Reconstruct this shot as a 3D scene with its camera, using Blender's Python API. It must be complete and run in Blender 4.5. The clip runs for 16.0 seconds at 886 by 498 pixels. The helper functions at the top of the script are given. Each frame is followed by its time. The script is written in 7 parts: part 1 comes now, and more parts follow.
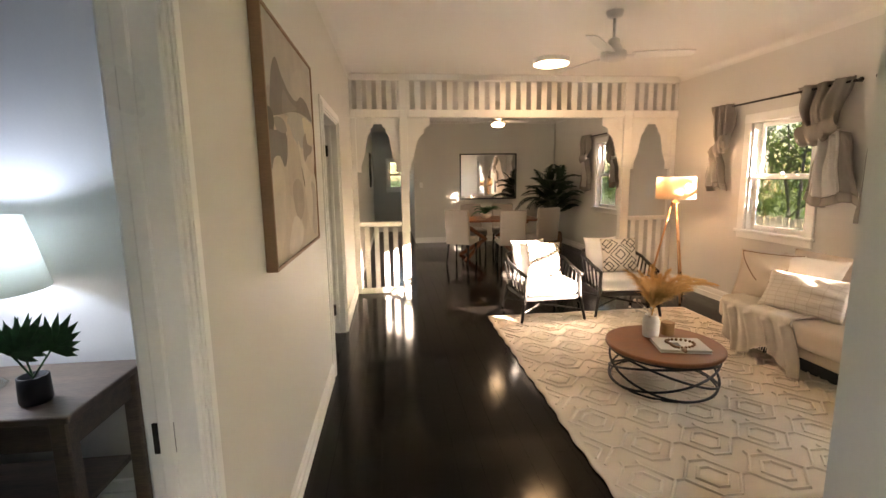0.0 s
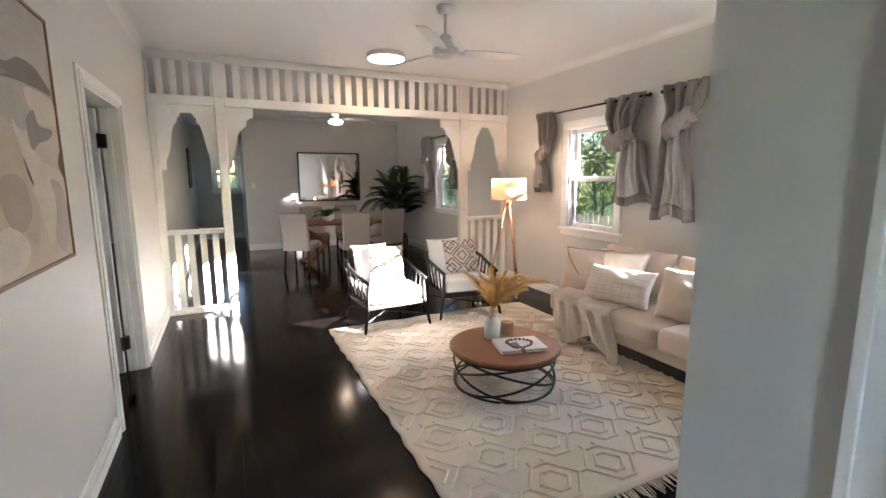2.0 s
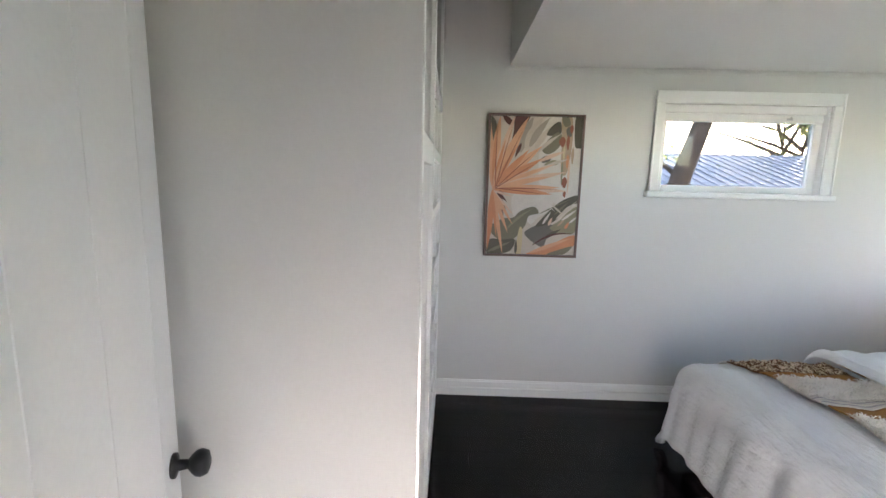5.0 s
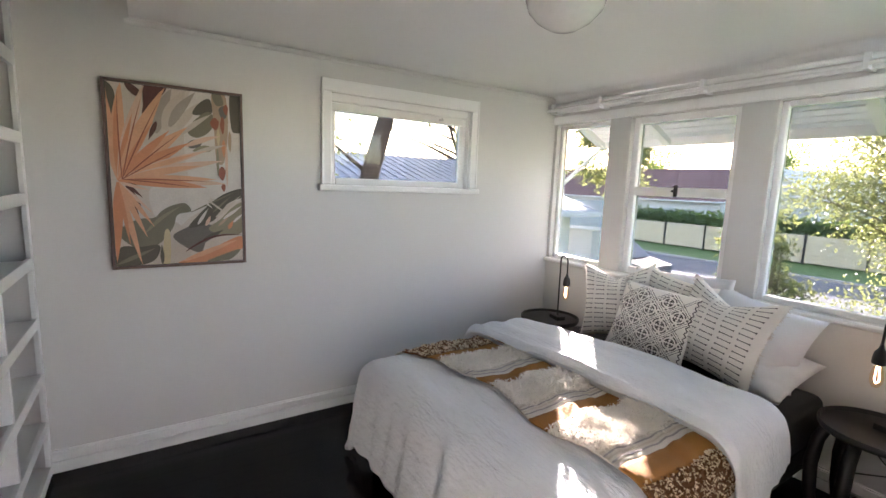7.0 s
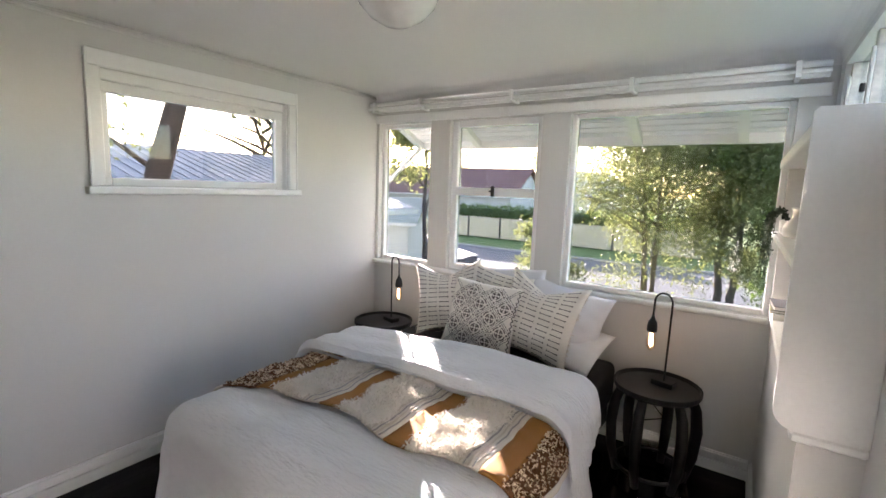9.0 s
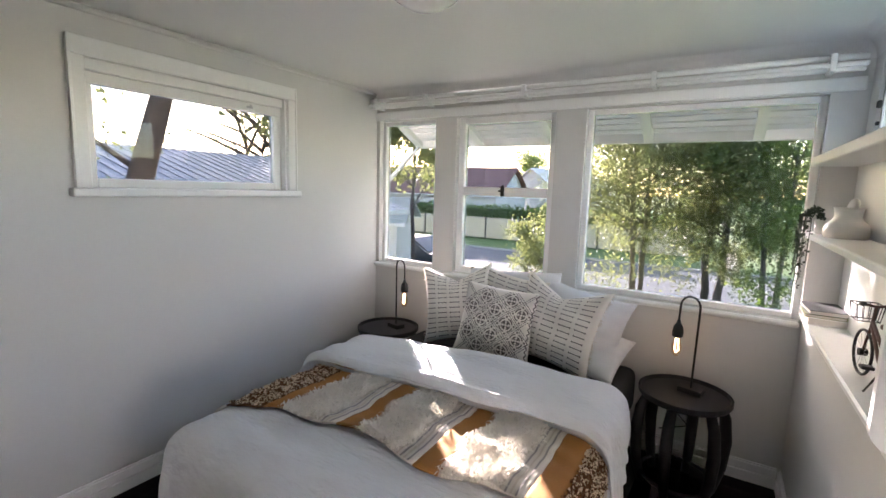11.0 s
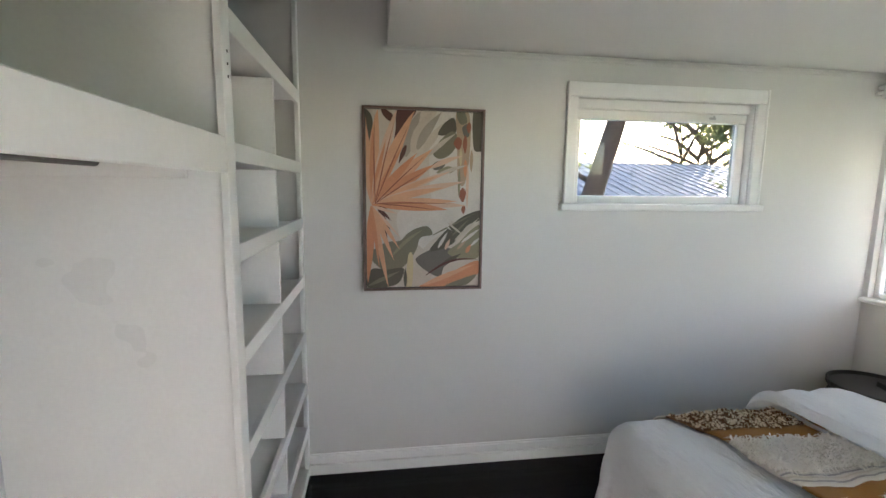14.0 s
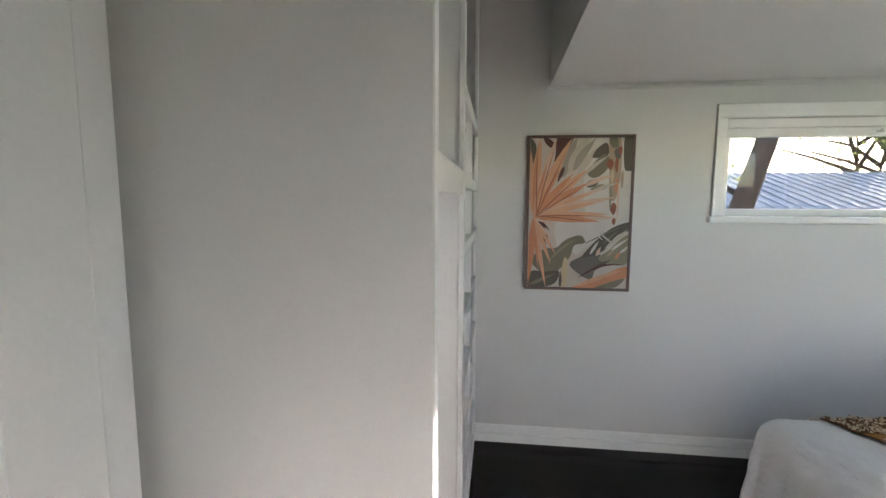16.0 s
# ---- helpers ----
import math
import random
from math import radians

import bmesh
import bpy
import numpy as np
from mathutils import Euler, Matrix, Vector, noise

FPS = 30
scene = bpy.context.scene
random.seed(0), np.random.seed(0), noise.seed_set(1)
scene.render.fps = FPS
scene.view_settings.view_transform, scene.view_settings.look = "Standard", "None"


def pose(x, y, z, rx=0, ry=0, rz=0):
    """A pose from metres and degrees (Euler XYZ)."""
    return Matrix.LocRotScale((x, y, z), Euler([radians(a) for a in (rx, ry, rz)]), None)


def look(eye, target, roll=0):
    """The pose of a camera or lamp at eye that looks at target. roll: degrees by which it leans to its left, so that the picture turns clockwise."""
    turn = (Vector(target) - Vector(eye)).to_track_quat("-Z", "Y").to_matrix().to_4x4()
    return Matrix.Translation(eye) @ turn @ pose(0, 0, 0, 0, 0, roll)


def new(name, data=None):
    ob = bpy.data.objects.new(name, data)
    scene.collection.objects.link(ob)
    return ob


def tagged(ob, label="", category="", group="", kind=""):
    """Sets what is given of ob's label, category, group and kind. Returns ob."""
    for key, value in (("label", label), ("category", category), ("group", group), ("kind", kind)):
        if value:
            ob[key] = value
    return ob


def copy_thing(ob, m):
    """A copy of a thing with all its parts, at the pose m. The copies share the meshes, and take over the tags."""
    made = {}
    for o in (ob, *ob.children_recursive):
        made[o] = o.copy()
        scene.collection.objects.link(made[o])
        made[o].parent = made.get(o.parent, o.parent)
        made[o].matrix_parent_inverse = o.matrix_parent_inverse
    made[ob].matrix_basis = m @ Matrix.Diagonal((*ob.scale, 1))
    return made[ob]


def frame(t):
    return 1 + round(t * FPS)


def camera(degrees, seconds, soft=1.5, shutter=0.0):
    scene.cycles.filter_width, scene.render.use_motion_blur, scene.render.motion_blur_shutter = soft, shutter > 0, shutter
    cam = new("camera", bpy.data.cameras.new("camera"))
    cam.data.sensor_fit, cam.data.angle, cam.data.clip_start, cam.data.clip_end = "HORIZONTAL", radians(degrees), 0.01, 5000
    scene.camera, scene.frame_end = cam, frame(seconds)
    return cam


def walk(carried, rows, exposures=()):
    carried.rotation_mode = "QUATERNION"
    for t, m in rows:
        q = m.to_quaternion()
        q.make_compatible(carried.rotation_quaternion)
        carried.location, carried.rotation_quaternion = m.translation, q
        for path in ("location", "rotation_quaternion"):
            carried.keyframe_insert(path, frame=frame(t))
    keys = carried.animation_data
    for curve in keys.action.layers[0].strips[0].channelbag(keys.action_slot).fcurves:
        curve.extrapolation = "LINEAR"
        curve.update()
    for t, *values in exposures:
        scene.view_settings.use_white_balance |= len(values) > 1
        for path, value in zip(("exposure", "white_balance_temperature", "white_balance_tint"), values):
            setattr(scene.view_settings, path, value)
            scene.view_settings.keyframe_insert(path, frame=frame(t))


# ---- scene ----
cam = camera(88.9, 16.0)
PATH = [
    (0, (0.641, 0.883, 1.53), (0.863, 2.847, 1.221), -0.8),
    (0.5, (0.694, 0.996, 1.53), (1.001, 2.948, 1.222), -0.6),
    (1, (0.745, 1.099, 1.511), (1.183, 3.026, 1.205), -0.5),
    (1.5, (0.807, 1.17, 1.516), (1.424, 3.047, 1.207), -0.3),
    (2, (0.836, 1.182, 1.515), (1.684, 2.967, 1.206), -0.3),
    (2.5, (0.913, 1.131, 1.518), (2.024, 2.763, 1.199), -0.4),
    (3, (0.951, 1.060, 1.517), (2.347, 2.454, 1.190), -0.1),
    (3.5, (1.156, 1.039, 1.506), (2.796, 2.136, 1.179), 0.5),
    (4, (1.325, 1.011, 1.499), (3.146, 1.768, 1.168), 1.0),
    (4.5, (1.472, 0.993, 1.490), (3.405, 1.391, 1.168), 1.2),
    (5, (1.605, 0.962, 1.510), (3.578, 1.001, 1.186), 1.4),
    (5.2, (1.636, 0.941, 1.508), (3.606, 0.836, 1.187), 1.7),
    (7.5, (1.899, 0.545, 1.465), (3.415, -0.729, 1.188), 2.1),
    (8.5, (1.978, 0.555, 1.489), (3.185, -1.018, 1.224), 2.2),
    (10.8, (2.226, 0.545, 1.488), (3.221, -1.169, 1.218), 1.8),
    (11, (2.246, 0.524, 1.487), (3.285, -1.164, 1.218), 1.8),
    (11.5, (2.291, 0.517, 1.49), (3.483, -1.064, 1.209), 1.9),
    (12, (2.336, 0.575, 1.5), (3.727, -0.834, 1.219), 1.6),
    (12.5, (2.322, 0.627, 1.505), (3.946, -0.507, 1.226), 1.3),
    (13, (2.321, 0.641, 1.514), (4.128, -0.169, 1.232), 1.1),
    (13.5, (2.289, 0.636, 1.515), (4.207, 0.139, 1.239), 0.7),
    (14, (2.276, 0.682, 1.516), (4.237, 0.397, 1.245), 0.7),
    (14.5, (2.247, 0.725, 1.519), (4.225, 0.598, 1.247), 0.5),
    (15, (2.169, 0.757, 1.523), (4.151, 0.749, 1.257), 0.5),
    (15.5, (2.017, 0.820, 1.523), (4.000, 0.895, 1.274), 0.3),
    (16, (1.811, 0.924, 1.527), (3.785, 1.160, 1.310), 0.2),
]
walk(cam, [(t, look(eye, target, roll)) for t, eye, target, roll in PATH], exposures=[(0.0, 5.2, 8200, 24), (1.0, 5.25, 7000, 23), (1.7, 5.3, 6000, 20), (2.6, 5.1, 6250, 23), (3.2, 4.9, 6650, 26), (4.0, 5.0, 6150, 22), (5.0, 4.62, 6150, 22), (7.3, 4.3, 6450, 25), (8.7, 4.25, 6500, 25), (11.0, 4.1, 6350, 25), (12.0, 4.15, 6350, 24), (13.2, 4.25, 6350, 22), (14.0, 4.35, 6300, 20), (15.0, 4.3, 6200, 18), (16.0, 4.25, 6250, 20)])

# ---- world, sun, large lights ----
SUN_AZ = Vector((-1.0, 1.05, -0.36)).normalized()
world = bpy.data.worlds.new("world")
scene.world = world
world.use_nodes = True
wn = world.node_tree.nodes
wl = world.node_tree.links
sky = wn.new("ShaderNodeTexSky")
sky.sky_type = "NISHITA"
sky.sun_disc = False
sky.sun_elevation = radians(14)
sky.sun_rotation = math.atan2(1.0, -1.05)
sky.dust_density = 0.8
sky.ozone_density = 0.4
wn["Background"].inputs[1].default_value = 0.15
wl.new(sky.outputs[0], wn["Background"].inputs[0])


def lamp(name, kind, m, energy, colour, size=0.1, angle=0.01, size_y=None):
    data = bpy.data.lights.new(name, kind)
    data.energy, data.color = energy, colour
    if kind == "SUN":
        data.angle = angle
    elif kind == "AREA":
        data.size = size
        if size_y:
            data.shape, data.size_y = "RECTANGLE", size_y
    else:
        data.shadow_soft_size = size
    ob = new(name, data)
    ob.matrix_world = m
    return ob


lamp("sun", "SUN", look((30, -30, 14), Vector((30, -30, 14)) + SUN_AZ), 5.0, (1.0, 0.93, 0.84), angle=radians(0.6))


# ---- materials ----
def mat(name, col, rough=0.6, metal=0.0, s1=1.2, s2=45.0, var=0.07, bump=0.08, stretch=(1, 1, 1), col2=None, spec=0.5,
        sheen=0.0, coat=0.0, dist=0.004, rvar=0.08, island=0.0):
    m = bpy.data.materials.new(name)
    m.use_nodes = True
    n, l = m.node_tree.nodes, m.node_tree.links
    b = n["Principled BSDF"]
    b.inputs["Roughness"].default_value = rough
    b.inputs["Metallic"].default_value = metal
    b.inputs["Specular IOR Level"].default_value = spec
    b.inputs["Sheen Weight"].default_value = sheen
    b.inputs["Coat Weight"].default_value = coat
    tc = n.new("ShaderNodeTexCoord")
    mp = n.new("ShaderNodeMapping")
    mp.inputs["Scale"].default_value = stretch
    l.new(tc.outputs["Object"], mp.inputs[0])
    big = n.new("ShaderNodeTexNoise")
    big.inputs["Scale"].default_value = s1
    big.inputs["Detail"].default_value = 4
    fine = n.new("ShaderNodeTexNoise")
    fine.inputs["Scale"].default_value = s2
    fine.inputs["Detail"].default_value = 5
    l.new(mp.outputs[0], big.inputs[0])
    l.new(mp.outputs[0], fine.inputs[0])
    add = n.new("ShaderNodeMath")
    add.operation = "ADD"
    l.new(big.outputs[0], add.inputs[0])
    l.new(fine.outputs[0], add.inputs[1])
    last = add
    if island:
        info = n.new("ShaderNodeObjectInfo")
        geo = n.new("ShaderNodeNewGeometry")
        both = n.new("ShaderNodeMath")
        both.operation = "ADD"
        l.new(info.outputs["Random"], both.inputs[0])
        l.new(geo.outputs["Random Per Island"], both.inputs[1])
        mul = n.new("ShaderNodeMath")
        mul.operation = "MULTIPLY_ADD"
        mul.inputs[1].default_value = island
        l.new(both.outputs[0], mul.inputs[0])
        l.new(add.outputs[0], mul.inputs[2])
        last = mul
    ramp = n.new("ShaderNodeMapRange")
    ramp.inputs[1].default_value = 0.6
    ramp.inputs[2].default_value = 1.4 + 1.6 * island
    l.new(last.outputs[0], ramp.inputs[0])
    mix = n.new("ShaderNodeMix")
    mix.data_type = "RGBA"
    lo = col2 or [c * (1 - var) for c in col]
    hi = col if col2 else [min(1, c * (1 + var)) for c in col]
    mix.inputs[6].default_value = (*lo, 1)
    mix.inputs[7].default_value = (*hi, 1)
    l.new(ramp.outputs[0], mix.inputs[0])
    l.new(mix.outputs[2], b.inputs["Base Color"])
    rr = n.new("ShaderNodeMapRange")
    rr.inputs[3].default_value = max(0.02, rough - rvar)
    rr.inputs[4].default_value = min(1, rough + rvar)
    l.new(big.outputs[0], rr.inputs[0])
    l.new(rr.outputs[0], b.inputs["Roughness"])
    if bump:
        bp = n.new("ShaderNodeBump")
        bp.inputs["Strength"].default_value = bump
        bp.inputs["Distance"].default_value = dist
        l.new(fine.outputs[0], bp.inputs["Height"])
        l.new(bp.outputs[0], b.inputs["Normal"])
    return m


def glow(name, col, strength):
    m = bpy.data.materials.new(name)
    m.use_nodes = True
    b = m.node_tree.nodes["Principled BSDF"]
    b.inputs["Base Color"].default_value = (*col, 1)
    b.inputs["Emission Color"].default_value = (*col, 1)
    b.inputs["Emission Strength"].default_value = strength
    return m


def glass(name, tint, gloss=0.06):
    """A thin pane: sees straight through, with a clear reflection."""
    m = bpy.data.materials.new(name)
    m.use_nodes = True
    n, l = m.node_tree.nodes, m.node_tree.links
    n.remove(n["Principled BSDF"])
    tr = n.new("ShaderNodeBsdfTransparent")
    tr.inputs[0].default_value = (*tint, 1)
    gl = n.new("ShaderNodeBsdfGlossy")
    gl.inputs["Roughness"].default_value = 0.02
    lw = n.new("ShaderNodeLayerWeight")
    lw.inputs[0].default_value = 0.5
    pw = n.new("ShaderNodeMath")
    pw.operation = "POWER"
    pw.inputs[1].default_value = 4.0
    l.new(lw.outputs["Facing"], pw.inputs[0])
    fr = n.new("ShaderNodeMath")
    fr.operation = "MULTIPLY_ADD"
    fr.inputs[1].default_value = 0.6
    fr.inputs[2].default_value = gloss * 0.4
    l.new(pw.outputs[0], fr.inputs[0])
    mx = n.new("ShaderNodeMixShader")
    l.new(fr.outputs[0], mx.inputs[0])
    l.new(tr.outputs[0], mx.inputs[1])
    l.new(gl.outputs[0], mx.inputs[2])
    l.new(mx.outputs[0], n["Material Output"].inputs[0])
    return m


def translucent(name, col, through_col, amount=0.5, var=0.08):
    m = mat(name, col, 0.8, var=var, bump=0.15, s2=250)
    n, l = m.node_tree.nodes, m.node_tree.links
    b = n["Principled BSDF"]
    tl = n.new("ShaderNodeBsdfTranslucent")
    tl.inputs[0].default_value = (*through_col, 1)
    mx = n.new("ShaderNodeMixShader")
    mx.inputs[0].default_value = amount
    l.new(b.outputs[0], mx.inputs[1])
    l.new(tl.outputs[0], mx.inputs[2])
    l.new(mx.outputs[0], n["Material Output"].inputs[0])
    return m


def foliage(name, col, col2, through_col, amount=0.55):
    """Leaves that let the sun shine through them."""
    m = mat(name, col, 0.5, s1=0.9, s2=9, col2=col2, bump=0, island=0.45)
    n, l = m.node_tree.nodes, m.node_tree.links
    b = n["Principled BSDF"]
    tl = n.new("ShaderNodeBsdfTranslucent")
    tl.inputs[0].default_value = (*through_col, 1)
    mx = n.new("ShaderNodeMixShader")
    mx.inputs[0].default_value = amount
    l.new(b.outputs[0], mx.inputs[1])
    l.new(tl.outputs[0], mx.inputs[2])
    l.new(mx.outputs[0], n["Material Output"].inputs[0])
    return m


WALL = mat("wall_paint", (0.68, 0.67, 0.64), 0.55, s1=0.7, s2=120, var=0.025, bump=0.06, dist=0.002)
CEIL = mat("ceiling_paint", (0.77, 0.76, 0.74), 0.6, s1=0.5, s2=140, var=0.03, bump=0.04, dist=0.002)
TRIM = mat("trim_gloss_white", (0.88, 0.88, 0.86), 0.3, s1=2, s2=80, var=0.03, bump=0.04, dist=0.002)
DOORW = mat("door_paint", (0.80, 0.81, 0.81), 0.4, s1=1.5, s2=90, var=0.03, bump=0.04, dist=0.002)
FLOOR = mat("black_floorboard", (0.0075, 0.0062, 0.0055), 0.13, s1=2.5, s2=30, stretch=(6, 0.7, 1), col2=(0.005, 0.0042, 0.0038), bump=0.05,
            dist=0.0015, rvar=0.07, island=0.12, spec=0.14)
SUB = mat("subfloor", (0.012, 0.010, 0.009), 0.8)
BLACK = mat("black_metal", (0.012, 0.012, 0.013), 0.45, var=0.2)
BLACKWOOD = mat("black_wood", (0.010, 0.009, 0.009), 0.5, var=0.25, stretch=(1, 1, 6), s2=25)
BRONZE = mat("dark_hinge_metal", (0.03, 0.026, 0.023), 0.45, metal=0.7, var=0.3)
WALNUT = mat("walnut_top", (0.27, 0.10, 0.042), 0.36, s1=2.2, s2=26, stretch=(1, 9, 1), col2=(0.15, 0.052, 0.022), bump=0.05)
OAK = mat("warm_oak", (0.36, 0.22, 0.11), 0.5, s1=2, s2=28, stretch=(8, 8, 1), col2=(0.22, 0.12, 0.055))
DARKOAK = mat("grey_brown_timber", (0.24, 0.17, 0.125), 0.55, s1=2, s2=24, stretch=(1, 8, 8), col2=(0.10, 0.07, 0.052), bump=0.15)
RUG = mat("rug_wool", (0.69, 0.59, 0.47), 0.95, s1=3, s2=240, var=0.09, bump=0.5, dist=0.004, sheen=0.2)
RIDGE = mat("rug_ridge_wool", (0.76, 0.67, 0.55), 0.95, s1=5, s2=260, var=0.08, bump=0.5, dist=0.004, sheen=0.2)
LINEN = mat("sofa_linen", (0.63, 0.52, 0.41), 0.9, s1=2, s2=320, var=0.08, bump=0.35, dist=0.002, sheen=0.15)
CREAM = mat("cream_cotton", (0.68, 0.62, 0.54), 0.9, s1=3, s2=260, var=0.06, bump=0.35, dist=0.003)
KNIT = mat("throw_knit", (0.60, 0.53, 0.44), 0.95, s1=6, s2=180, var=0.1, bump=0.7, dist=0.006)
WHITEC = mat("white_cotton", (0.78, 0.78, 0.79), 0.85, s1=3, s2=160, var=0.04, bump=0.25, dist=0.003)
DUVET = mat("white_washed_cotton", (0.78, 0.79, 0.81), 0.85, s1=4, s2=24, stretch=(1, 3.2, 1.6), var=0.03, bump=0.5, dist=0.016)
BLACKC = mat("black_sheet", (0.012, 0.012, 0.013), 0.85, var=0.2, s2=60, bump=0.3)
BONE = mat("bone_cotton", (0.83, 0.79, 0.72), 0.9, s1=3, s2=260, var=0.05, bump=0.35, dist=0.003)
INK = mat("dark_thread", (0.022, 0.017, 0.016), 0.9, var=0.2)
TAUPE = mat("taupe_thread", (0.075, 0.06, 0.055), 0.9, var=0.2)
MUSTARD = mat("mustard_weave", (0.33, 0.145, 0.028), 0.9, s1=5, s2=220, var=0.12, bump=0.5)
SPECKD = mat("dark_brown_yarn", (0.15, 0.065, 0.022), 0.95, var=0.25, island=0.4)
SPECKL = mat("golden_cream_yarn", (0.72, 0.58, 0.40), 0.95, var=0.12)
TUFT = mat("tuft_yarn", (0.86, 0.80, 0.71), 0.95, var=0.06)
CURT = mat("grey_linen_curtain", (0.30, 0.275, 0.255), 0.9, s1=3, s2=260, var=0.1, bump=0.3)
CURTL = translucent("pale_curtain_lining", (0.72, 0.70, 0.67), (0.6, 0.6, 0.62), 0.35)
GREYC = mat("grey_dining_fabric", (0.36, 0.33, 0.31), 0.9, s1=3, s2=260, var=0.08, bump=0.3)
# Pane tints darken the bright outdoors behind them; the glass itself is plain.
PANE = glass("window_pane", (0.52, 0.525, 0.53))
PANE_DIM = glass("view_dimming_pane", (0.27, 0.28, 0.285))
PANE_MID = glass("half_dimming_pane", (0.40, 0.41, 0.42))
PANE_CLEAR = glass("clear_glass", (0.86, 0.9, 0.9))
MIRROR = mat("mirror_silver", (0.85, 0.86, 0.86), 0.03, metal=1.0, var=0.005, bump=0, rvar=0.01)
CHROME = mat("fan_steel", (0.62, 0.62, 0.62), 0.3, metal=0.9, var=0.04)
FANW = mat("fan_white", (0.72, 0.72, 0.71), 0.35, var=0.03)
COPPER = mat("copper_tripod", (0.72, 0.42, 0.24), 0.28, metal=0.9, var=0.08)
LIGHT = glow("lit_diffuser", (1.0, 0.74, 0.42), 0.5)
OPAL = mat("opal_glass", (0.80, 0.79, 0.76), 0.2, var=0.04, coat=0.3)
SHADE_W = translucent("shade_linen", (0.80, 0.68, 0.54), (0.9, 0.72, 0.52), 0.5)
SHADE_C = translucent("shade_cream", (0.72, 0.74, 0.66), (0.8, 0.85, 0.8), 0.5)
FILAMENT = glow("lamp_filament", (1.0, 0.62, 0.32), 1.1)
LEAF = mat("palm_leaf", (0.022, 0.042, 0.018), 0.5, s1=9, s2=60, col2=(0.012, 0.026, 0.012), island=0.3)
LEAF2 = mat("pot_plant_leaf", (0.05, 0.17, 0.06), 0.45, s1=9, s2=60, col2=(0.015, 0.06, 0.025))
TRAIL = mat("trailing_leaf", (0.020, 0.040, 0.018), 0.5, s1=20, s2=60, var=0.4)
PAMPAS = mat("pampas_plume", (0.84, 0.58, 0.29), 0.95, s1=20, s2=90, col2=(0.66, 0.40, 0.17), island=0.35)
CERAMIC = mat("white_ceramic", (0.72, 0.70, 0.67), 0.35, s1=5, s2=40, var=0.06, bump=0.1)
BASKET = mat("woven_basket", (0.16, 0.085, 0.04), 0.8, s1=20, s2=90, var=0.35, bump=0.6)
CANDLE = mat("amber_candle", (0.30, 0.17, 0.08), 0.5, var=0.1)
PAPER = mat("book_paper", (0.62, 0.58, 0.52), 0.8, s2=200, stretch=(1, 1, 12), var=0.1)
COVER = mat("book_cover_white", (0.70, 0.68, 0.66), 0.45, var=0.05)
COVERG = mat("book_cover_grey", (0.12, 0.12, 0.13), 0.5, var=0.1)
COVERO = mat("book_cover_olive", (0.22, 0.24, 0.10), 0.5, var=0.1)
BEAD = mat("wood_bead", (0.27, 0.15, 0.09), 0.5, var=0.2)
CANVAS = mat("canvas_pale", (0.55, 0.50, 0.45), 0.9, s1=4, s2=260, var=0.08, bump=0.3)
FRAMEW = mat("picture_frame_wood", (0.26, 0.15, 0.09), 0.5, stretch=(1, 1, 8), s2=30, var=0.2)
RUST = mat("rust_metal", (0.09, 0.04, 0.03), 0.55, metal=0.3, var=0.3)


def paint(name, col):
    return mat(name, col, 0.85, s1=9, s2=160, var=0.14, bump=0.25)


# ---- building helpers ----
def box(bm, x0, y0, z0, x1, y1, z1, bevel=0.0, segs=1):
    r = bmesh.ops.create_cube(bm, size=1, matrix=Matrix.LocRotScale(((x0 + x1) / 2, (y0 + y1) / 2, (z0 + z1) / 2), None,
                                                                    (abs(x1 - x0), abs(y1 - y0), abs(z1 - z0))))
    if bevel:
        es = {e for v in r["verts"] for e in v.link_edges}
        bmesh.ops.bevel(bm, geom=list(es), offset=bevel, segments=segs, affect="EDGES", profile=0.5)
    return bm


def tube(bm, pts, radius, seg=8, closed=False, caps=True):
    """A round bar along the points; radius: one value or one each."""
    pts = [Vector(p) for p in pts]
    n = len(pts)
    rad = radius if isinstance(radius, (list, tuple)) else [radius] * n
    rings, up = [], None
    for i, p in enumerate(pts):
        a = pts[(i - 1) % n] if (closed or i > 0) else p
        b = pts[(i + 1) % n] if (closed or i < n - 1) else p
        d = (b - a).normalized()
        if up is None:
            up = d.orthogonal().normalized()
        up = (up - d * up.dot(d))
        up = up.normalized() if up.length > 1e-6 else d.orthogonal().normalized()
        side = d.cross(up)
        rings.append([bm.verts.new(p + (up * math.cos(k * math.tau / seg) + side * math.sin(k * math.tau / seg)) * rad[i]) for k in range(seg)])
    for i in range(n if closed else n - 1):
        r0, r1 = rings[i], rings[(i + 1) % n]
        for k in range(seg):
            bm.faces.new((r0[k], r0[(k + 1) % seg], r1[(k + 1) % seg], r1[k]))
    if caps and not closed:
        bm.faces.new(rings[0][::-1])
        bm.faces.new(rings[-1])
    return bm


def lathe(bm, profile, seg=32, centre=(0, 0)):
    """Turns (radius, height) pairs round the upright axis."""
    rings = []
    for r, z in profile:
        rings.append([bm.verts.new((centre[0] + max(r, 1e-4) * math.cos(k * math.tau / seg), centre[1] + max(r, 1e-4) * math.sin(k * math.tau / seg), z))
                      for k in range(seg)])
    for a, b in zip(rings, rings[1:]):
        for k in range(seg):
            bm.faces.new((a[k], a[(k + 1) % seg], b[(k + 1) % seg], b[k]))
    bm.faces.new(rings[0][::-1])
    bm.faces.new(rings[-1])
    return bm


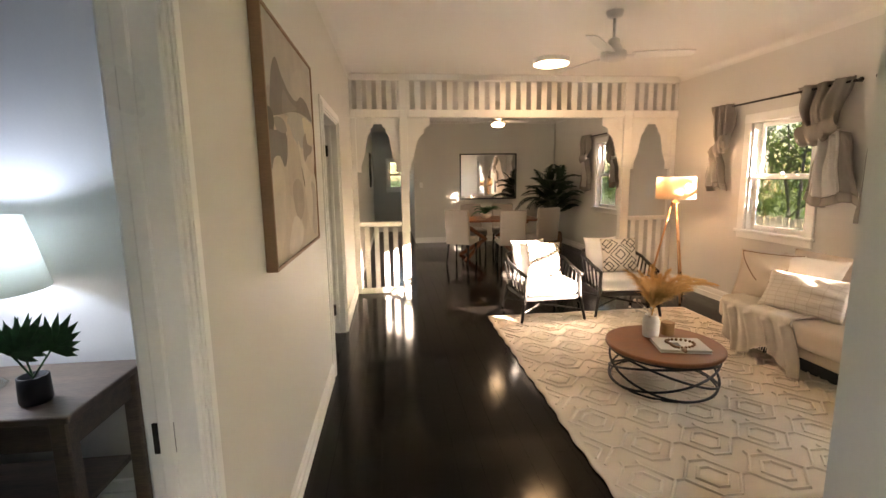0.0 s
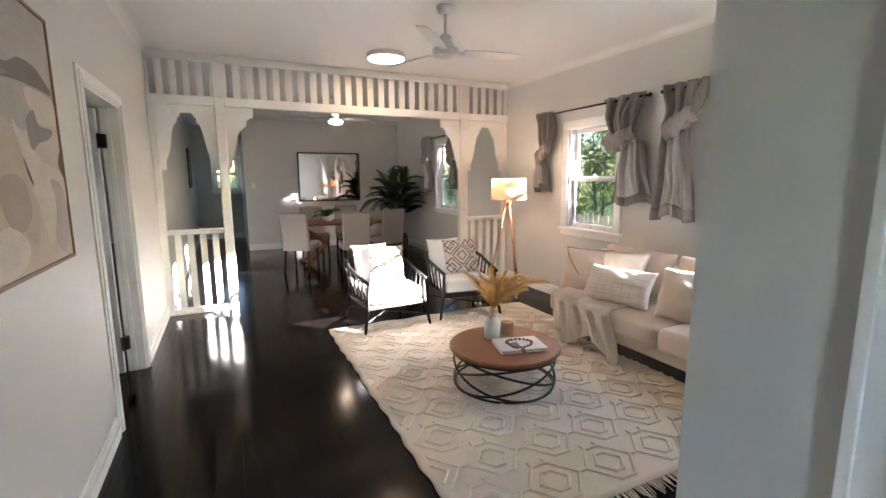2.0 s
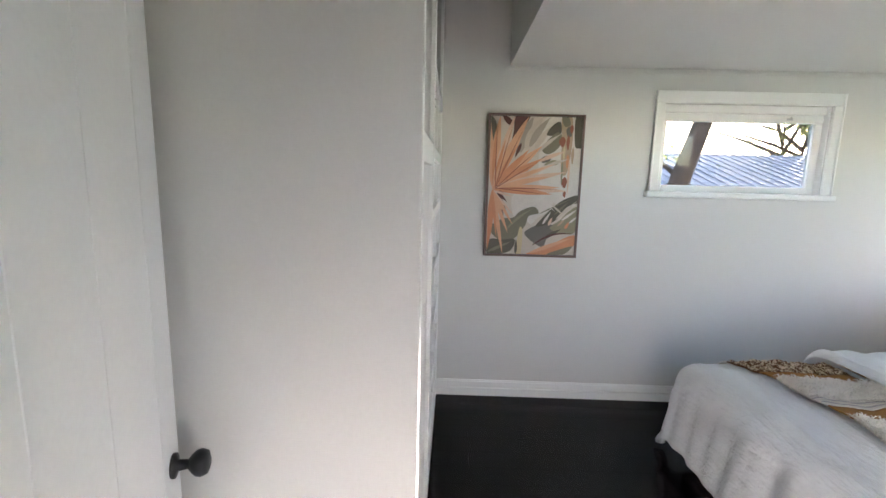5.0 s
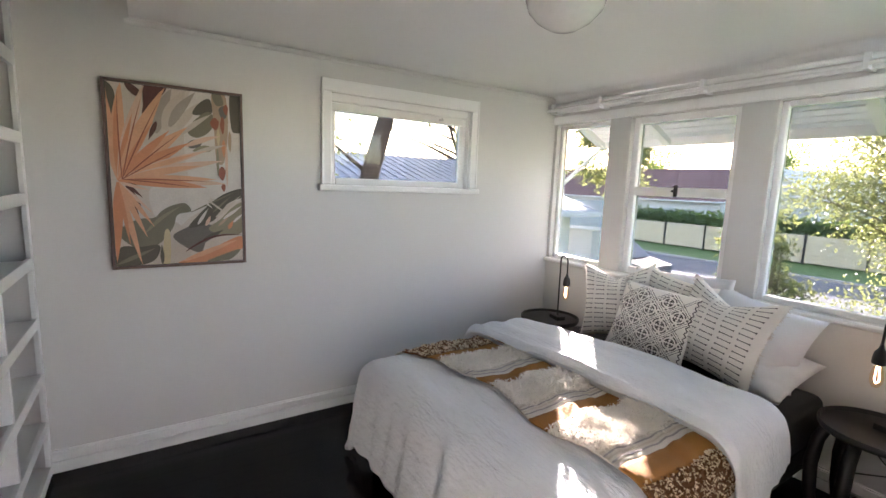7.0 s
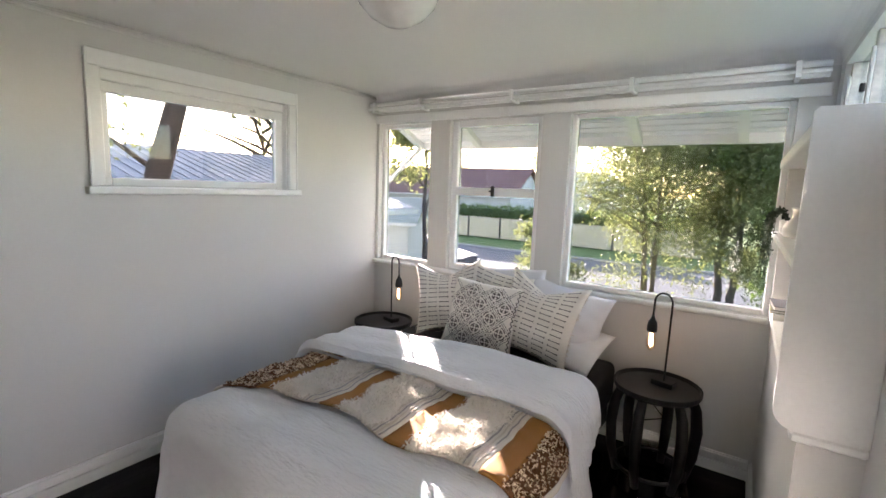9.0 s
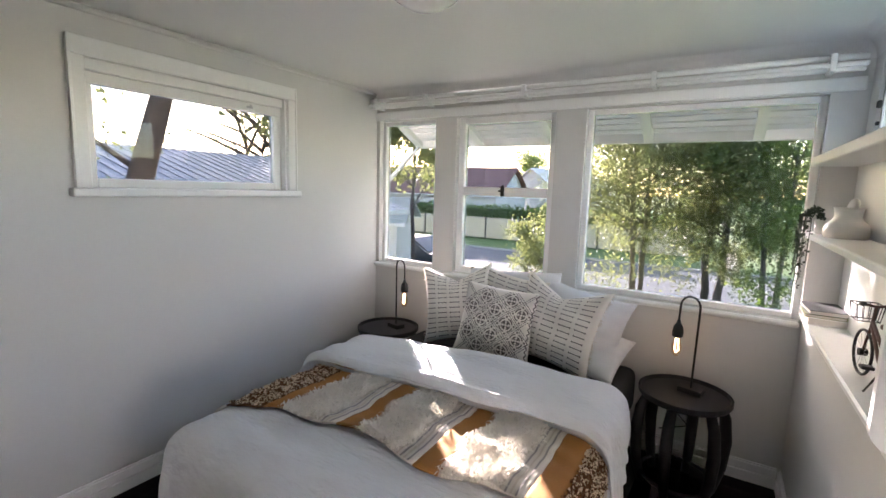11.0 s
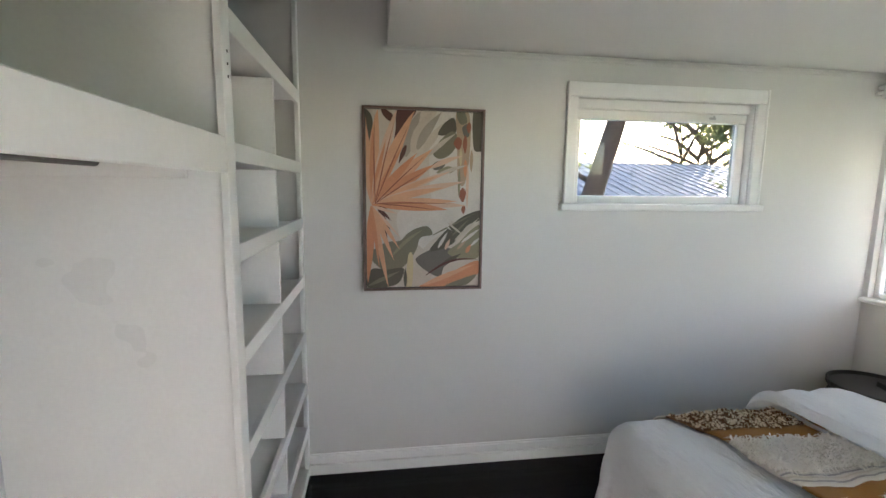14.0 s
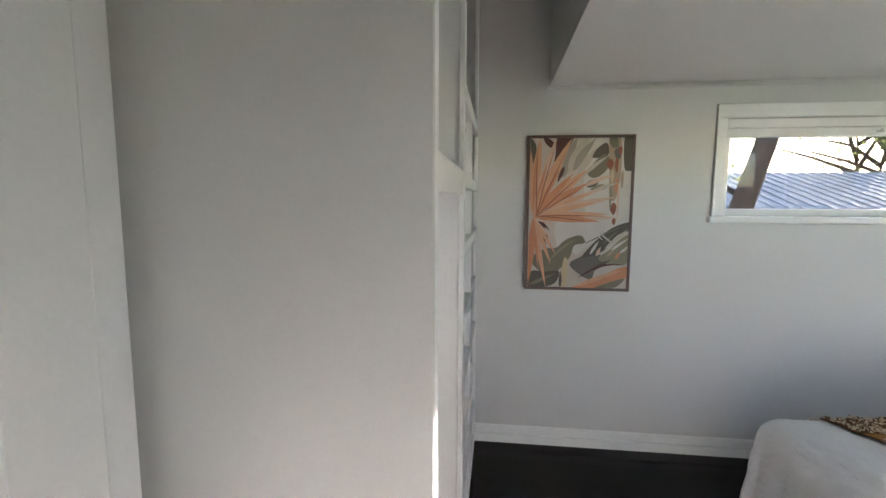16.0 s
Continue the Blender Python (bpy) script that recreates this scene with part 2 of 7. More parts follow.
def slab(bm, poly, axis, a, b):
    """A flat outline, given in the two other axes, made solid from a to b along the axis."""
    def at(u, v, w):
        return {"x": (w, u, v), "y": (u, w, v), "z": (u, v, w)}[axis]
    lo = [bm.verts.new(at(u, v, a)) for u, v in poly]
    hi = [bm.verts.new(at(u, v, b)) for u, v in poly]
    bm.faces.new(lo)
    bm.faces.new(hi[::-1])
    n = len(poly)
    for i in range(n):
        bm.faces.new((lo[i], hi[i], hi[(i + 1) % n], lo[(i + 1) % n]))
    bmesh.ops.recalc_face_normals(bm, faces=bm.faces)
    return bm


def sheet(bm, nu, nv, fn):
    """A cloth-like sheet from fn(u, v), u and v from 0 to 1."""
    g = [[bm.verts.new(fn(i / nu, j / nv)) for j in range(nv + 1)] for i in range(nu + 1)]
    for i in range(nu):
        for j in range(nv):
            bm.faces.new((g[i][j], g[i + 1][j], g[i + 1][j + 1], g[i][j + 1]))
    return bm


def bmn():
    return bmesh.new()


def part(name, bm, material, parent=None, label="", smooth=False, thick=0.0, kind=""):
    me = bpy.data.meshes.new(name)
    bmesh.ops.recalc_face_normals(bm, faces=bm.faces)
    bm.to_mesh(me)
    bm.free()
    for mm in (material if isinstance(material, (list, tuple)) else [material]):
        me.materials.append(mm)
    if smooth:
        me.shade_smooth()
    ob = new(name, me)
    if parent:
        ob.parent = parent
    if thick:
        md = ob.modifiers.new("thickness", "SOLIDIFY")
        md.thickness, md.offset = thick, 0
    if label:
        ob["label"] = label
    if kind:
        ob["kind"] = kind
    return ob


def thing(name, m, label, category, group=""):
    ob = new(name)
    ob.empty_display_size = 0.1
    ob.matrix_world = m
    return tagged(ob, label, category, group)


def bx(name, dims, material, parent=None, bevel=0.004, label="", segs=1):
    return part(name, box(bmn(), *dims, bevel=bevel, segs=segs), material, parent, label)


def setting(ob, label, category="structure"):
    return tagged(ob, label, category, kind="structure")


def wall(name, axis, a, b, lo, hi, z0, z1, holes, label, material=None):
    """A wall along the axis from lo to hi, thick from a to b, with holes (lo, hi, bottom, top)."""
    bm = bmn()

    def put(u0, u1, w0, w1):
        if u1 - u0 > 1e-4 and w1 - w0 > 1e-4:
            if axis == "y":
                box(bm, a, u0, w0, b, u1, w1)
            else:
                box(bm, u0, a, w0, u1, b, w1)
    at = lo
    for h0, h1, w0, w1 in sorted(holes):
        put(at, h0, z0, z1)
        put(h0, h1, z0, w0)
        put(h0, h1, w1, z1)
        at = h1
    put(at, hi, z0, z1)
    return setting(part(name, bm, material or WALL), label, "wall")


XL, XR, XE, YF, YT, YD = 0.15, 4.607, 4.57, -2.232, 6.94, 11.65
HC = 2.85          # living ceiling
BC = 2.19          # bedroom ceiling

# ---- floor, ceilings, walls ----
floor = setting(part("floor", box(bmn(), -3.2, -2.35, -0.2, 4.72, 14.6, -0.014), SUB), "near-black stained timber floorboards with a low sheen", "floor")
ceil = setting(part("ceiling", box(bmn(), -3.2, 1.70, HC, 4.72, 14.6, HC + 0.12), CEIL), "plain white plasterboard living room ceiling", "ceiling")
setting(part("ceiling_hall", box(bmn(), -3.2, 0.0, HC, 1.70, 1.695, HC + 0.12), CEIL), "plain white hall ceiling", "ceiling")
bm = bmn()
box(bm, 1.74, YF, BC, XE, 0.63, BC + 0.10)
box(bm, 1.74, 0.615, BC + 0.1, XE, 0.63, 2.75)
setting(part("ceiling_bedroom", bm, CEIL), "low white bedroom ceiling that ends at a dropped edge", "ceiling")
setting(part("ceiling_wardrobe", box(bmn(), 1.74, 0.60, 2.75, XE, 1.65, 2.85), CEIL), "higher plain ceiling above the wardrobe", "ceiling")

wall("wall_left", "y", XL - 0.12, XL, 0.0, 14.6, -0.014, HC, [(1.20, 2.005, -0.014, 2.06), (4.36, 5.38, -0.014, 2.06)], "plain off-white painted hall and living room wall")
wall("wall_east_living", "y", XR, XR + 0.12, 1.65, 14.6, -0.014, HC,
     [(2.45, 3.52, 0.92, 2.08), (4.80, 5.55, 0.92, 2.08), (8.52, 9.32, 0.95, 2.15)], "off-white painted wall with double-hung windows")
wall("wall_south_living", "x", 1.65, 1.745, 1.64, XR, -0.014, HC, [], "off-white painted wall behind the wardrobe")
wall("wall_hall_bedroom", "y", 1.64, 1.74, YF - 0.12, 1.65, -0.014, HC, [(-2.10, -0.05, 1.70, 2.08), (0.575, 1.389, -0.014, 2.06)],
     "off-white painted wall between hall and bedroom")
wall("wall_east_bedroom", "y", XE, XE + 0.12, YF - 0.12, 1.65, -0.014, 2.85, [(-1.375, -0.345, 1.44, 1.985)], "off-white bedroom wall with a small high window")
wall("wall_front_bedroom", "x", YF - 0.12, YF, 1.74, XE, -0.014, 2.5, [(1.88, 2.98, 0.89, 1.97), (3.16, 3.86, 0.89, 1.97), (4.03, 4.54, 0.89, 1.98)],
     "off-white bedroom wall under a row of wide windows")
wall("wall_back_dining", "x", YD, YD + 0.12, 1.20, XR, -0.014, HC, [], "off-white dining room end wall")
wall("wall_back_room_side", "y", 1.20, 1.32, YD + 0.12, 14.2, -0.014, HC, [], "off-white back room wall")
wall("wall_back_room", "x", 14.2, 14.32, XL, 1.32, -0.014, HC, [(0.58, 1.14, 1.25, 2.05)], "off-white back room end wall with a window")
# The narrow slot is out of view, added to let daylight into the hall.
wall("wall_hall_front", "x", -0.1, 0.0, -3.2, 1.64, -0.014, HC, [(0.74, 1.05, -0.014, 2.06)], "plain wall that closes the hall, with an unseen slot added for daylight")
wall("wall_side_room_north", "x", 3.02, 3.14, -3.2, XL - 0.12, -0.014, HC, [], "pale wall of the side room behind a console table")
wall("wall_side_room_west", "y", -3.2, -3.08, 0.0, 14.6, -0.014, HC, [], "plain wall that closes the side rooms")
wall("wall_rear_close", "x", 14.48, 14.6, -3.08, XR, -0.014, HC, [(0.30, 1.45, 1.0, 2.35)], "plain wall that closes the rear")


def skirting(name, axis, at, out, lo, hi, h=0.11):
    """Two-step skirting board: at the wall face, standing out by the signed depth."""
    bm = bmn()
    for d, z0, z1 in ((out, 0.0, h * 0.50), (out * 0.35, h * 0.50, h * 0.60), (out * 0.85, h * 0.60, h * 0.92), (out * 0.45, h * 0.92, h)):
        if axis == "y":
            box(bm, min(at, at + d), lo, z0, max(at, at + d), hi, z1)
        else:
            box(bm, lo, min(at, at + d), z0, hi, max(at, at + d), z1)
    return setting(part(name, bm, TRIM), "white moulded skirting board", "skirting")


skirting("baseboard", "y", XL, 0.018, 2.09, 4.26, 0.13)
skirting("baseboard", "y", XL, 0.018, 5.48, YT - 0.03, 0.13)
skirting("baseboard", "y", XL, 0.018, YT + 0.03, 14.2, 0.13)
skirting("baseboard", "y", XR, -0.018, 1.745, YT - 0.03, 0.13)
skirting("baseboard", "y", XR, -0.018, YT + 0.03, YD, 0.13)
skirting("baseboard", "x", YD, -0.018, 1.20, XR - 0.018, 0.13)
skirting("baseboard", "x", 14.2, -0.018, XL + 0.018, 1.20, 0.13)
skirting("baseboard", "y", XE, -0.022, YF, 1.045)
skirting("baseboard", "x", YF, 0.018, 1.886, XE - 0.022)
skirting("baseboard", "y", 1.868, 0.018, YF + 0.018, -0.9)
skirting("baseboard", "x", 3.02, -0.018, -3.0, XL - 0.12, 0.13)


def cornice(name, axis, at, z, s, lo, hi, r=0.07):
    """A coved strip between wall and ceiling; s: the side the room lies on."""
    prof = [(0, 0), (s * r, 0)] + [(s * (r - r * math.sin(a)), -r + r * math.cos(a)) for a in [i * math.pi / 12 for i in range(1, 7)]]
    bm = bmn()
    slab(bm, [(at + u, z + w) for u, w in prof], "y" if axis == "y" else "x", lo, hi)
    return setting(part(name, bm, CEIL, smooth=False), "coved white plaster cornice", "cornice")


cornice("trim_cornice", "y", XL, HC, 1, 0.0, 14.2)
cornice("trim_cornice", "y", XR, HC, -1, 1.745, YD)
setting(bx("trim_picture_rail", (XE - 0.014, YF, 2.158, XE, 0.650, 2.178), WALL, None, 0.004), "narrow painted picture rail under the ceiling", "trim")
cornice("trim_cornice", "x", YF, BC, 1, 1.74, XE, 0.08)
cornice("trim_cornice", "y", 1.74, BC, 1, YF, 0.63, 0.08)
cornice("trim_cornice", "x", YD, HC, -1, 1.20, XR)


def plan_y(x, y, deg=0):
    return pose(x, y, 0, 0, 0, deg)


# ---- fretwork divider between living and dining ----
def fretwork():
    d = thing("fretwork_divider", pose(0, YT, 0), "white painted timber fretwork divider with slats, arches and side balustrades", "room divider")
    bx("post", (0.78, -0.045, 0, 0.88, 0.045, 2.41), TRIM, d, 0.006)
    bx("post", (3.83, -0.045, 0, 3.95, 0.045, 2.41), TRIM, d, 0.006)
    bx("post", (XL, -0.03, 0, XL + 0.07, 0.03, 2.31), TRIM, d, 0.005)
    bx("post", (XR - 0.07, -0.03, 0, XR, 0.03, 2.31), TRIM, d, 0.005)
    bx("head_rail", (XL, -0.04, 2.77, XR, 0.04, HC), TRIM, d, 0.006)
    bx("lower_rail", (XL, -0.045, 2.311, 0.779, 0.045, 2.41), TRIM, d, 0.006)
    bx("lower_rail", (0.881, -0.045, 2.311, 3.829, 0.045, 2.41), TRIM, d, 0.006)
    bx("lower_rail", (3.951, -0.045, 2.311, XR, 0.045, 2.41), TRIM, d, 0.006)
    bx("post", (0.78, -0.04, 2.411, 0.88, 0.04, 2.77), TRIM, d, 0.005)
    bx("post", (3.83, -0.04, 2.411, 3.95, 0.04, 2.77), TRIM, d, 0.005)
    for a, b, n in ((XL, 0.78, 5), (0.88, 3.83, 21), (3.95, XR, 5)):
        pitch = (b - a) / n
        for i in range(n + 1):
            x0, x1 = a + i * pitch - pitch * 0.27, a + i * pitch + pitch * 0.27
            x0, x1 = max(x0, a + 0.002), min(x1, b - 0.002)
            bx("slat", (x0, -0.012, 2.411, x1, 0.012, 2.769), TRIM, d, 0.003)

    def arch(a, b, zt, flip=False):
        """A board with a bell-shaped cut."""
        w = b - a
        cut = [(0.10, 1.62), (0.10, 1.72), (0.14, 1.77), (0.19, 1.86), (0.22, 1.97), (0.25, 2.06), (0.28, 2.10), (0.33, 2.13),
               (0.34, 2.18), (0.38, 2.19), (0.40, 2.23), (0.60, 2.23), (0.62, 2.19), (0.66, 2.18), (0.67, 2.13), (0.72, 2.10), (0.75, 2.06), (0.78, 1.97),
               (0.81, 1.86), (0.86, 1.77), (0.90, 1.72), (0.90, 1.62)]
        bm = bmn()
        n = len(cut)
        for (u0, z0), (u1, z1) in zip(cut, cut[1:]):
            if u1 - u0 > 1e-6:
                slab(bm, [(a + u0 * w, z0), (a + u1 * w, z1), (a + u1 * w, zt), (a + u0 * w, zt)], "y", -0.012, 0.012)
        slab(bm, [(a, 1.62), (a + cut[0][0] * w, 1.62), (a + cut[0][0] * w, zt), (a, zt)], "y", -0.012, 0.012)
        slab(bm, [(a + cut[-1][0] * w, 1.62), (b, 1.62), (b, zt), (a + cut[-1][0] * w, zt)], "y", -0.012, 0.012)
        part("arch_board", bm, TRIM, d)

    arch(XL + 0.07, 0.78, 2.311)
    arch(3.95, XR - 0.07, 2.311)

    def bracket(x, s):
        prof = [(0.0, 1.62), (0.035, 1.66), (0.045, 1.74), (0.07, 1.80), (0.10, 1.92), (0.12, 2.00), (0.15, 2.06), (0.19, 2.10), (0.21, 2.11),
                (0.215, 2.17), (0.255, 2.20), (0.29, 2.21), (0.295, 2.31), (0.0, 2.31)]
        bm = bmn()
        for (u0, z0), (u1, z1) in zip(prof[:-1], prof[1:-1]):
            if u1 - u0 > 1e-6:
                slab(bm, [(x + s * u0, z0), (x + s * u1, z1), (x + s * u1, 2.311), (x + s * u0, 2.311)], "y", -0.014, 0.014)
        part("bracket", bm, TRIM, d)

    bracket(0.88, 1)
    bracket(3.83, -1)
    for a, b, n in ((XL + 0.07, 0.78, 4), (3.95, XR - 0.07, 4)):
        bx("handrail", (a, -0.04, 0.91, b, 0.04, 0.965), TRIM, d, 0.008)
        bx("bottom_rail", (a, -0.03, 0.0, b, 0.03, 0.07), TRIM, d, 0.005)
        pitch = (b - a) / (n + 0.5)
        for i in range(n):
            x = a + pitch * (i + 0.75)
            bx("baluster", (x - 0.033, -0.01, 0.071, x + 0.033, 0.01, 0.909), TRIM, d, 0.003)
    return d


fretwork()


# ---- windows ----
def sash_window(name, axis, at, s, lo, hi, z0, z1, label, trim=0.10, mid=0.5, thick=0.12, glazing=None):
    """A double-hung window in a wall whose room face is at `at`; s: the side of the room along the wall's normal."""
    w = thing(name, pose(0, 0, 0), label, "window")
    w["kind"] = "structure"

    def b(nm, u0, u1, d0, d1, w0, w1, material=TRIM, bev=0.004, parent=None):
        d0, d1 = at + s * d0, at + s * d1
        if axis == "y":
            dims = (min(d0, d1), u0, w0, max(d0, d1), u1, w1)
        else:
            dims = (u0, min(d0, d1), w0, u1, max(d0, d1), w1)
        return bx(nm, dims, material, parent or w, bev)
    b("architrave", lo - trim, lo - 0.001, 0.0, 0.022, z0, z1)
    b("architrave", hi + 0.001, hi + trim, 0.0, 0.022, z0, z1)
    b("architrave", lo - trim, hi + trim, 0.0, 0.026, z1 + 0.001, z1 + trim)
    b("window_sill", lo - trim - 0.02, hi + trim + 0.02, -0.04, 0.045, z0 - 0.035, z0 - 0.001, bev=0.008)
    b("apron", lo - trim, hi + trim, 0.0, 0.018, z0 - 0.10, z0 - 0.036)
    for u0, u1 in ((lo, lo + 0.02), (hi - 0.02, hi)):
        b("lining", u0, u1, -thick, -0.001, z0, z1)
    zm = z0 + (z1 - z0) * mid
    for dd, w0, w1 in ((-0.055, z0, zm + 0.02), (-0.09, zm - 0.02, z1)):
        sash = b("sash", lo + 0.021, lo + 0.065, dd - 0.03, dd, w0, w1)
        b("stile", hi - 0.065, hi - 0.021, dd - 0.03, dd, w0, w1)
        b("rail", lo + 0.0655, hi - 0.0655, dd - 0.03, dd, w0, w0 + 0.05)
        b("rail", lo + 0.0655, hi - 0.0655, dd - 0.03, dd, w1 - 0.045, w1)
        pane = b("pane", lo + 0.06, hi - 0.06, dd - 0.018, dd - 0.014, w0 + 0.045, w1 - 0.04, glazing or PANE_DIM, 0)
        pane.visible_shadow = False
    m = (lo + hi) / 2
    b("sash_lift", m - 0.02, m + 0.02, -0.055, -0.035, z0 + 0.012, z0 + 0.034, CHROME, 0.003)
    b("latch", m - 0.018, m + 0.018, -0.055, -0.03, zm + 0.021, zm + 0.05, CHROME, 0.004)
    return w


sash_window("window_1", "y", XR, -1, 4.80, 5.55, 0.92, 2.08, "white painted double-hung timber window above the sofa")
sash_window("window_2", "y", XR, -1, 2.45, 3.52, 0.92, 2.08, "white painted double-hung timber window", glazing=PANE_CLEAR)
sash_window("window_3", "y", XR, -1, 8.52, 9.32, 0.95, 2.15, "white painted double-hung timber dining window")
sash_window("window_4", "x", 14.2, -1, 0.58, 1.14, 1.25, 2.05, "small white painted window of the back room", trim=0.06)


def curtain_rod(y0, y1, z):
    r = thing("curtain_rod", pose(0, 0, 0), "thin dark metal curtain rod on the wall above a window", "curtain rod")
    part("rod", tube(bmn(), [(XR - 0.09, y0, z), (XR - 0.09, y1, z)], 0.011, 10), BRONZE, r, smooth=True)
    for y in (y0 + 0.06, y1 - 0.06):
        part("rod_bracket", tube(bmn(), [(XR, y, z), (XR - 0.09, y, z)], 0.008, 8), BRONZE, r)
    for y, s in ((y0, -1), (y1, 1)):
        part("finial", lathe(bmn(), [(0.004, -0.02), (0.018, -0.008), (0.02, 0.004), (0.006, 0.02)], 12), BRONZE, r, smooth=True).matrix_local = pose(
            XR - 0.09, y + s * 0.012, z, 90)


def knotted_curtain(y0, y1, ztop, zbot, knot, tail, label, seed=0, deep=0.05, border=0.12):
    """Cloth gathered on the rod, pulled up into a loose knot, with a short tail."""
    rng = random.Random(seed)
    c = thing("curtain", pose(XR - 0.09, 0, 0), label, "curtain", "looped curtains")
    ph = [rng.uniform(0, 6.28) for _ in range(5)]

    def fold(u, v, amp):
        return amp * (math.sin(u * 22 + ph[0]) + 0.5 * math.sin(u * 39 + ph[1] + 2 * v)) + 0.01 * math.sin(v * 9 + ph[2])

    def drop(u, v):
        z = ztop + 0.02 - v * (ztop - knot)
        k = 1 - 0.40 * math.sin(v * math.pi / 2)
        y = (y0 + y1) / 2 + (u - 0.5) * (y1 - y0) * k + 0.04 * math.sin(v * 3 + ph[3])
        return (fold(u, v, deep * (0.35 + 0.65 * math.sin(math.pi * min(1, v * 1.1 + 0.05)))) - 0.02 - 0.06 * v * v, y, z - 0.05 * v * math.sin(math.pi * u))
    part("upper_cloth", sheet(bmn(), 48, 18, drop), CURT, c, smooth=True, thick=0.004)

    def swag(u, v):
        a = v * math.pi * 1.15
        y = y0 + (y1 - y0) * (0.16 + 0.66 * u)
        sag = 0.13 * u + 0.03 * math.sin(5 * u + ph[4])
        return (-0.055 - 0.05 * math.sin(a) - 0.012 * math.sin(u * 19 + v * 6), y, knot + 0.10 - sag * (0.6 + 0.4 * v) + 0.075 * math.cos(a) + 0.012 * math.sin(u * 24 + v * 3))
    part("looped_fold", sheet(bmn(), 36, 14, swag), CURT, c, smooth=True, thick=0.004)

    def tail_cloth(u, v):
        z = knot - v * (knot - zbot)
        k = 0.5 + 0.5 * v
        y = tail + (u - 0.5) * (y1 - y0) * 0.95 * k
        return (fold(u, v, deep * 0.7) - 0.03 + 0.03 * v, y, z + 0.03 * math.sin(u * 8 + ph[1]))
    part("pale_tail", sheet(bmn(), 40, 16, lambda u, v: tail_cloth(0.22 + 0.6 * u, v * 0.86)), CURTL, c, "pale lining cloth", smooth=True, thick=0.004)
    part("hem", sheet(bmn(), 40, 4, lambda u, v: tail_cloth(u, 0.86 + 0.14 * v)), CURT, c, smooth=True, thick=0.005)
    part("side_border", sheet(bmn(), 12, 16, lambda u, v: tail_cloth(0.22 * u, v * 0.86)), CURT, c, smooth=True, thick=0.005)
    part("side_border", sheet(bmn(), 12, 16, lambda u, v: tail_cloth(0.82 + 0.18 * u, v * 0.86)), CURT, c, smooth=True, thick=0.005)


curtain_rod(4.36, 6.02, 2.29)
curtain_rod(2.7, 4.20, 2.29)
curtain_rod(8.3, 9.8, 2.29)
knotted_curtain(5.70, 6.02, 2.30, 1.36, 1.80, 5.97, "grey and white linen curtain looped up beside the window", 1)
knotted_curtain(4.36, 4.92, 2.31, 1.25, 1.86, 4.52, "grey and white linen curtain looped over the rod", 2, 0.06)
knotted_curtain(3.74, 4.20, 2.32, 1.14, 1.95, 4.02, "grey linen curtain with a pale centre panel", 3, 0.05)
knotted_curtain(9.42, 9.80, 2.31, 1.25, 1.85, 9.62, "grey linen dining room curtain looped up", 4)
knotted_curtain(8.32, 8.62, 2.31, 1.35, 1.85, 8.45, "grey linen dining room curtain looped up", 5)


# ---- doors, frames, hinges ----
def door_lining(name, axis, a, b, lo, hi, z1, label, trim=0.075, sides=(True, True)):
    """Lining and architraves of an opening through a wall from a to b."""
    w = thing(name, pose(0, 0, 0), label, "door frame")
    w["kind"] = "structure"

    def bb(nm, u0, u1, d0, d1, w0, w1, bev=0.004):
        bx(nm, (d0, u0, w0, d1, u1, w1) if axis == "y" else (u0, d0, w0, u1, d1, w1), TRIM, w, bev)
    bb("lining", lo, lo + 0.022, a - 0.003, b + 0.003, 0, z1)
    bb("lining", hi - 0.022, hi, a - 0.003, b + 0.003, 0, z1)
    bb("head_lining", lo + 0.0225, hi - 0.0225, a - 0.003, b + 0.003, z1 - 0.022, z1)
    bb("stop", hi - 0.034, hi - 0.0225, (a + b) / 2 - 0.03, (a + b) / 2 + 0.005, 0, z1 - 0.023)
    bb("stop", lo + 0.0225, lo + 0.034, (a + b) / 2 - 0.03, (a + b) / 2 + 0.005, 0, z1 - 0.023)
    for k, (face, s) in enumerate(((a, -1), (b, 1))):
        if sides[k]:
            for d0, d1, t0, t1 in ((0.0, 0.012, 0.0, trim), (0.012, 0.02, 0.012, trim - 0.028), (0.02, 0.024, 0.018, 0.03)):
                f0, f1 = sorted((face + s * d0, face + s * d1))
                bb("architrave", lo - t1, lo - t0 + 0.006, f0, f1, 0, z1 + t1, 0.002)
                bb("architrave", hi + t0 - 0.006, hi + t1, f0, f1, 0, z1 + t1, 0.002)
                bb("head_architrave", lo + 0.0065 - t0, hi - 0.0065 + t0, f0, f1, z1 + t0 - 0.006, z1 + t1, 0.002)
    return w


d1 = door_lining("door_1", "y", XL - 0.12, XL, 1.20, 2.005, 2.06, "white painted door lining of the side room", sides=(True, True))
bx("strike_plate", (XL - 0.105, 1.976, 0.87, XL - 0.055, 1.9815, 0.95), BRONZE, d1, 0.001)
d2 = door_lining("door_2", "y", XL - 0.12, XL, 4.36, 5.38, 2.06, "white painted doorway with dark hinges and the door swung away", sides=(False, True))
leaf = part("door_leaf", box(bmn(), -0.66, 5.31, 0.01, XL - 0.135, 5.35, 2.03, 0.003), DOORW, d2)
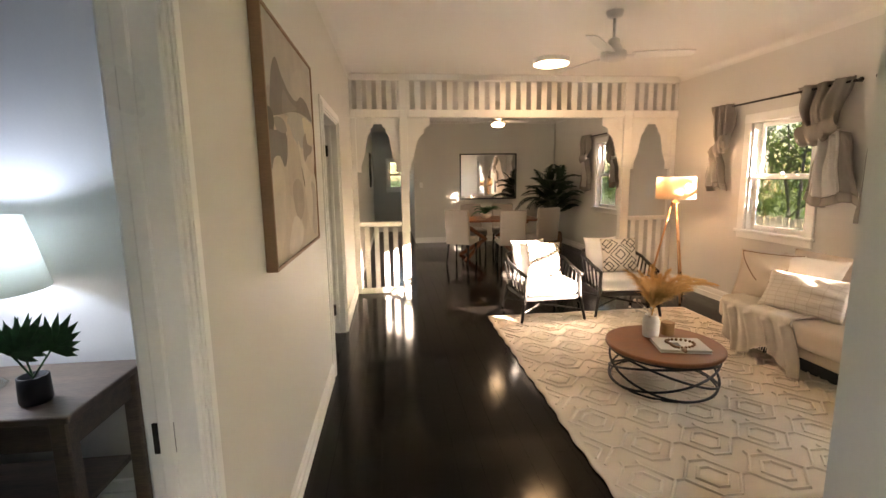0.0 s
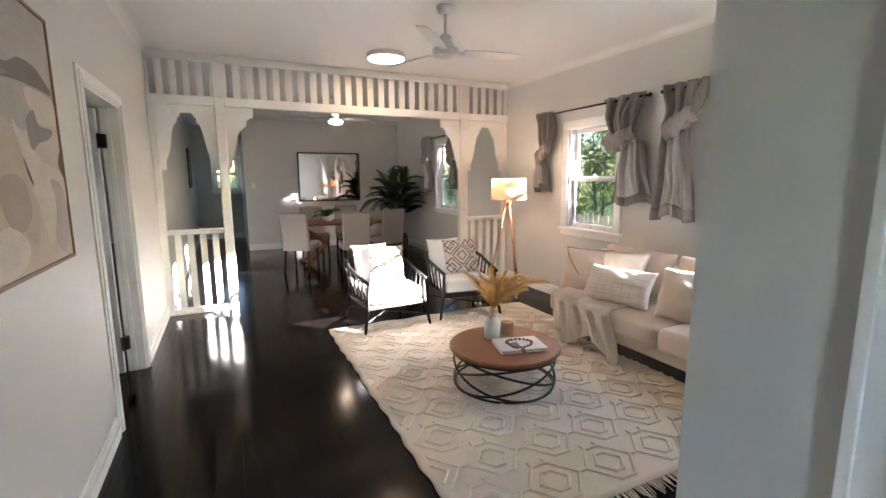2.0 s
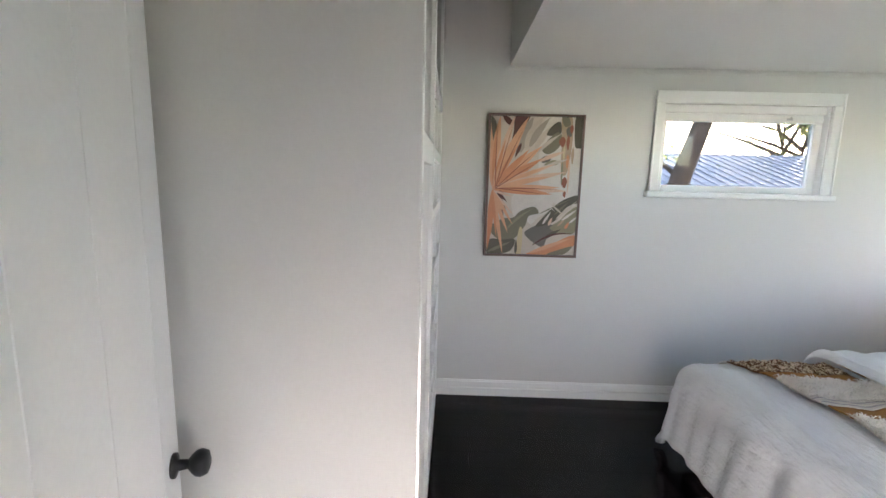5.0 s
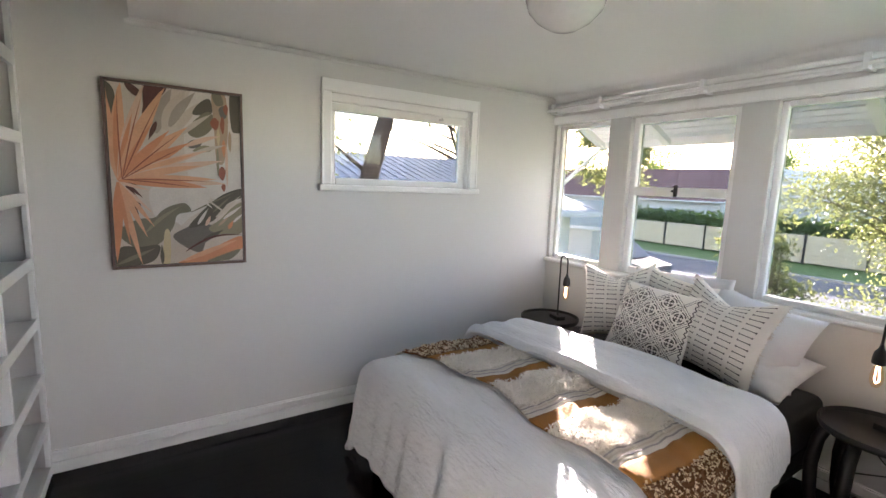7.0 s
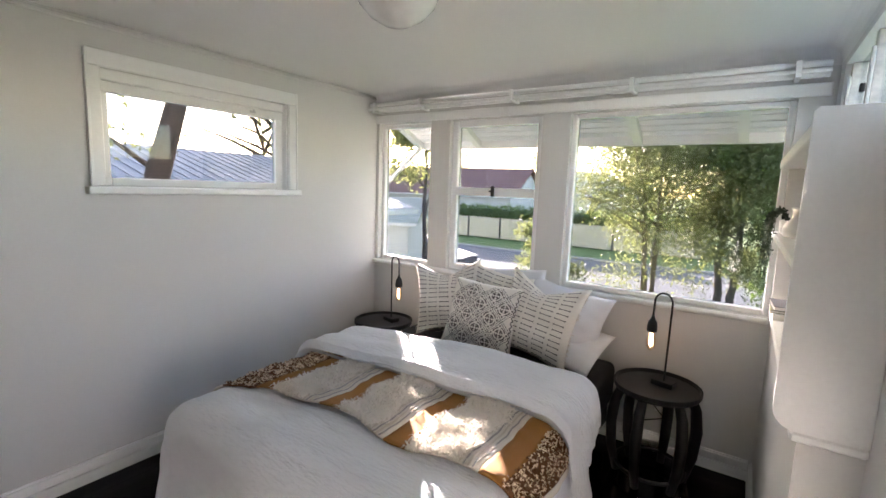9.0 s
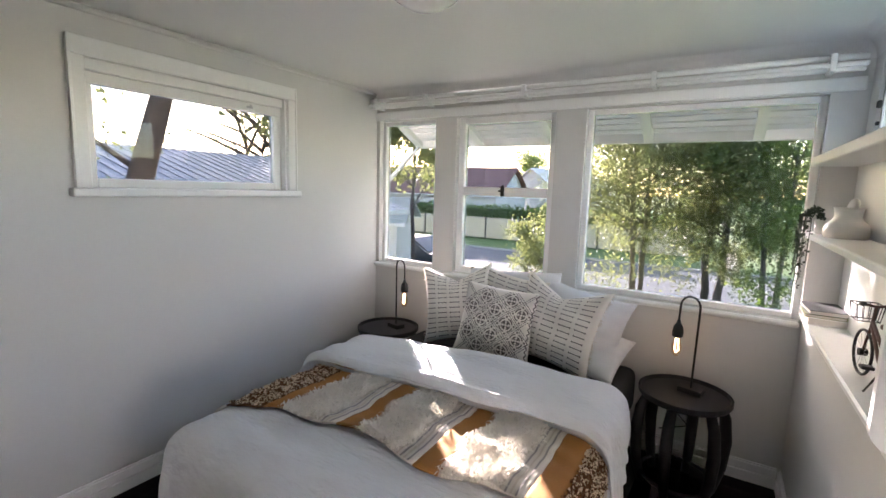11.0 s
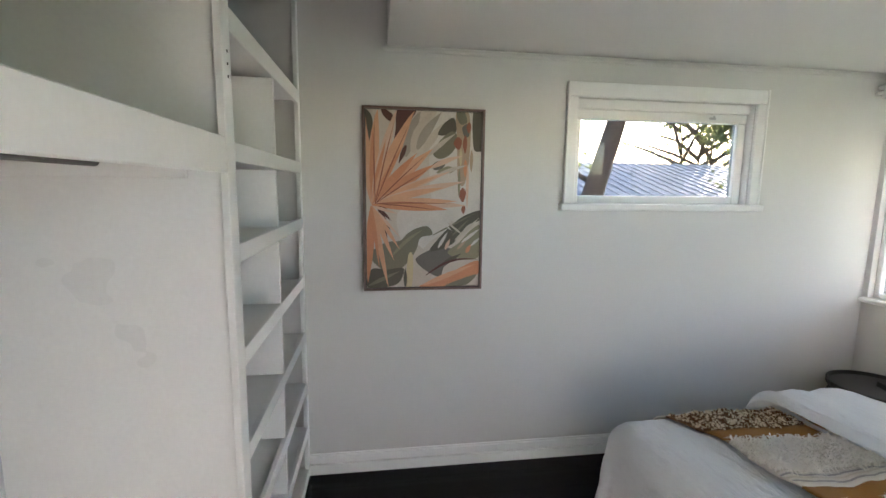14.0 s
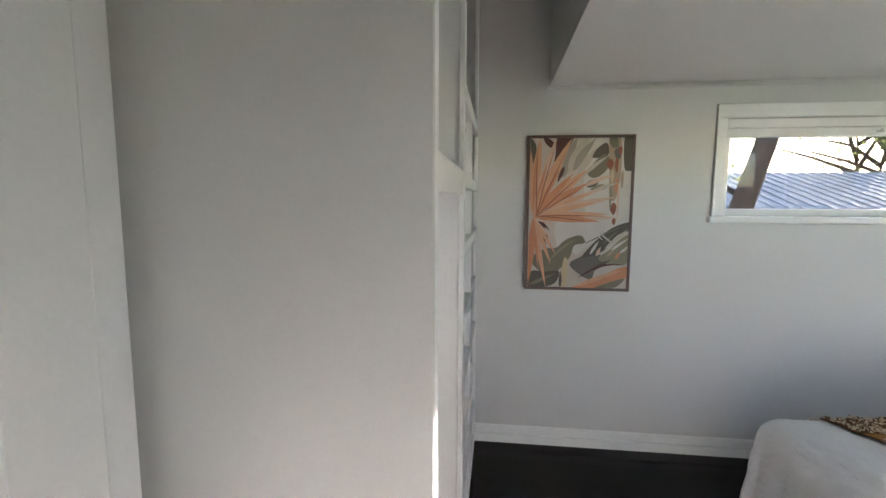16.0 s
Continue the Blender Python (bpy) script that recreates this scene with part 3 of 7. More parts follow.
for z in (0.25, 1.80):
    hg = part("hinge", box(bmn(), XL - 0.128, 5.30, z - 0.05, XL - 0.085, 5.357, z + 0.05, 0.002), BRONZE, d2)
    tube_h = part("hinge_pin", tube(bmn(), [(XL - 0.132, 5.296, z - 0.055), (XL - 0.132, 5.296, z + 0.055)], 0.007, 8), BRONZE, hg)
d3 = thing("door_3", pose(0, 0, 0), "white painted bedroom door frame with moulded architraves", "door frame")
d3["kind"] = "structure"
for y0, y1, k in ((1.367, 1.389, 1), (0.575, 0.597, -1)):
    bx("lining", (1.637, y0, 0, 1.715, y1, 2.06), TRIM, d3, 0.003)
bx("head_lining", (1.637, 0.5975, 2.038, 1.715, 1.3665, 2.06), TRIM, d3, 0.003)
for f, k in ((1.367, 1), (0.597, -1)):
    # from the opening outwards: quirk, round bead, broad flat, outer back band
    for nm, a, b, d in (("architrave", 0.006, 0.118, 0.010), ("architrave_bead", 0.012, 0.046, 0.024), ("architrave_step", 0.0465, 0.060, 0.016), ("back_band", 0.100, 0.118, 0.020)):
        y0, y1 = sorted((f + k * a, f + k * b))
        bx(nm, (1.640 - d, y0, 0, 1.640 - (0.0 if nm == "architrave" else 0.0102), y1, 2.055), TRIM, d3, 0.0045 if nm == "architrave_bead" else 0.003, segs=2)
bx("head_architrave", (1.630, 0.479, 2.0555, 1.640, 1.485, 2.165), TRIM, d3, 0.003)
bx("head_bead", (1.618, 0.55, 2.064, 1.6298, 1.414, 2.100), TRIM, d3, 0.004)

# open bedroom door, swung back beside the wardrobe
bd = thing("bedroom_door", pose(1.730, 1.3666, 0, 0, 0, 16.2), "white painted board door with a dark round knob, standing open", "door")
edges = (0.0, 0.130, 0.321, 0.512, 0.703, 0.798)
for a, b in zip(edges, edges[1:]):
    bx("board", (a + 0.0004, -0.036, 0.012, b - 0.0004, 0.0, 2.03), DOORW, bd, 0.0015)
for k in (-1, 1):
    kb = part("knob", lathe(bmn(), [(0.026, 0.0), (0.026, 0.006), (0.012, 0.01), (0.010, 0.03), (0.018, 0.036), (0.027, 0.046), (0.029, 0.056), (0.024, 0.068), (0.01, 0.073)], 24),
              BLACK, bd, "dark round door knob", smooth=True)
    kb.matrix_local = pose(0.755, -0.0362 if k < 0 else 0.0002, 0.885, 90 if k < 0 else -90)
bx("latch_plate", (0.7985, -0.028, 0.84, 0.7995, -0.008, 0.93), BRONZE, bd, 0)
for z in (0.25, 1.80):
    part("hinge", box(bmn(), -0.012, -0.016, z - 0.05, -0.001, -0.002, z + 0.05, 0.002), BRONZE, bd)


# ---- living room things ----
def pillow_at(w, h, t, ear=0.07, chop=0.0):
    def f(u, v, side=1, off=0.0):
        """u, v from -1 to 1 on the cushion's face."""
        e = max(0.0, (1 - u ** 2)) ** 0.55 * max(0.0, (1 - v ** 2)) ** 0.55
        x = u * w / 2 * (1 - ear * (1 - v * v) * abs(u))
        z = v * h / 2 * (1 - ear * (1 - u * u) * abs(v))
        if v > 0:
            z -= chop * h * v * v * (1 - abs(u)) ** 1.3
        wr = 0.012 * math.sin(5 * u + 3 * v) * math.sin(4 * v - 2 * u) * e + 0.006 * math.sin(14 * u * v + 5 * v) * e
        return (x, -side * (t / 2 * e + wr * side + off), z)
    return f


def pillow_mesh(f, n=22):
    bm = bmn()
    for side in (1, -1):
        sheet(bm, n, n, lambda a, b: f(-1 + 2 * a, -1 + 2 * b, side))
    bmesh.ops.remove_doubles(bm, verts=bm.verts, dist=0.0004)
    return bm


def ribbon(bm, f, pts, width, off=0.0015):
    """A flat line of thread along points (u, v) of a cushion's face."""
    ring = []
    for i, (u, v) in enumerate(pts):
        a, b = pts[max(0, i - 1)], pts[min(len(pts) - 1, i + 1)]
        du, dv = b[0] - a[0], b[1] - a[1]
        k = math.hypot(du, dv) or 1
        nu, nv = -dv / k * width, du / k * width
        ring.append([bm.verts.new(f(max(-0.98, min(0.98, u + s * nu)), max(-0.98, min(0.98, v + s * nv)), 1, off)) for s in (-1, 1)])
    for a, b in zip(ring, ring[1:]):
        bm.faces.new((a[0], a[1], b[1], b[0]))


def seg(a, b, n=8):
    return [(a[0] + (b[0] - a[0]) * i / n, a[1] + (b[1] - a[1]) * i / n) for i in range(n + 1)]


def cushion(name, m, w, h, t, material, label, ear=0.07, pattern=None, thread=None, chop=0.0, fringe=False):
    c = thing(name, m, label, "cushion")
    f = pillow_at(w, h, t, ear, chop)
    cover = part("cover", pillow_mesh(f), material, c, smooth=True)
    if pattern:
        bm = bmn()
        pattern(bm, f)
        part("stitched_pattern", bm, thread or INK, c, "dark stitched pattern")
    if fringe:
        rng_ = random.Random(int(w * 1000))
        bm = bmn()
        for i in range(150):
            s, v = (-1 if i % 2 else 1), rng_.uniform(-0.97, 0.97)
            p = Vector(f(s * 0.995, v))
            e = p + Vector((s * rng_.uniform(0.010, 0.024), rng_.uniform(-0.012, 0.012), rng_.uniform(-0.016, 0.010)))
            q = Vector((0, 0, 0.0022))
            bm.faces.new([bm.verts.new(a) for a in (p - q, p + q, e)])
        part("fringe", bm, CREAM, c, "short cream yarn fringe", kind="stuff")
    return c


def diamonds(bm, f):
    def line(p, q, w):
        pts = [t for t in seg(p, q, 24) if max(abs(t[0]), abs(t[1])) < 0.965]
        if len(pts) > 1:
            ribbon(bm, f, pts, w)
    for cu, cv in ((0, 0), (-0.66, 0.66), (0.66, 0.66), (-0.66, -0.66), (0.66, -0.66)):
        for r, w in ((0.56, 0.024), (0.28, 0.024)):
            p = [(cu - r, cv), (cu, cv + r), (cu + r, cv), (cu, cv - r), (cu - r, cv)]
            for i in range(4):
                line(p[i], p[i + 1], w)
    for s in (-1, 1):
        line((-0.96, s * 0.30), (-0.30, s * 0.96), 0.020)
        line((0.96, s * 0.30), (0.30, s * 0.96), 0.020)


def armchair(m, label):
    c = thing("armchair", m, label, "armchair", "armchairs by the rug")
    # front is -y
    part("seat_cushion", box(bmn(), -0.32, -0.34, 0.31, 0.32, 0.30, 0.47, 0.045, 4), WHITEC, c, "thick white seat cushion", smooth=True)
    bx("front_apron", (-0.33, -0.34, 0.255, 0.33, -0.31, 0.31), BLACKWOOD, c, 0.006)
    bx("side_apron", (-0.345, -0.31, 0.26, -0.318, 0.32, 0.305), BLACKWOOD, c, 0.006)
    bx("side_apron", (0.318, -0.31, 0.26, 0.345, 0.32, 0.305), BLACKWOOD, c, 0.006)
    for s in (-1, 1):
        part("front_leg", tube(bmn(), [(s * 0.335, -0.325, 0.56), (s * 0.345, -0.33, 0.30), (s * 0.40, -0.37, 0.0)], [0.019, 0.024, 0.015], 10), BLACKWOOD, c, smooth=True)
        part("back_leg", tube(bmn(), [(s * 0.335, 0.33, 0.30), (s * 0.37, 0.43, 0.0)], [0.023, 0.015], 10), BLACKWOOD, c, smooth=True)
        for i in range(5):
            y = -0.22 + i * 0.12
            part("arm_spindle", tube(bmn(), [(s * 0.335, y, 0.30), (s * (0.36 + 0.01 * i), y + 0.02, 0.575 + i * 0.022)], 0.011, 8), BLACKWOOD, c, smooth=True)
    pts = [(-0.345, -0.36, 0.555), (-0.362, -0.1, 0.595), (-0.385, 0.2, 0.655), (-0.33, 0.42, 0.70), (-0.17, 0.52, 0.725), (0, 0.55, 0.73), (0.17, 0.52, 0.725),
           (0.33, 0.42, 0.70), (0.385, 0.2, 0.655), (0.362, -0.1, 0.595), (0.345, -0.36, 0.555)]
    part("arm_rail", tube(bmn(), pts, 0.021, 10), BLACKWOOD, c, smooth=True)
    for i in range(7):
        x = -0.27 + i * 0.09
        part("back_spindle", tube(bmn(), [(x * 0.95, 0.32, 0.30), (x, 0.53 - abs(x) * 0.35, 0.715)], 0.011, 8), BLACKWOOD, c, smooth=True)
    part("stretcher", tube(bmn(), [(-0.375, -0.35, 0.12), (0.36, 0.405, 0.12)], 0.012, 8), BLACKWOOD, c, smooth=True)
    part("stretcher", tube(bmn(), [(0.375, -0.35, 0.12), (-0.36, 0.405, 0.12)], 0.012, 8), BLACKWOOD, c, smooth=True)
    bx("back_apron", (-0.32, 0.30, 0.26, 0.32, 0.33, 0.31), BLACKWOOD, c, 0.005)
    return c


armchair(pose(2.29, 5.66, 0.012, 0, 0, 4) @ Matrix.Scale(0.89, 4), "black spindle-back armchair with a white cushion in the sun")
armchair(pose(3.20, 5.70, 0.012, 0, 0, -6) @ Matrix.Scale(0.89, 4), "black spindle-back armchair with a white seat cushion")
cushion("back_cushion", pose(2.20, 5.87, 0.62, -16, 0, 8), 0.42, 0.41, 0.15, WHITEC, "plain white cushion against the armchair back")
cushion("patterned_cushion", pose(2.33, 5.74, 0.61, -18, 3, 2), 0.41, 0.41, 0.14, CREAM, "cream cushion with a dark diamond pattern in the sun", pattern=diamonds)
cushion("back_cushion", pose(3.10, 5.92, 0.62, -16, 0, 2), 0.42, 0.41, 0.15, WHITEC, "plain white cushion against the armchair back")
cushion("patterned_cushion", pose(3.25, 5.79, 0.62, -18, -2, -10), 0.41, 0.41, 0.14, CREAM, "cream cushion with a dark diamond pattern", pattern=diamonds)


def rug():
    r = thing("rug", pose(0, 0, 0), "cream wool rug with a raised geometric pattern and fringed end", "rug")
    x0, x1, y0, y1 = 1.66, 3.98, 2.60, 5.64
    rng = random.Random(5)

    def surf(u, v):
        wob = 0.004 * math.sin(v * 21) + 0.006 * math.sin(v * 83 + 1)
        e = 0.006 * math.sin(u * 31 + v * 13) * math.sin(v * 24 + u * 7)
        x = x0 + (x1 - x0) * u + (wob if u < 0.02 else 0)
        return (x, y0 + (y1 - y0) * v + (0.01 * math.sin(u * 30) if v > 0.98 else 0), 0.010 + e * (1 if 0.02 < u < 0.98 else 0.5) * 0.4)
    part("woven_ground", sheet(bmn(), 60, 80, surf), RUG, r, smooth=True, thick=0.008)
    bm = bmn()

    def ridge(a, b, w=0.010, h=0.012):
        a, b = Vector((*a, 0)), Vector((*b, 0))
        if not (x0 + 0.03 < min(a.x, b.x) and max(a.x, b.x) < x1 - 0.03 and y0 + 0.05 < min(a.y, b.y) and max(a.y, b.y) < y1 - 0.05):
            return
        d = (b - a).normalized()
        n = Vector((-d.y, d.x, 0)) * w
        a, b = a - d * w * 0.6, b + d * w * 0.6
        lo = [a + n, b + n, b - n, a - n]
        vs = [bm.verts.new((p.x, p.y, 0.013)) for p in lo] + [bm.verts.new((p.x * 0.7 + q.x * 0.3, p.y * 0.7 + q.y * 0.3, 0.013 + h)) for p, q in zip(lo, [lo[3], lo[2], lo[1], lo[0]])]
        bm.faces.new(vs[4:])
        for i in range(4):
            bm.faces.new((vs[i], vs[(i + 1) % 4], vs[4 + (i + 1) % 4], vs[4 + i]))
    # lozenges with stepped links
    px, py = 0.36, 0.40
    for i in range(-1, 8):
        for j in range(-1, 12):
            cx, cy = x0 + 0.2 + i * px + (px / 2 if j % 2 else 0), y0 + 0.2 + j * py * 0.75
            for r_ in (0.135, 0.075):
                k = [(cx - r_ * 1.15, cy), (cx - r_ * 0.35, cy + r_), (cx + r_ * 0.35, cy + r_), (cx + r_ * 1.15, cy), (cx + r_ * 0.35, cy - r_), (cx - r_ * 0.35, cy - r_)]
                for a, b in zip(k, k[1:] + k[:1]):
                    ridge(a, b)
            ridge((cx - 0.045, cy + 0.135), (cx - 0.045, cy + 0.17))
            ridge((cx + 0.045, cy + 0.135), (cx + 0.045, cy + 0.17))
            ridge((cx + 0.155, cy), (cx + 0.205, cy))
    part("raised_pattern", bm, RIDGE, r, kind="stuff")
    bm = bmn()
    for i in range(150):
        x = x0 + 0.02 + (x1 - x0 - 0.04) * i / 149
        dx, ln = rng.uniform(-0.02, 0.02), rng.uniform(0.06, 0.10)
        tube(bm, [(x, y0 + 0.01, 0.012), (x + dx * 0.4, y0 - ln * 0.5, 0.009), (x + dx, y0 - ln, 0.005)], [0.004, 0.0035, 0.002], 5)
    part("fringe", bm, RIDGE, r, "cream yarn fringe", kind="stuff")


rug()


def coffee_table(x, y):
    t = thing("coffee_table", pose(x, y, 0.016), "round walnut coffee table on a black twisted-ring base", "coffee table")
    part("tabletop", lathe(bmn(), [(0.37, 0.255), (0.40, 0.265), (0.405, 0.275), (0.403, 0.29), (0.395, 0.294), (0.02, 0.294)], 64), WALNUT, t, smooth=False)
    for z, r in ((0.008, 0.36), (0.247, 0.37)):
        part("ring", tube(bmn(), [(r * math.cos(a), r * math.sin(a), z) for a in [k * math.tau / 48 for k in range(48)]], 0.0085, 8, closed=True), BLACK, t, smooth=True)
    for k in range(4):
        ph = k * math.tau / 4
        pts = [(0.37 * math.cos(a), 0.37 * math.sin(a), 0.128 + 0.115 * math.cos(a - ph)) for a in [i * math.tau / 48 for i in range(48)]]
        part("slanted_ring", tube(bmn(), pts, 0.0085, 8, closed=True), BLACK, t, smooth=True)
    return t


TX, TY, TZ = 2.61, 3.87, 0.310
coffee_table(TX, TY)
v = thing("vase", pose(TX - 0.02, TY + 0.14, TZ), "white ceramic vase on the coffee table", "vase")
part("body", lathe(bmn(), [(0.05, 0.0), (0.058, 0.006), (0.062, 0.06), (0.062, 0.12), (0.056, 0.145), (0.046, 0.158), (0.046, 0.172), (0.04, 0.172), (0.038, 0.12), (0.01, 0.02)], 28), CERAMIC, v, smooth=True)


def pampas(m):
    p = thing("pampas_grass", m, "dried golden pampas grass bunch standing in the vase", "dried flowers")
    rng = random.Random(8)
    for k in range(15):
        az, lean, ln = rng.uniform(0, 6.28), rng.uniform(0.12, 0.62), rng.uniform(0.24, 0.38)
        if k < 3:
            az, lean, ln = (-0.2 + 0.3 * k), 0.95, 0.40
        pts = []
        for i in range(9):
            s = i / 8
            bend = lean * s * (0.6 + 0.6 * s)
            pts.append(Vector((math.cos(az) * math.sin(bend) * ln * s, math.sin(az) * math.sin(bend) * ln * s, ln * s * math.cos(bend * 0.8) - 0.06)))
        part("stem", tube(bmn(), pts, 0.0022, 5), PAMPAS, p)
        bm = bmn()
        for i in range(420):
            s = rng.uniform(0.36, 1.0)
            j = min(7, int(s * 8))
            c = pts[j].lerp(pts[j + 1], s * 8 - j)
            d = (pts[j + 1] - pts[j]).normalized()
            o = Vector((rng.gauss(0, 1), rng.gauss(0, 1), rng.gauss(0, 0.4))).normalized()
            w = 0.062 * math.sin(math.pi * min(1, (s - 0.30) / 0.72)) + 0.010
            e = c + o * w * rng.uniform(0.5, 1) + d * 0.035 + Vector((0, 0, -0.012))
            q = o.cross(d).normalized() * 0.0030
            bm.faces.new([bm.verts.new(a) for a in (c - q, c + q, e)])
        part("plume", bm, PAMPAS, p, "feathery golden plume")
    bm = bmn()
    for i in range(7):
        a = rng.uniform(2.4, 4.2)
        c = Vector((math.cos(a) * rng.uniform(0.05, 0.15), math.sin(a) * 0.10, rng.uniform(-0.02, 0.10)))
        tube(bm, [(0, 0, -0.02), c], 0.0016, 4)
        bmesh.ops.create_icosphere(bm, subdivisions=1, radius=0.010, matrix=Matrix.Translation(c))
    part("seed_heads", bm, PAPER, p, "pale dried seed heads")


pampas(pose(TX - 0.02, TY + 0.14, TZ + 0.19) @ Matrix.Scale(1.22, 4))
cd = thing("candle", pose(TX + 0.13, TY + 0.16, TZ), "amber candle with a pale wooden lid", "candle")
part("jar", lathe(bmn(), [(0.046, 0), (0.05, 0.004), (0.05, 0.085), (0.047, 0.088)], 28), CANDLE, cd, smooth=False)
part("lid", lathe(bmn(), [(0.05, 0.0885), (0.05, 0.096), (0.046, 0.099)], 28), OAK, cd)
bk = thing("book", pose(TX + 0.06, TY - 0.10, TZ, 0, 0, -14), "large white hardback book lying on the coffee table", "book")
bx("cover", (-0.17, -0.125, 0.0, 0.17, 0.125, 0.004), COVER, bk, 0.001)
bx("pages", (-0.163, -0.12, 0.0045, 0.165, 0.12, 0.0195), PAPER, bk, 0.001)
bx("cover", (-0.17, -0.125, 0.020, 0.17, 0.125, 0.024), COVER, bk, 0.001)
bx("cover_print", (-0.08, -0.06, 0.0242, -0.01, 0.02, 0.0246), COVERG, bk, 0)
gl = thing("bead_garland", pose(TX + 0.05, TY - 0.12, TZ + 0.025), "brown wooden bead garland with a tassel", "ornament")
for i in range(26):
    a = i / 26 * math.tau
    p = (0.085 * math.cos(a) + 0.03 * math.cos(2 * a) - 0.02, 0.075 * math.sin(a) * (1 + 0.4 * math.cos(a)), 0.010)
    part("bead", lathe(bmn(), [(0.003, -0.0095), (0.0085, -0.005), (0.0105, 0), (0.0085, 0.005), (0.003, 0.0095)], 10), BEAD, gl, smooth=True).matrix_local = pose(*p)
part("tassel", lathe(bmn(), [(0.002, 0.07), (0.010, 0.062), (0.009, 0.05), (0.014, 0.03), (0.018, 0.0)], 12), BEAD, gl, smooth=True).matrix_local = pose(-0.06, -0.13, 0.014, 80, 0, -25)


def sofa():
    s = thing("sofa", pose(0, 0, 0), "low beige linen sofa with loose back cushions against the wall", "sofa")
    y0, y1 = 2.15, 4.62
    bx("base_frame", (3.66, y0, 0.155, 4.56, y1, 0.245), LINEN, s, 0.02, segs=3)
    for a, b in ((y0 + 0.01, (y0 + y1) / 2 - 0.003), ((y0 + y1) / 2 + 0.003, y1 - 0.01)):
        part("seat_cushion", box(bmn(), 3.60, a, 0.246, 4.34, b, 0.43, 0.05, 4), LINEN, s, smooth=True)
    bx("plinth", (3.78, y0 + 0.08, 0.0, 4.50, y1 - 0.08, 0.155), BLACKWOOD, s, 0.005)
    part("back_frame", box(bmn(), 4.40, y0, 0.246, 4.57, y1, 0.70, 0.03, 3), LINEN, s, smooth=True)
    for k in range(3):
        w = (y1 - y0) / 3
        f = pillow_at(w * 0.98, 0.46, 0.24, 0.03)
        c = part("back_cushion", pillow_mesh(f), LINEN, s, smooth=True)
        c.matrix_local = pose(4.30, y0 + w * (k + 0.5), 0.62, -12, 0, -90) 
    return s


sofa()


def weave(bm, f):
    for k in range(-4, 5):
        ribbon(bm, f, seg((-0.95, k * 0.21), (0.95, k * 0.21), 20), 0.02)
    for k in range(-3, 4):
        ribbon(bm, f, seg((k * 0.26, -0.95), (k * 0.26, 0.95), 20), 0.012)


def loops(bm, f):
    for s in (-1, 1):
        ribbon(bm, f, [(s * (0.93 - 0.75 * (i / 12) ** 1.5), 0.93 - 1.2 * i / 12) for i in range(13)], 0.022)
    ribbon(bm, f, seg((-0.95, 0.95), (0.95, 0.95), 12), 0.03)


cushion("scatter_cushion", pose(3.96, 4.48, 0.62, -22, 0, -62), 0.50, 0.46, 0.16, LINEN, "beige cushion with dark looped piping", pattern=loops, thread=FRAMEW)
cushion("scatter_cushion", pose(4.06, 4.20, 0.63, -26, 0, -80), 0.52, 0.46, 0.16, CREAM, "cream linen cushion leaning on the sofa back")
cushion("lumbar_cushion", pose(3.86, 4.00, 0.58, -30, 0, -74), 0.62, 0.34, 0.17, CREAM, "long cream woven lumbar cushion", pattern=weave, thread=KNIT)
cushion("round_cushion", pose(3.95, 3.42, 0.61, -20, 0, -78), 0.40, 0.40, 0.22, LINEN, "plump beige cushion in the sofa corner", ear=0.02)


def sofa_throw():
    t = thing("throw_blanket", pose(0, 0, 0), "cream knitted throw draped over the sofa edge", "blanket")

    def drape(u, v):
        y = 3.78 + 0.72 * u + 0.05 * math.sin(v * 5)
        fold = 0.014 * math.sin(u * 26 + v * 3) + 0.008 * math.sin(u * 51)
        L = v * 1.1
        if L < 0.5:
            return (4.12 - L, y, 0.446 + fold * 0.5)
        a = min(1.0, (L - 0.5) / 0.10)
        if a < 1:
            return (3.62 - 0.05 * math.sin(a * math.pi / 2), y, 0.446 - 0.05 * (1 - math.cos(a * math.pi / 2)) + fold * 0.4)
        d = L - 0.6
        return (3.565 + fold * 1.3 - 0.02 * d, y + 0.12 * (u - 0.5) * d - 0.05 * d, max(0.032, 0.396 - d * (0.60 + 0.14 * math.sin(u * 9 + 1))))
    part("cloth", sheet(bmn(), 60, 50, drape), KNIT, t, smooth=True, thick=0.009)
    bm = bmn()
    for i in range(60):
        p = Vector(drape(i / 59, 1.0))
        tube(bm, [p, p + Vector((-0.004, 0.004 * math.sin(i), -0.035))], [0.003, 0.0015], 4)
    part("fringe", bm, KNIT, t, kind="stuff")


sofa_throw()


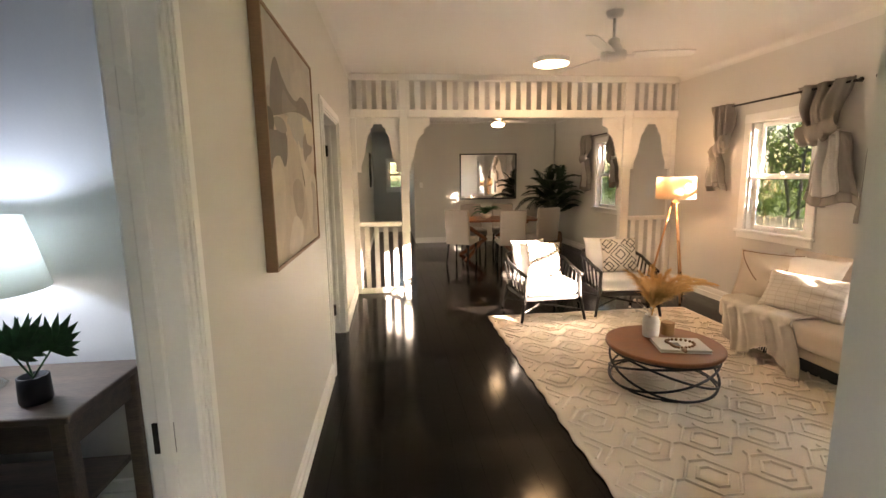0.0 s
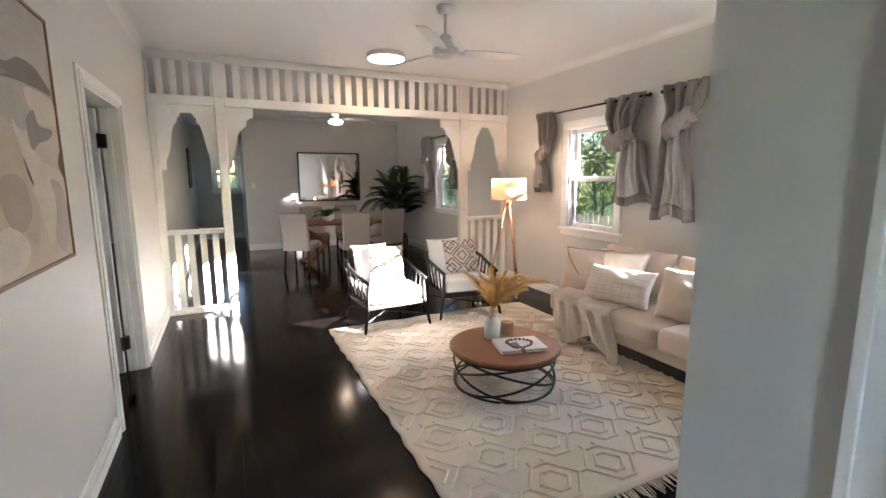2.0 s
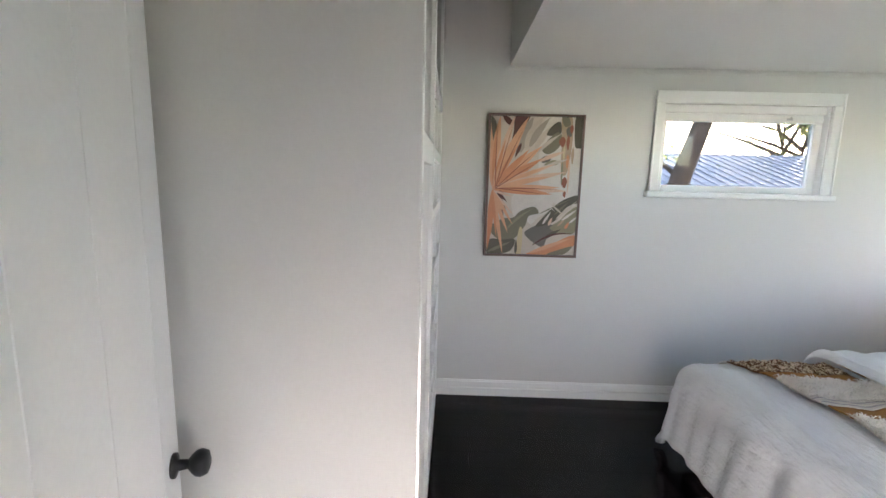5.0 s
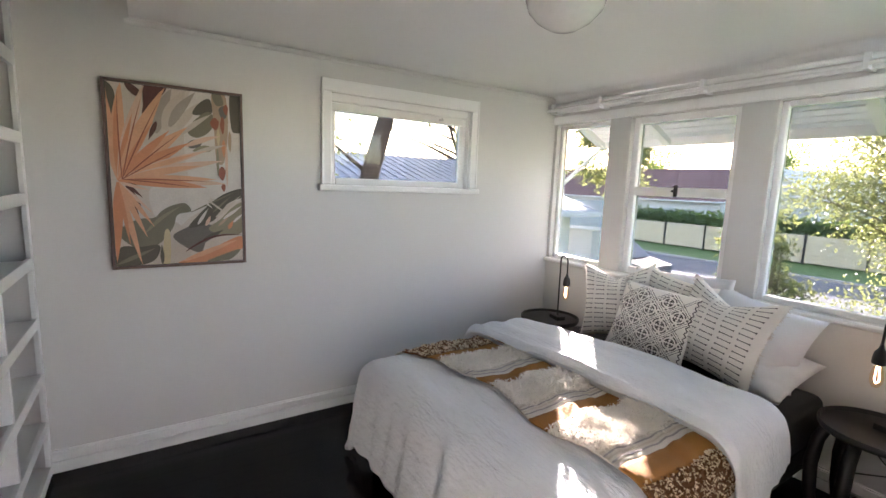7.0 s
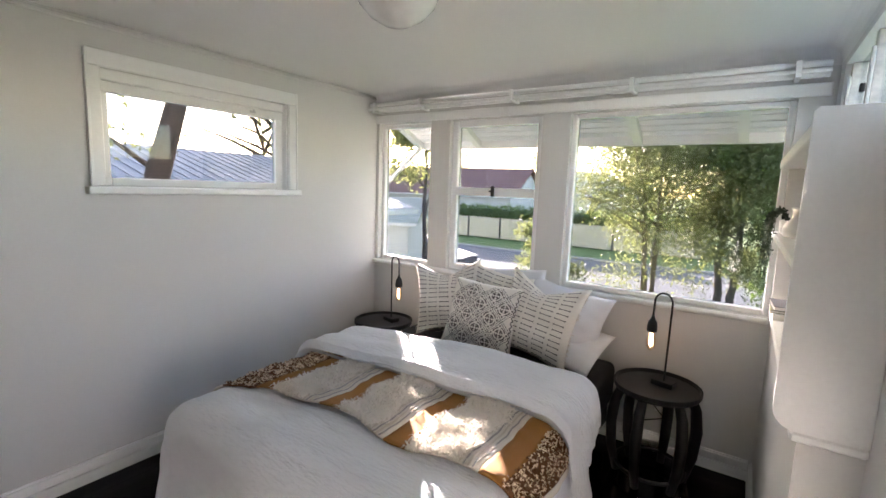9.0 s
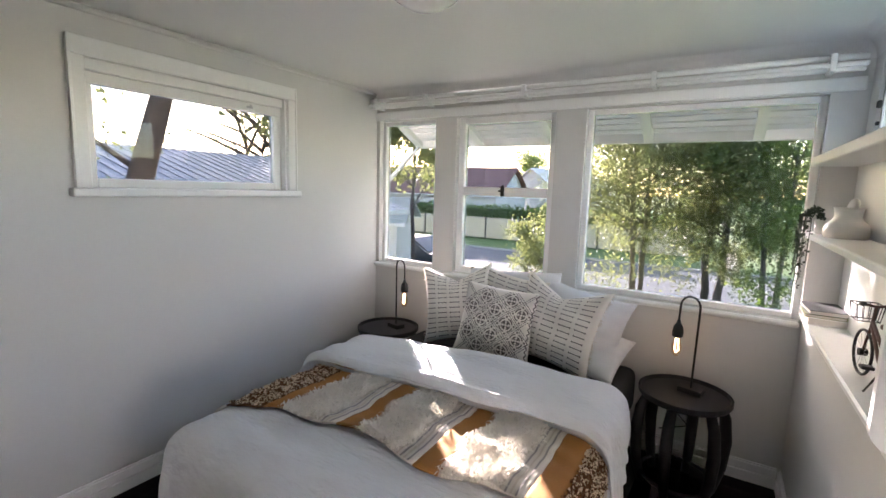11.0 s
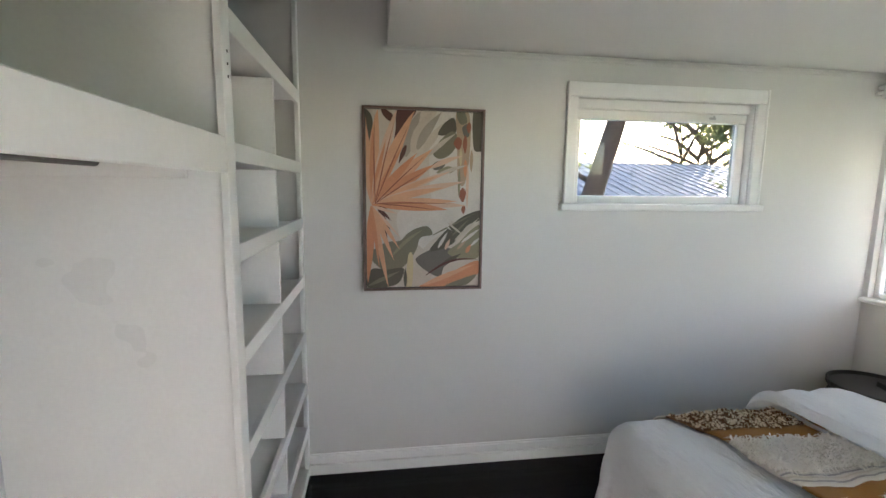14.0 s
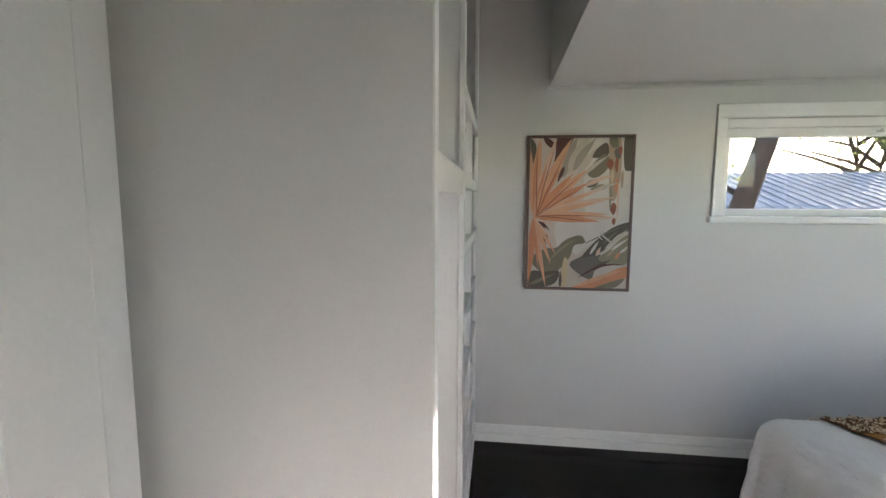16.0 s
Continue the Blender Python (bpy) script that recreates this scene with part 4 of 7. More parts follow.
def floor_lamp(x, y):
    l = thing("floor_lamp", pose(x, y, 0), "copper tripod floor lamp with a lit drum shade", "floor lamp")
    for k in range(3):
        a = k * math.tau / 3 + 0.4
        part("leg", tube(bmn(), [(0.03 * math.cos(a), 0.03 * math.sin(a), 1.20), (0.27 * math.cos(a), 0.27 * math.sin(a), 0.0)], [0.013, 0.011], 10), COPPER, l, smooth=True)
    part("hub", lathe(bmn(), [(0.03, 1.17), (0.045, 1.18), (0.045, 1.21), (0.02, 1.225), (0.012, 1.30), (0.012, 1.36)], 20), COPPER, l, smooth=True)
    bm = bmn()
    n = 40
    ring = [[bm.verts.new((r * math.cos(k * math.tau / n), r * math.sin(k * math.tau / n), z)) for k in range(n)] for r, z in ((0.225, 1.245), (0.215, 1.51))]
    for k in range(n):
        bm.faces.new((ring[0][k], ring[0][(k + 1) % n], ring[1][(k + 1) % n], ring[1][k]))
    part("shade", bm, SHADE_W, l, "warm linen drum shade", smooth=True, thick=0.003)
    part("bulb", lathe(bmn(), [(0.012, 1.361), (0.03, 1.40), (0.028, 1.43), (0.01, 1.45)], 16), LIGHT, l, smooth=True)
    lamp("floor_lamp_light", "POINT", pose(x, y, 1.42), 0.5, (1.0, 0.70, 0.44), 0.05)


floor_lamp(4.10, 6.08)


def fan(x, y, with_light=False, turn=0.0):
    f = thing("ceiling_fan", pose(x, y, 0), "white three-blade ceiling fan on a short rod", "ceiling fan", "ceiling fans")
    part("canopy", lathe(bmn(), [(0.035, HC - 0.055), (0.06, HC - 0.04), (0.07, HC - 0.004), (0.07, HC)], 28), FANW, f, smooth=True)
    part("downrod", tube(bmn(), [(0, 0, HC - 0.05), (0, 0, HC - 0.24)], 0.013, 12), FANW, f, smooth=True)
    part("motor", lathe(bmn(), [(0.02, HC - 0.20), (0.045, HC - 0.215), (0.052, HC - 0.26), (0.066, HC - 0.275), (0.07, HC - 0.30), (0.10, HC - 0.312), (0.105, HC - 0.345), (0.095, HC - 0.37), (0.04, HC - 0.385)], 32), CHROME, f, smooth=True)
    for k in range(3):
        a = turn + k * math.tau / 3
        bm = bmn()
        slab(bm, [(0.14, -0.05), (0.30, -0.062), (0.58, -0.055), (0.64, -0.045), (0.645, 0.03), (0.60, 0.045), (0.30, 0.058), (0.14, 0.048)], "z", -0.004, 0.004)
        b = part("blade", bm, FANW, f)
        b.matrix_local = pose(0, 0, HC - 0.335, 0, 0, math.degrees(a)) @ pose(0, 0, 0, -11, 0, 0)
        br = part("blade_arm", box(bmn(), 0.075, -0.02, -0.008, 0.17, 0.02, -0.002, 0.002), CHROME, b)
    if with_light:
        part("light", lathe(bmn(), [(0.10, HC - 0.385), (0.12, HC - 0.40), (0.10, HC - 0.43), (0.03, HC - 0.445)], 28), LIGHT, f, smooth=True)


fan(2.50, 4.62, turn=math.radians(-10))
fan(2.55, 8.9, True, turn=0.3)
cl = thing("ceiling_light", pose(2.50, 6.10, 0), "round flat ceiling light, switched on", "ceiling light")
part("rim", lathe(bmn(), [(0.20, HC - 0.055), (0.205, HC - 0.05), (0.205, HC - 0.002), (0.2, HC)], 40), TRIM, cl, smooth=False)
part("diffuser", lathe(bmn(), [(0.03, HC - 0.072), (0.16, HC - 0.068), (0.192, HC - 0.060), (0.195, HC - 0.0555)], 40), LIGHT, cl, smooth=True)
lamp("ceiling_light_glow", "AREA", look((2.50, 6.10, HC - 0.09), (2.50, 6.10, 0)), 0.3, (1.0, 0.70, 0.40), 0.38)
lamp("dining_light_glow", "POINT", pose(2.55, 8.9, HC - 0.50), 0.2, (1.0, 0.80, 0.58), 0.08)

# large abstract canvas on the hall side wall
pa = thing("canvas_painting", pose(XL, 2.675, 1.175), "large abstract canvas in taupe, cream and grey, brown-edged frame", "painting")
PW, PH = 1.07, 1.01
bx("frame", (0.001, 0, 0, 0.045, 0.014, PH), FRAMEW, pa, 0.001)
bx("frame", (0.001, PW - 0.014, 0, 0.045, PW, PH), FRAMEW, pa, 0.001)
bx("frame", (0.001, 0.0145, 0, 0.045, PW - 0.0145, 0.014), FRAMEW, pa, 0.001)
bx("frame", (0.001, 0.0145, PH - 0.014, 0.045, PW - 0.0145, PH), FRAMEW, pa, 0.001)
bx("canvas", (0.003, 0.0145, 0.0145, 0.038, PW - 0.0145, PH - 0.0145), paint("pale_taupe_paint", (0.50, 0.46, 0.42)), pa, 0)


def swatch(pts, material, parent, d, sx, sz, k=24, x=0.038):
    """A brushed shape with a soft, curved outline through a few guide points."""
    n = len(pts)
    out = []
    for i in range(n):
        p0, p1, p2, p3 = (Vector(pts[(i + o) % n]) for o in (-1, 0, 1, 2))
        for s in range(5):
            t = s / 5
            q = 0.5 * ((2 * p1) + (p2 - p0) * t + (2 * p0 - 5 * p1 + 4 * p2 - p3) * t * t + (3 * p1 - p0 - 3 * p2 + p3) * t ** 3)
            out.append((min(sx - 0.016, max(0.016, q.x * sx)), min(sz - 0.016, max(0.016, q.y * sz))))
    bm = bmn()
    vs = [bm.verts.new((x + d, u, w)) for u, w in out]
    try:
        bm.faces.new(vs)
    except ValueError:
        pass
    bmesh.ops.triangulate(bm, faces=bm.faces)
    return part("brush_shape", bm, material, parent)


def dab(name, col, pts):
    lift[0] += 0.0002
    swatch(pts, paint(name, col), pa, lift[0], PW, PH)


lift = [0.0004]
dab("sky_taupe", (0.46, 0.42, 0.38), [(0, 0.99), (0.5, 0.99), (0.99, 0.99), (0.99, 0.60), (0.6, 0.60), (0, 0.60)])
dab("sky_haze", (0.50, 0.45, 0.40), [(0.45, 0.80), (0.7, 0.92), (0.97, 0.90), (0.97, 0.72), (0.7, 0.74)])
dab("warm_sand", (0.60, 0.52, 0.44), [(0.0, 0.0), (0.5, 0.0), (0.99, 0.0), (0.99, 0.60), (0.7, 0.64), (0.35, 0.62), (0.0, 0.60)])
dab("foothill_haze", (0.40, 0.34, 0.29), [(0.0, 0.60), (0.03, 0.69), (0.09, 0.71), (0.12, 0.64), (0.08, 0.60)])
dab("mountain_taupe", (0.235, 0.205, 0.185), [(0.07, 0.61), (0.09, 0.72), (0.13, 0.80), (0.20, 0.845), (0.27, 0.80), (0.34, 0.765), (0.45, 0.74), (0.56, 0.735), (0.66, 0.772), (0.78, 0.775), (0.87, 0.75), (0.97, 0.69), (0.80, 0.690), (0.60, 0.685), (0.40, 0.66), (0.20, 0.62)])
dab("mountain_light", (0.29, 0.255, 0.23), [(0.26, 0.64), (0.30, 0.74), (0.42, 0.71), (0.56, 0.70), (0.50, 0.68), (0.36, 0.655)])
dab("dark_taupe", (0.17, 0.145, 0.125), [(0.0, 0.52), (0.0, 0.61), (0.06, 0.63), (0.11, 0.60), (0.10, 0.55), (0.05, 0.53)])
dab("shadow_taupe", (0.25, 0.22, 0.20), [(0.01, 0.53), (0.12, 0.55), (0.26, 0.57), (0.32, 0.52), (0.29, 0.44), (0.24, 0.41), (0.17, 0.45), (0.08, 0.44), (0.03, 0.40)])
dab("soft_stone", (0.37, 0.33, 0.30), [(0.12, 0.60), (0.26, 0.61), (0.32, 0.57), (0.24, 0.55), (0.13, 0.56)])
dab("pale_grey_blue", (0.46, 0.44, 0.41), [(0.33, 0.60), (0.40, 0.65), (0.56, 0.67), (0.68, 0.66), (0.72, 0.58), (0.68, 0.52), (0.56, 0.52), (0.44, 0.55)])
dab("cream_dab", (0.64, 0.57, 0.46), [(0.68, 0.67), (0.84, 0.68), (0.97, 0.66), (0.97, 0.58), (0.86, 0.55), (0.74, 0.58)])
dab("soft_brown", (0.34, 0.29, 0.25), [(0.66, 0.55), (0.74, 0.60), (0.78, 0.55), (0.92, 0.54), (0.86, 0.50), (0.76, 0.48), (0.68, 0.45)])
dab("left_slope", (0.55, 0.47, 0.40), [(0.34, 0.60), (0.45, 0.54), (0.56, 0.50), (0.60, 0.36), (0.66, 0.20), (0.60, 0.10), (0.42, 0.24), (0.30, 0.30), (0.30, 0.44)])
dab("slope_shade", (0.44, 0.37, 0.315), [(0.36, 0.32), (0.48, 0.36), (0.58, 0.32), (0.60, 0.22), (0.50, 0.16), (0.40, 0.20)])
dab("pale_slope", (0.66, 0.59, 0.51), [(0.54, 0.545), (0.64, 0.47), (0.80, 0.40), (0.97, 0.36), (0.97, 0.22), (0.84, 0.16), (0.76, 0.08), (0.70, 0.16), (0.64, 0.32), (0.58, 0.44)])
dab("slope_fold", (0.50, 0.44, 0.39), [(0.82, 0.34), (0.95, 0.30), (0.97, 0.12), (0.86, 0.04), (0.80, 0.12), (0.86, 0.22)])
dab("pale_foot", (0.68, 0.62, 0.55), [(0.34, 0.18), (0.46, 0.17), (0.54, 0.11), (0.50, 0.05), (0.36, 0.02), (0.22, 0.05)])
dab("left_foot", (0.64, 0.56, 0.48), [(0.02, 0.36), (0.14, 0.42), (0.22, 0.36), (0.20, 0.20), (0.12, 0.08), (0.02, 0.05)])
dab("umber_mark", (0.13, 0.10, 0.075), [(0.585, 0.42), (0.615, 0.38), (0.645, 0.325), (0.63, 0.325), (0.60, 0.37)])
dab("russet_mark", (0.20, 0.12, 0.08), [(0.93, 0.41), (0.975, 0.46), (0.975, 0.36), (0.95, 0.37)])

# ---- dining room ----
mr = thing("wall_mirror", pose(2.28, YD, 1.02), "rectangular wall mirror in a thin black frame", "mirror")
for dims in ((0, -0.03, 0, 0.03, -0.001, 1.08), (1.35, -0.03, 0, 1.38, -0.001, 1.08), (0.0305, -0.03, 0, 1.3495, -0.001, 0.03), (0.0305, -0.03, 1.05, 1.3495, -0.001, 1.08)):
    bx("frame", dims, BLACK, mr, 0.003)
bx("mirror_glass", (0.0305, -0.016, 0.0305, 1.3495, -0.006, 1.0495), MIRROR, mr, 0)
sw = thing("light_switch", pose(1.36, YD, 1.38), "white double light switch on the dining wall", "light switch")
bx("plate", (-0.04, -0.008, -0.06, 0.04, 0, 0.06), TRIM, sw, 0.003)
bx("rocker", (-0.015, -0.012, -0.015, 0.015, -0.0085, 0.015), DOORW, sw, 0.002)

dt = thing("dining_table", pose(2.55, 9.45, 0), "rectangular timber dining table with angled legs", "dining table")
part("tabletop", box(bmn(), -0.85, -0.45, 0.72, 0.85, 0.45, 0.76, 0.008, 2), WALNUT, dt)
for sx in (-1, 1):
    for sy in (-1, 1):
        part("angled_leg", tube(bmn(), [(sx * 0.62, sy * 0.36, 0.72), (sx * 0.12, sy * 0.05, 0.36), (sx * 0.55, -sy * 0.34, 0.0)], [0.04, 0.045, 0.04], 6), WALNUT, dt)


def dining_chair(m):
    c = thing("dining_chair", m, "upholstered grey dining chair with dark legs", "chair", "chairs round the dining table")
    part("seat", box(bmn(), -0.23, -0.24, 0.36, 0.23, 0.22, 0.48, 0.03, 3), GREYC, c, smooth=True)
    bm = box(bmn(), -0.225, 0.15, 0.40, 0.225, 0.23, 0.98, 0.03, 3)
    for vv in bm.verts:
        k = max(0, vv.co.z - 0.42)
        vv.co.y += 0.16 * k * k + 0.05 * k - 0.35 * (vv.co.x ** 2) * k
    part("backrest", bm, GREYC, c, smooth=True)
    for sx in (-1, 1):
        part("leg", tube(bmn(), [(sx * 0.19, -0.20, 0.37), (sx * 0.20, -0.22, 0.0)], [0.022, 0.015], 8), BLACKWOOD, c, smooth=True)
        part("leg", tube(bmn(), [(sx * 0.19, 0.18, 0.37), (sx * 0.20, 0.25, 0.0)], [0.022, 0.015], 8), BLACKWOOD, c, smooth=True)
    return c


c0 = dining_chair(pose(1.90, 8.92, 0, 0, 0, 150))
for m in (pose(2.72, 8.62, 0, 0, 0, 176), pose(3.42, 9.05, 0, 0, 0, 195), pose(2.35, 10.2, 0, 0, 0, 4), pose(3.0, 10.2, 0, 0, 0, -5)):
    copy_thing(c0, m)


def frond(bm, base, az, rise, ln, width, rng, leaflets=16, droop=0.8):
    pts = []
    for i in range(12):
        s = i / 11
        a = rise - droop * s * s
        pts.append(base + Vector((math.cos(az) * math.cos(a), math.sin(az) * math.cos(a), math.sin(a))) * ln * s)
    tube(bm, pts, [0.007 * (1 - 0.8 * i / 11) for i in range(12)], 5)
    for k in range(leaflets * 2):
        s = 0.22 + 0.76 * (k // 2) / leaflets
        j = min(10, int(s * 11))
        c = pts[j].lerp(pts[j + 1], s * 11 - j)
        d = (pts[j + 1] - pts[j]).normalized()
        side = d.cross(Vector((0, 0, 1))).normalized() * (1 if k % 2 else -1)
        L = width * math.sin(math.pi * (0.15 + 0.8 * s)) * rng.uniform(0.85, 1.1)
        tip = c + (side * 0.8 + d * 0.65 + Vector((0, 0, -0.25))).normalized() * L
        mid = c.lerp(tip, 0.45) + Vector((0, 0, 0.012))
        q = d * 0.020
        vs = [bm.verts.new(p) for p in (c, mid + q, tip, mid - q)]
        bm.faces.new(vs)


pl = thing("potted_palm", pose(4.12, 10.3, 0), "tall dark green indoor palm in a woven basket", "plant")
part("pot", lathe(bmn(), [(0.15, 0.0), (0.18, 0.02), (0.20, 0.18), (0.18, 0.33), (0.17, 0.35), (0.16, 0.345), (0.15, 0.28), (0.02, 0.27)], 32), BASKET, pl, smooth=True)
rng = random.Random(4)
for k in range(3):
    part("trunk", tube(bmn(), [(0.03 * math.cos(k * 2.1), 0.03 * math.sin(k * 2.1), 0.27), (0.05 * math.cos(k * 2.1), 0.05 * math.sin(k * 2.1), 1.0)], [0.022, 0.013], 8), TRAIL, pl, smooth=True)
for k in range(26):
    bm = bmn()
    frond(bm, Vector((0.05 * math.cos(k * 2.1), 0.05 * math.sin(k * 2.1), 0.66 + 0.45 * (k % 3) / 2)), k * 2.399, rng.uniform(0.75, 1.52), rng.uniform(0.62, 0.95), 0.28, rng, 24, droop=rng.uniform(0.3, 1.0))
    part("frond", bm, LEAF, pl)
cp = thing("table_plant", pose(2.45, 9.45, 0.76), "small leafy plant in a pale bowl on the dining table", "plant")
part("bowl", lathe(bmn(), [(0.05, 0), (0.09, 0.03), (0.11, 0.09), (0.10, 0.09), (0.02, 0.03)], 24), CERAMIC, cp, smooth=True)
for k in range(14):
    bm = bmn()
    frond(bm, Vector((0, 0, 0.06)), k * 2.399, rng.uniform(0.6, 1.3), rng.uniform(0.22, 0.34), 0.09, rng, 8)
    part("frond", bm, LEAF2, cp)
hp = thing("hall_picture", pose(XL, 11.9, 1.35), "dark-framed picture on the wall near the back room", "picture")
for dims in ((0.001, 0, 0, 0.03, 0.03, 0.8), (0.001, 0.57, 0, 0.03, 0.6, 0.8), (0.001, 0.0305, 0, 0.03, 0.5695, 0.03), (0.001, 0.0305, 0.77, 0.03, 0.5695, 0.8)):
    bx("frame", dims, BLACK, hp, 0.002)
bx("print", (0.001, 0.0305, 0.0305, 0.012, 0.5695, 0.7695), CANVAS, hp, 0)

# ---- side room seen through its doorway ----
ct = thing("console_table", pose(-1.02, 2.70, 0), "grey-brown timber console table with a lower shelf", "console table")
part("tabletop", box(bmn(), -0.55, -0.255, 0.72, 0.55, 0.255, 0.75, 0.008, 2), DARKOAK, ct)
bx("apron", (-0.50, -0.21, 0.60, 0.50, -0.19, 0.72), DARKOAK, ct, 0.003)
bx("apron", (-0.50, 0.19, 0.60, 0.50, 0.21, 0.72), DARKOAK, ct, 0.003)
bx("apron", (-0.51, -0.189, 0.60, -0.49, 0.189, 0.72), DARKOAK, ct, 0.003)
bx("apron", (0.49, -0.189, 0.60, 0.51, 0.189, 0.72), DARKOAK, ct, 0.003)
for sx in (-1, 1):
    for sy in (-1, 1):
        bx("leg", (sx * 0.50 - 0.03, sy * 0.21 - 0.03, 0, sx * 0.50 + 0.03, sy * 0.21 + 0.03, 0.719), DARKOAK, ct, 0.006)
bx("lower_shelf", (-0.47, -0.20, 0.30, 0.47, 0.20, 0.325), DARKOAK, ct, 0.004)
tl = thing("table_lamp", pose(-0.95, 2.72, 0.75), "white table lamp with a cream tapered shade, lit", "table lamp")
part("lamp_base", lathe(bmn(), [(0.07, 0), (0.075, 0.01), (0.05, 0.03), (0.02, 0.06), (0.035, 0.12), (0.035, 0.16), (0.014, 0.22), (0.010, 0.34)], 24), PANE_CLEAR, tl, smooth=True)
bm = bmn()
n = 40
ring = [[bm.verts.new((r * math.cos(k * math.tau / n), r * math.sin(k * math.tau / n), z)) for k in range(n)] for r, z in ((0.25, 0.38), (0.19, 0.66))]
for k in range(n):
    bm.faces.new((ring[0][k], ring[0][(k + 1) % n], ring[1][(k + 1) % n], ring[1][k]))
part("shade", bm, SHADE_C, tl, "cream tapered drum shade", smooth=True, thick=0.003)
part("bulb", lathe(bmn(), [(0.012, 0.341), (0.03, 0.40), (0.028, 0.44), (0.01, 0.46)], 16), glow("cool_bulb", (0.8, 0.9, 1.0), 1.0), tl, smooth=True)
lamp("table_lamp_light", "POINT", pose(-0.95, 2.72, 1.31), 0.48, (0.46, 0.67, 1.0), 0.05)
mp = thing("potted_plant", pose(-0.66, 2.58, 0.75), "small dark pot with a deeply cut green leaf", "plant")
part("pot", lathe(bmn(), [(0.045, 0), (0.05, 0.01), (0.048, 0.10), (0.042, 0.10), (0.04, 0.08)], 20), BLACK, mp, smooth=True)
for k in range(3):
    bm = bmn()
    a0 = (0.3, 2.2, 4.1)[k]
    c0v = Vector((0.0, 0.0, 0.09))
    c1 = c0v + Vector((0.07 * math.cos(a0), 0.03 * math.sin(a0), 0.10))
    tube(bm, [c0v, c1], 0.003, 5)
    for i in range(11):
        ang = -1.35 + 2.7 * i / 10
        L = 0.145 * (1 - 0.35 * abs(ang) / 1.35)
        d = Vector((math.sin(ang + 0.5), 0.15 * math.cos(3 * ang), math.cos(ang + 0.5)))
        q = Vector((d.z, 0, -d.x)) * 0.014
        vs = [bm.verts.new(p) for p in (c1 - q * 0.6, c1 + d * L * 0.6 - q, c1 + d * L, c1 + d * L * 0.6 + q, c1 + q * 0.6)]
        bm.faces.new(vs)
    part("leaf", bm, LEAF2, mp, thick=0.002)


# ---- bedroom: windows ----
def fixed_window(name, axis, at, s, lo, hi, z0, z1, label, rail=None, frame_w=0.035):
    w = thing(name, pose(0, 0, 0), label, "window")
    w["kind"] = "structure"

    def b(nm, u0, u1, d0, d1, w0, w1, material=TRIM, bev=0.004):
        d0, d1 = sorted((at + s * d0, at + s * d1))
        return bx(nm, (d0, u0, w0, d1, u1, w1) if axis == "y" else (u0, d0, w0, u1, d1, w1), material, w, bev)
    f = frame_w
    b("window_frame", lo, lo + f, -0.10, -0.04, z0, z1)
    b("window_frame", hi - f, hi, -0.10, -0.04, z0, z1)
    b("window_frame", lo + f + 0.0005, hi - f - 0.0005, -0.10, -0.04, z0, z0 + f)
    b("window_frame", lo + f + 0.0005, hi - f - 0.0005, -0.10, -0.04, z1 - f, z1)
    spans = [(z0 + f, z1 - f)]
    if rail:
        b("mid_rail", lo + f + 0.0005, hi - f - 0.0005, -0.105, -0.035, rail - 0.03, rail + 0.03)
        spans = [(z0 + f, rail - 0.03), (rail + 0.03, z1 - f)]
    for a, c in spans:
        p = b("pane", lo + f - 0.004, hi - f + 0.004, -0.074, -0.070, a - 0.004, c + 0.004, PANE, 0)
        p.visible_shadow = False
    if rail:
        m = (lo + hi) / 2
        b("latch", m - 0.012, m + 0.012, -0.034, -0.018, rail - 0.03, rail + 0.045, BRONZE, 0.004)
        b("latch_arm", m - 0.006, m + 0.03, -0.030, -0.022, rail + 0.0, rail + 0.012, BRONZE, 0.003)
    return w




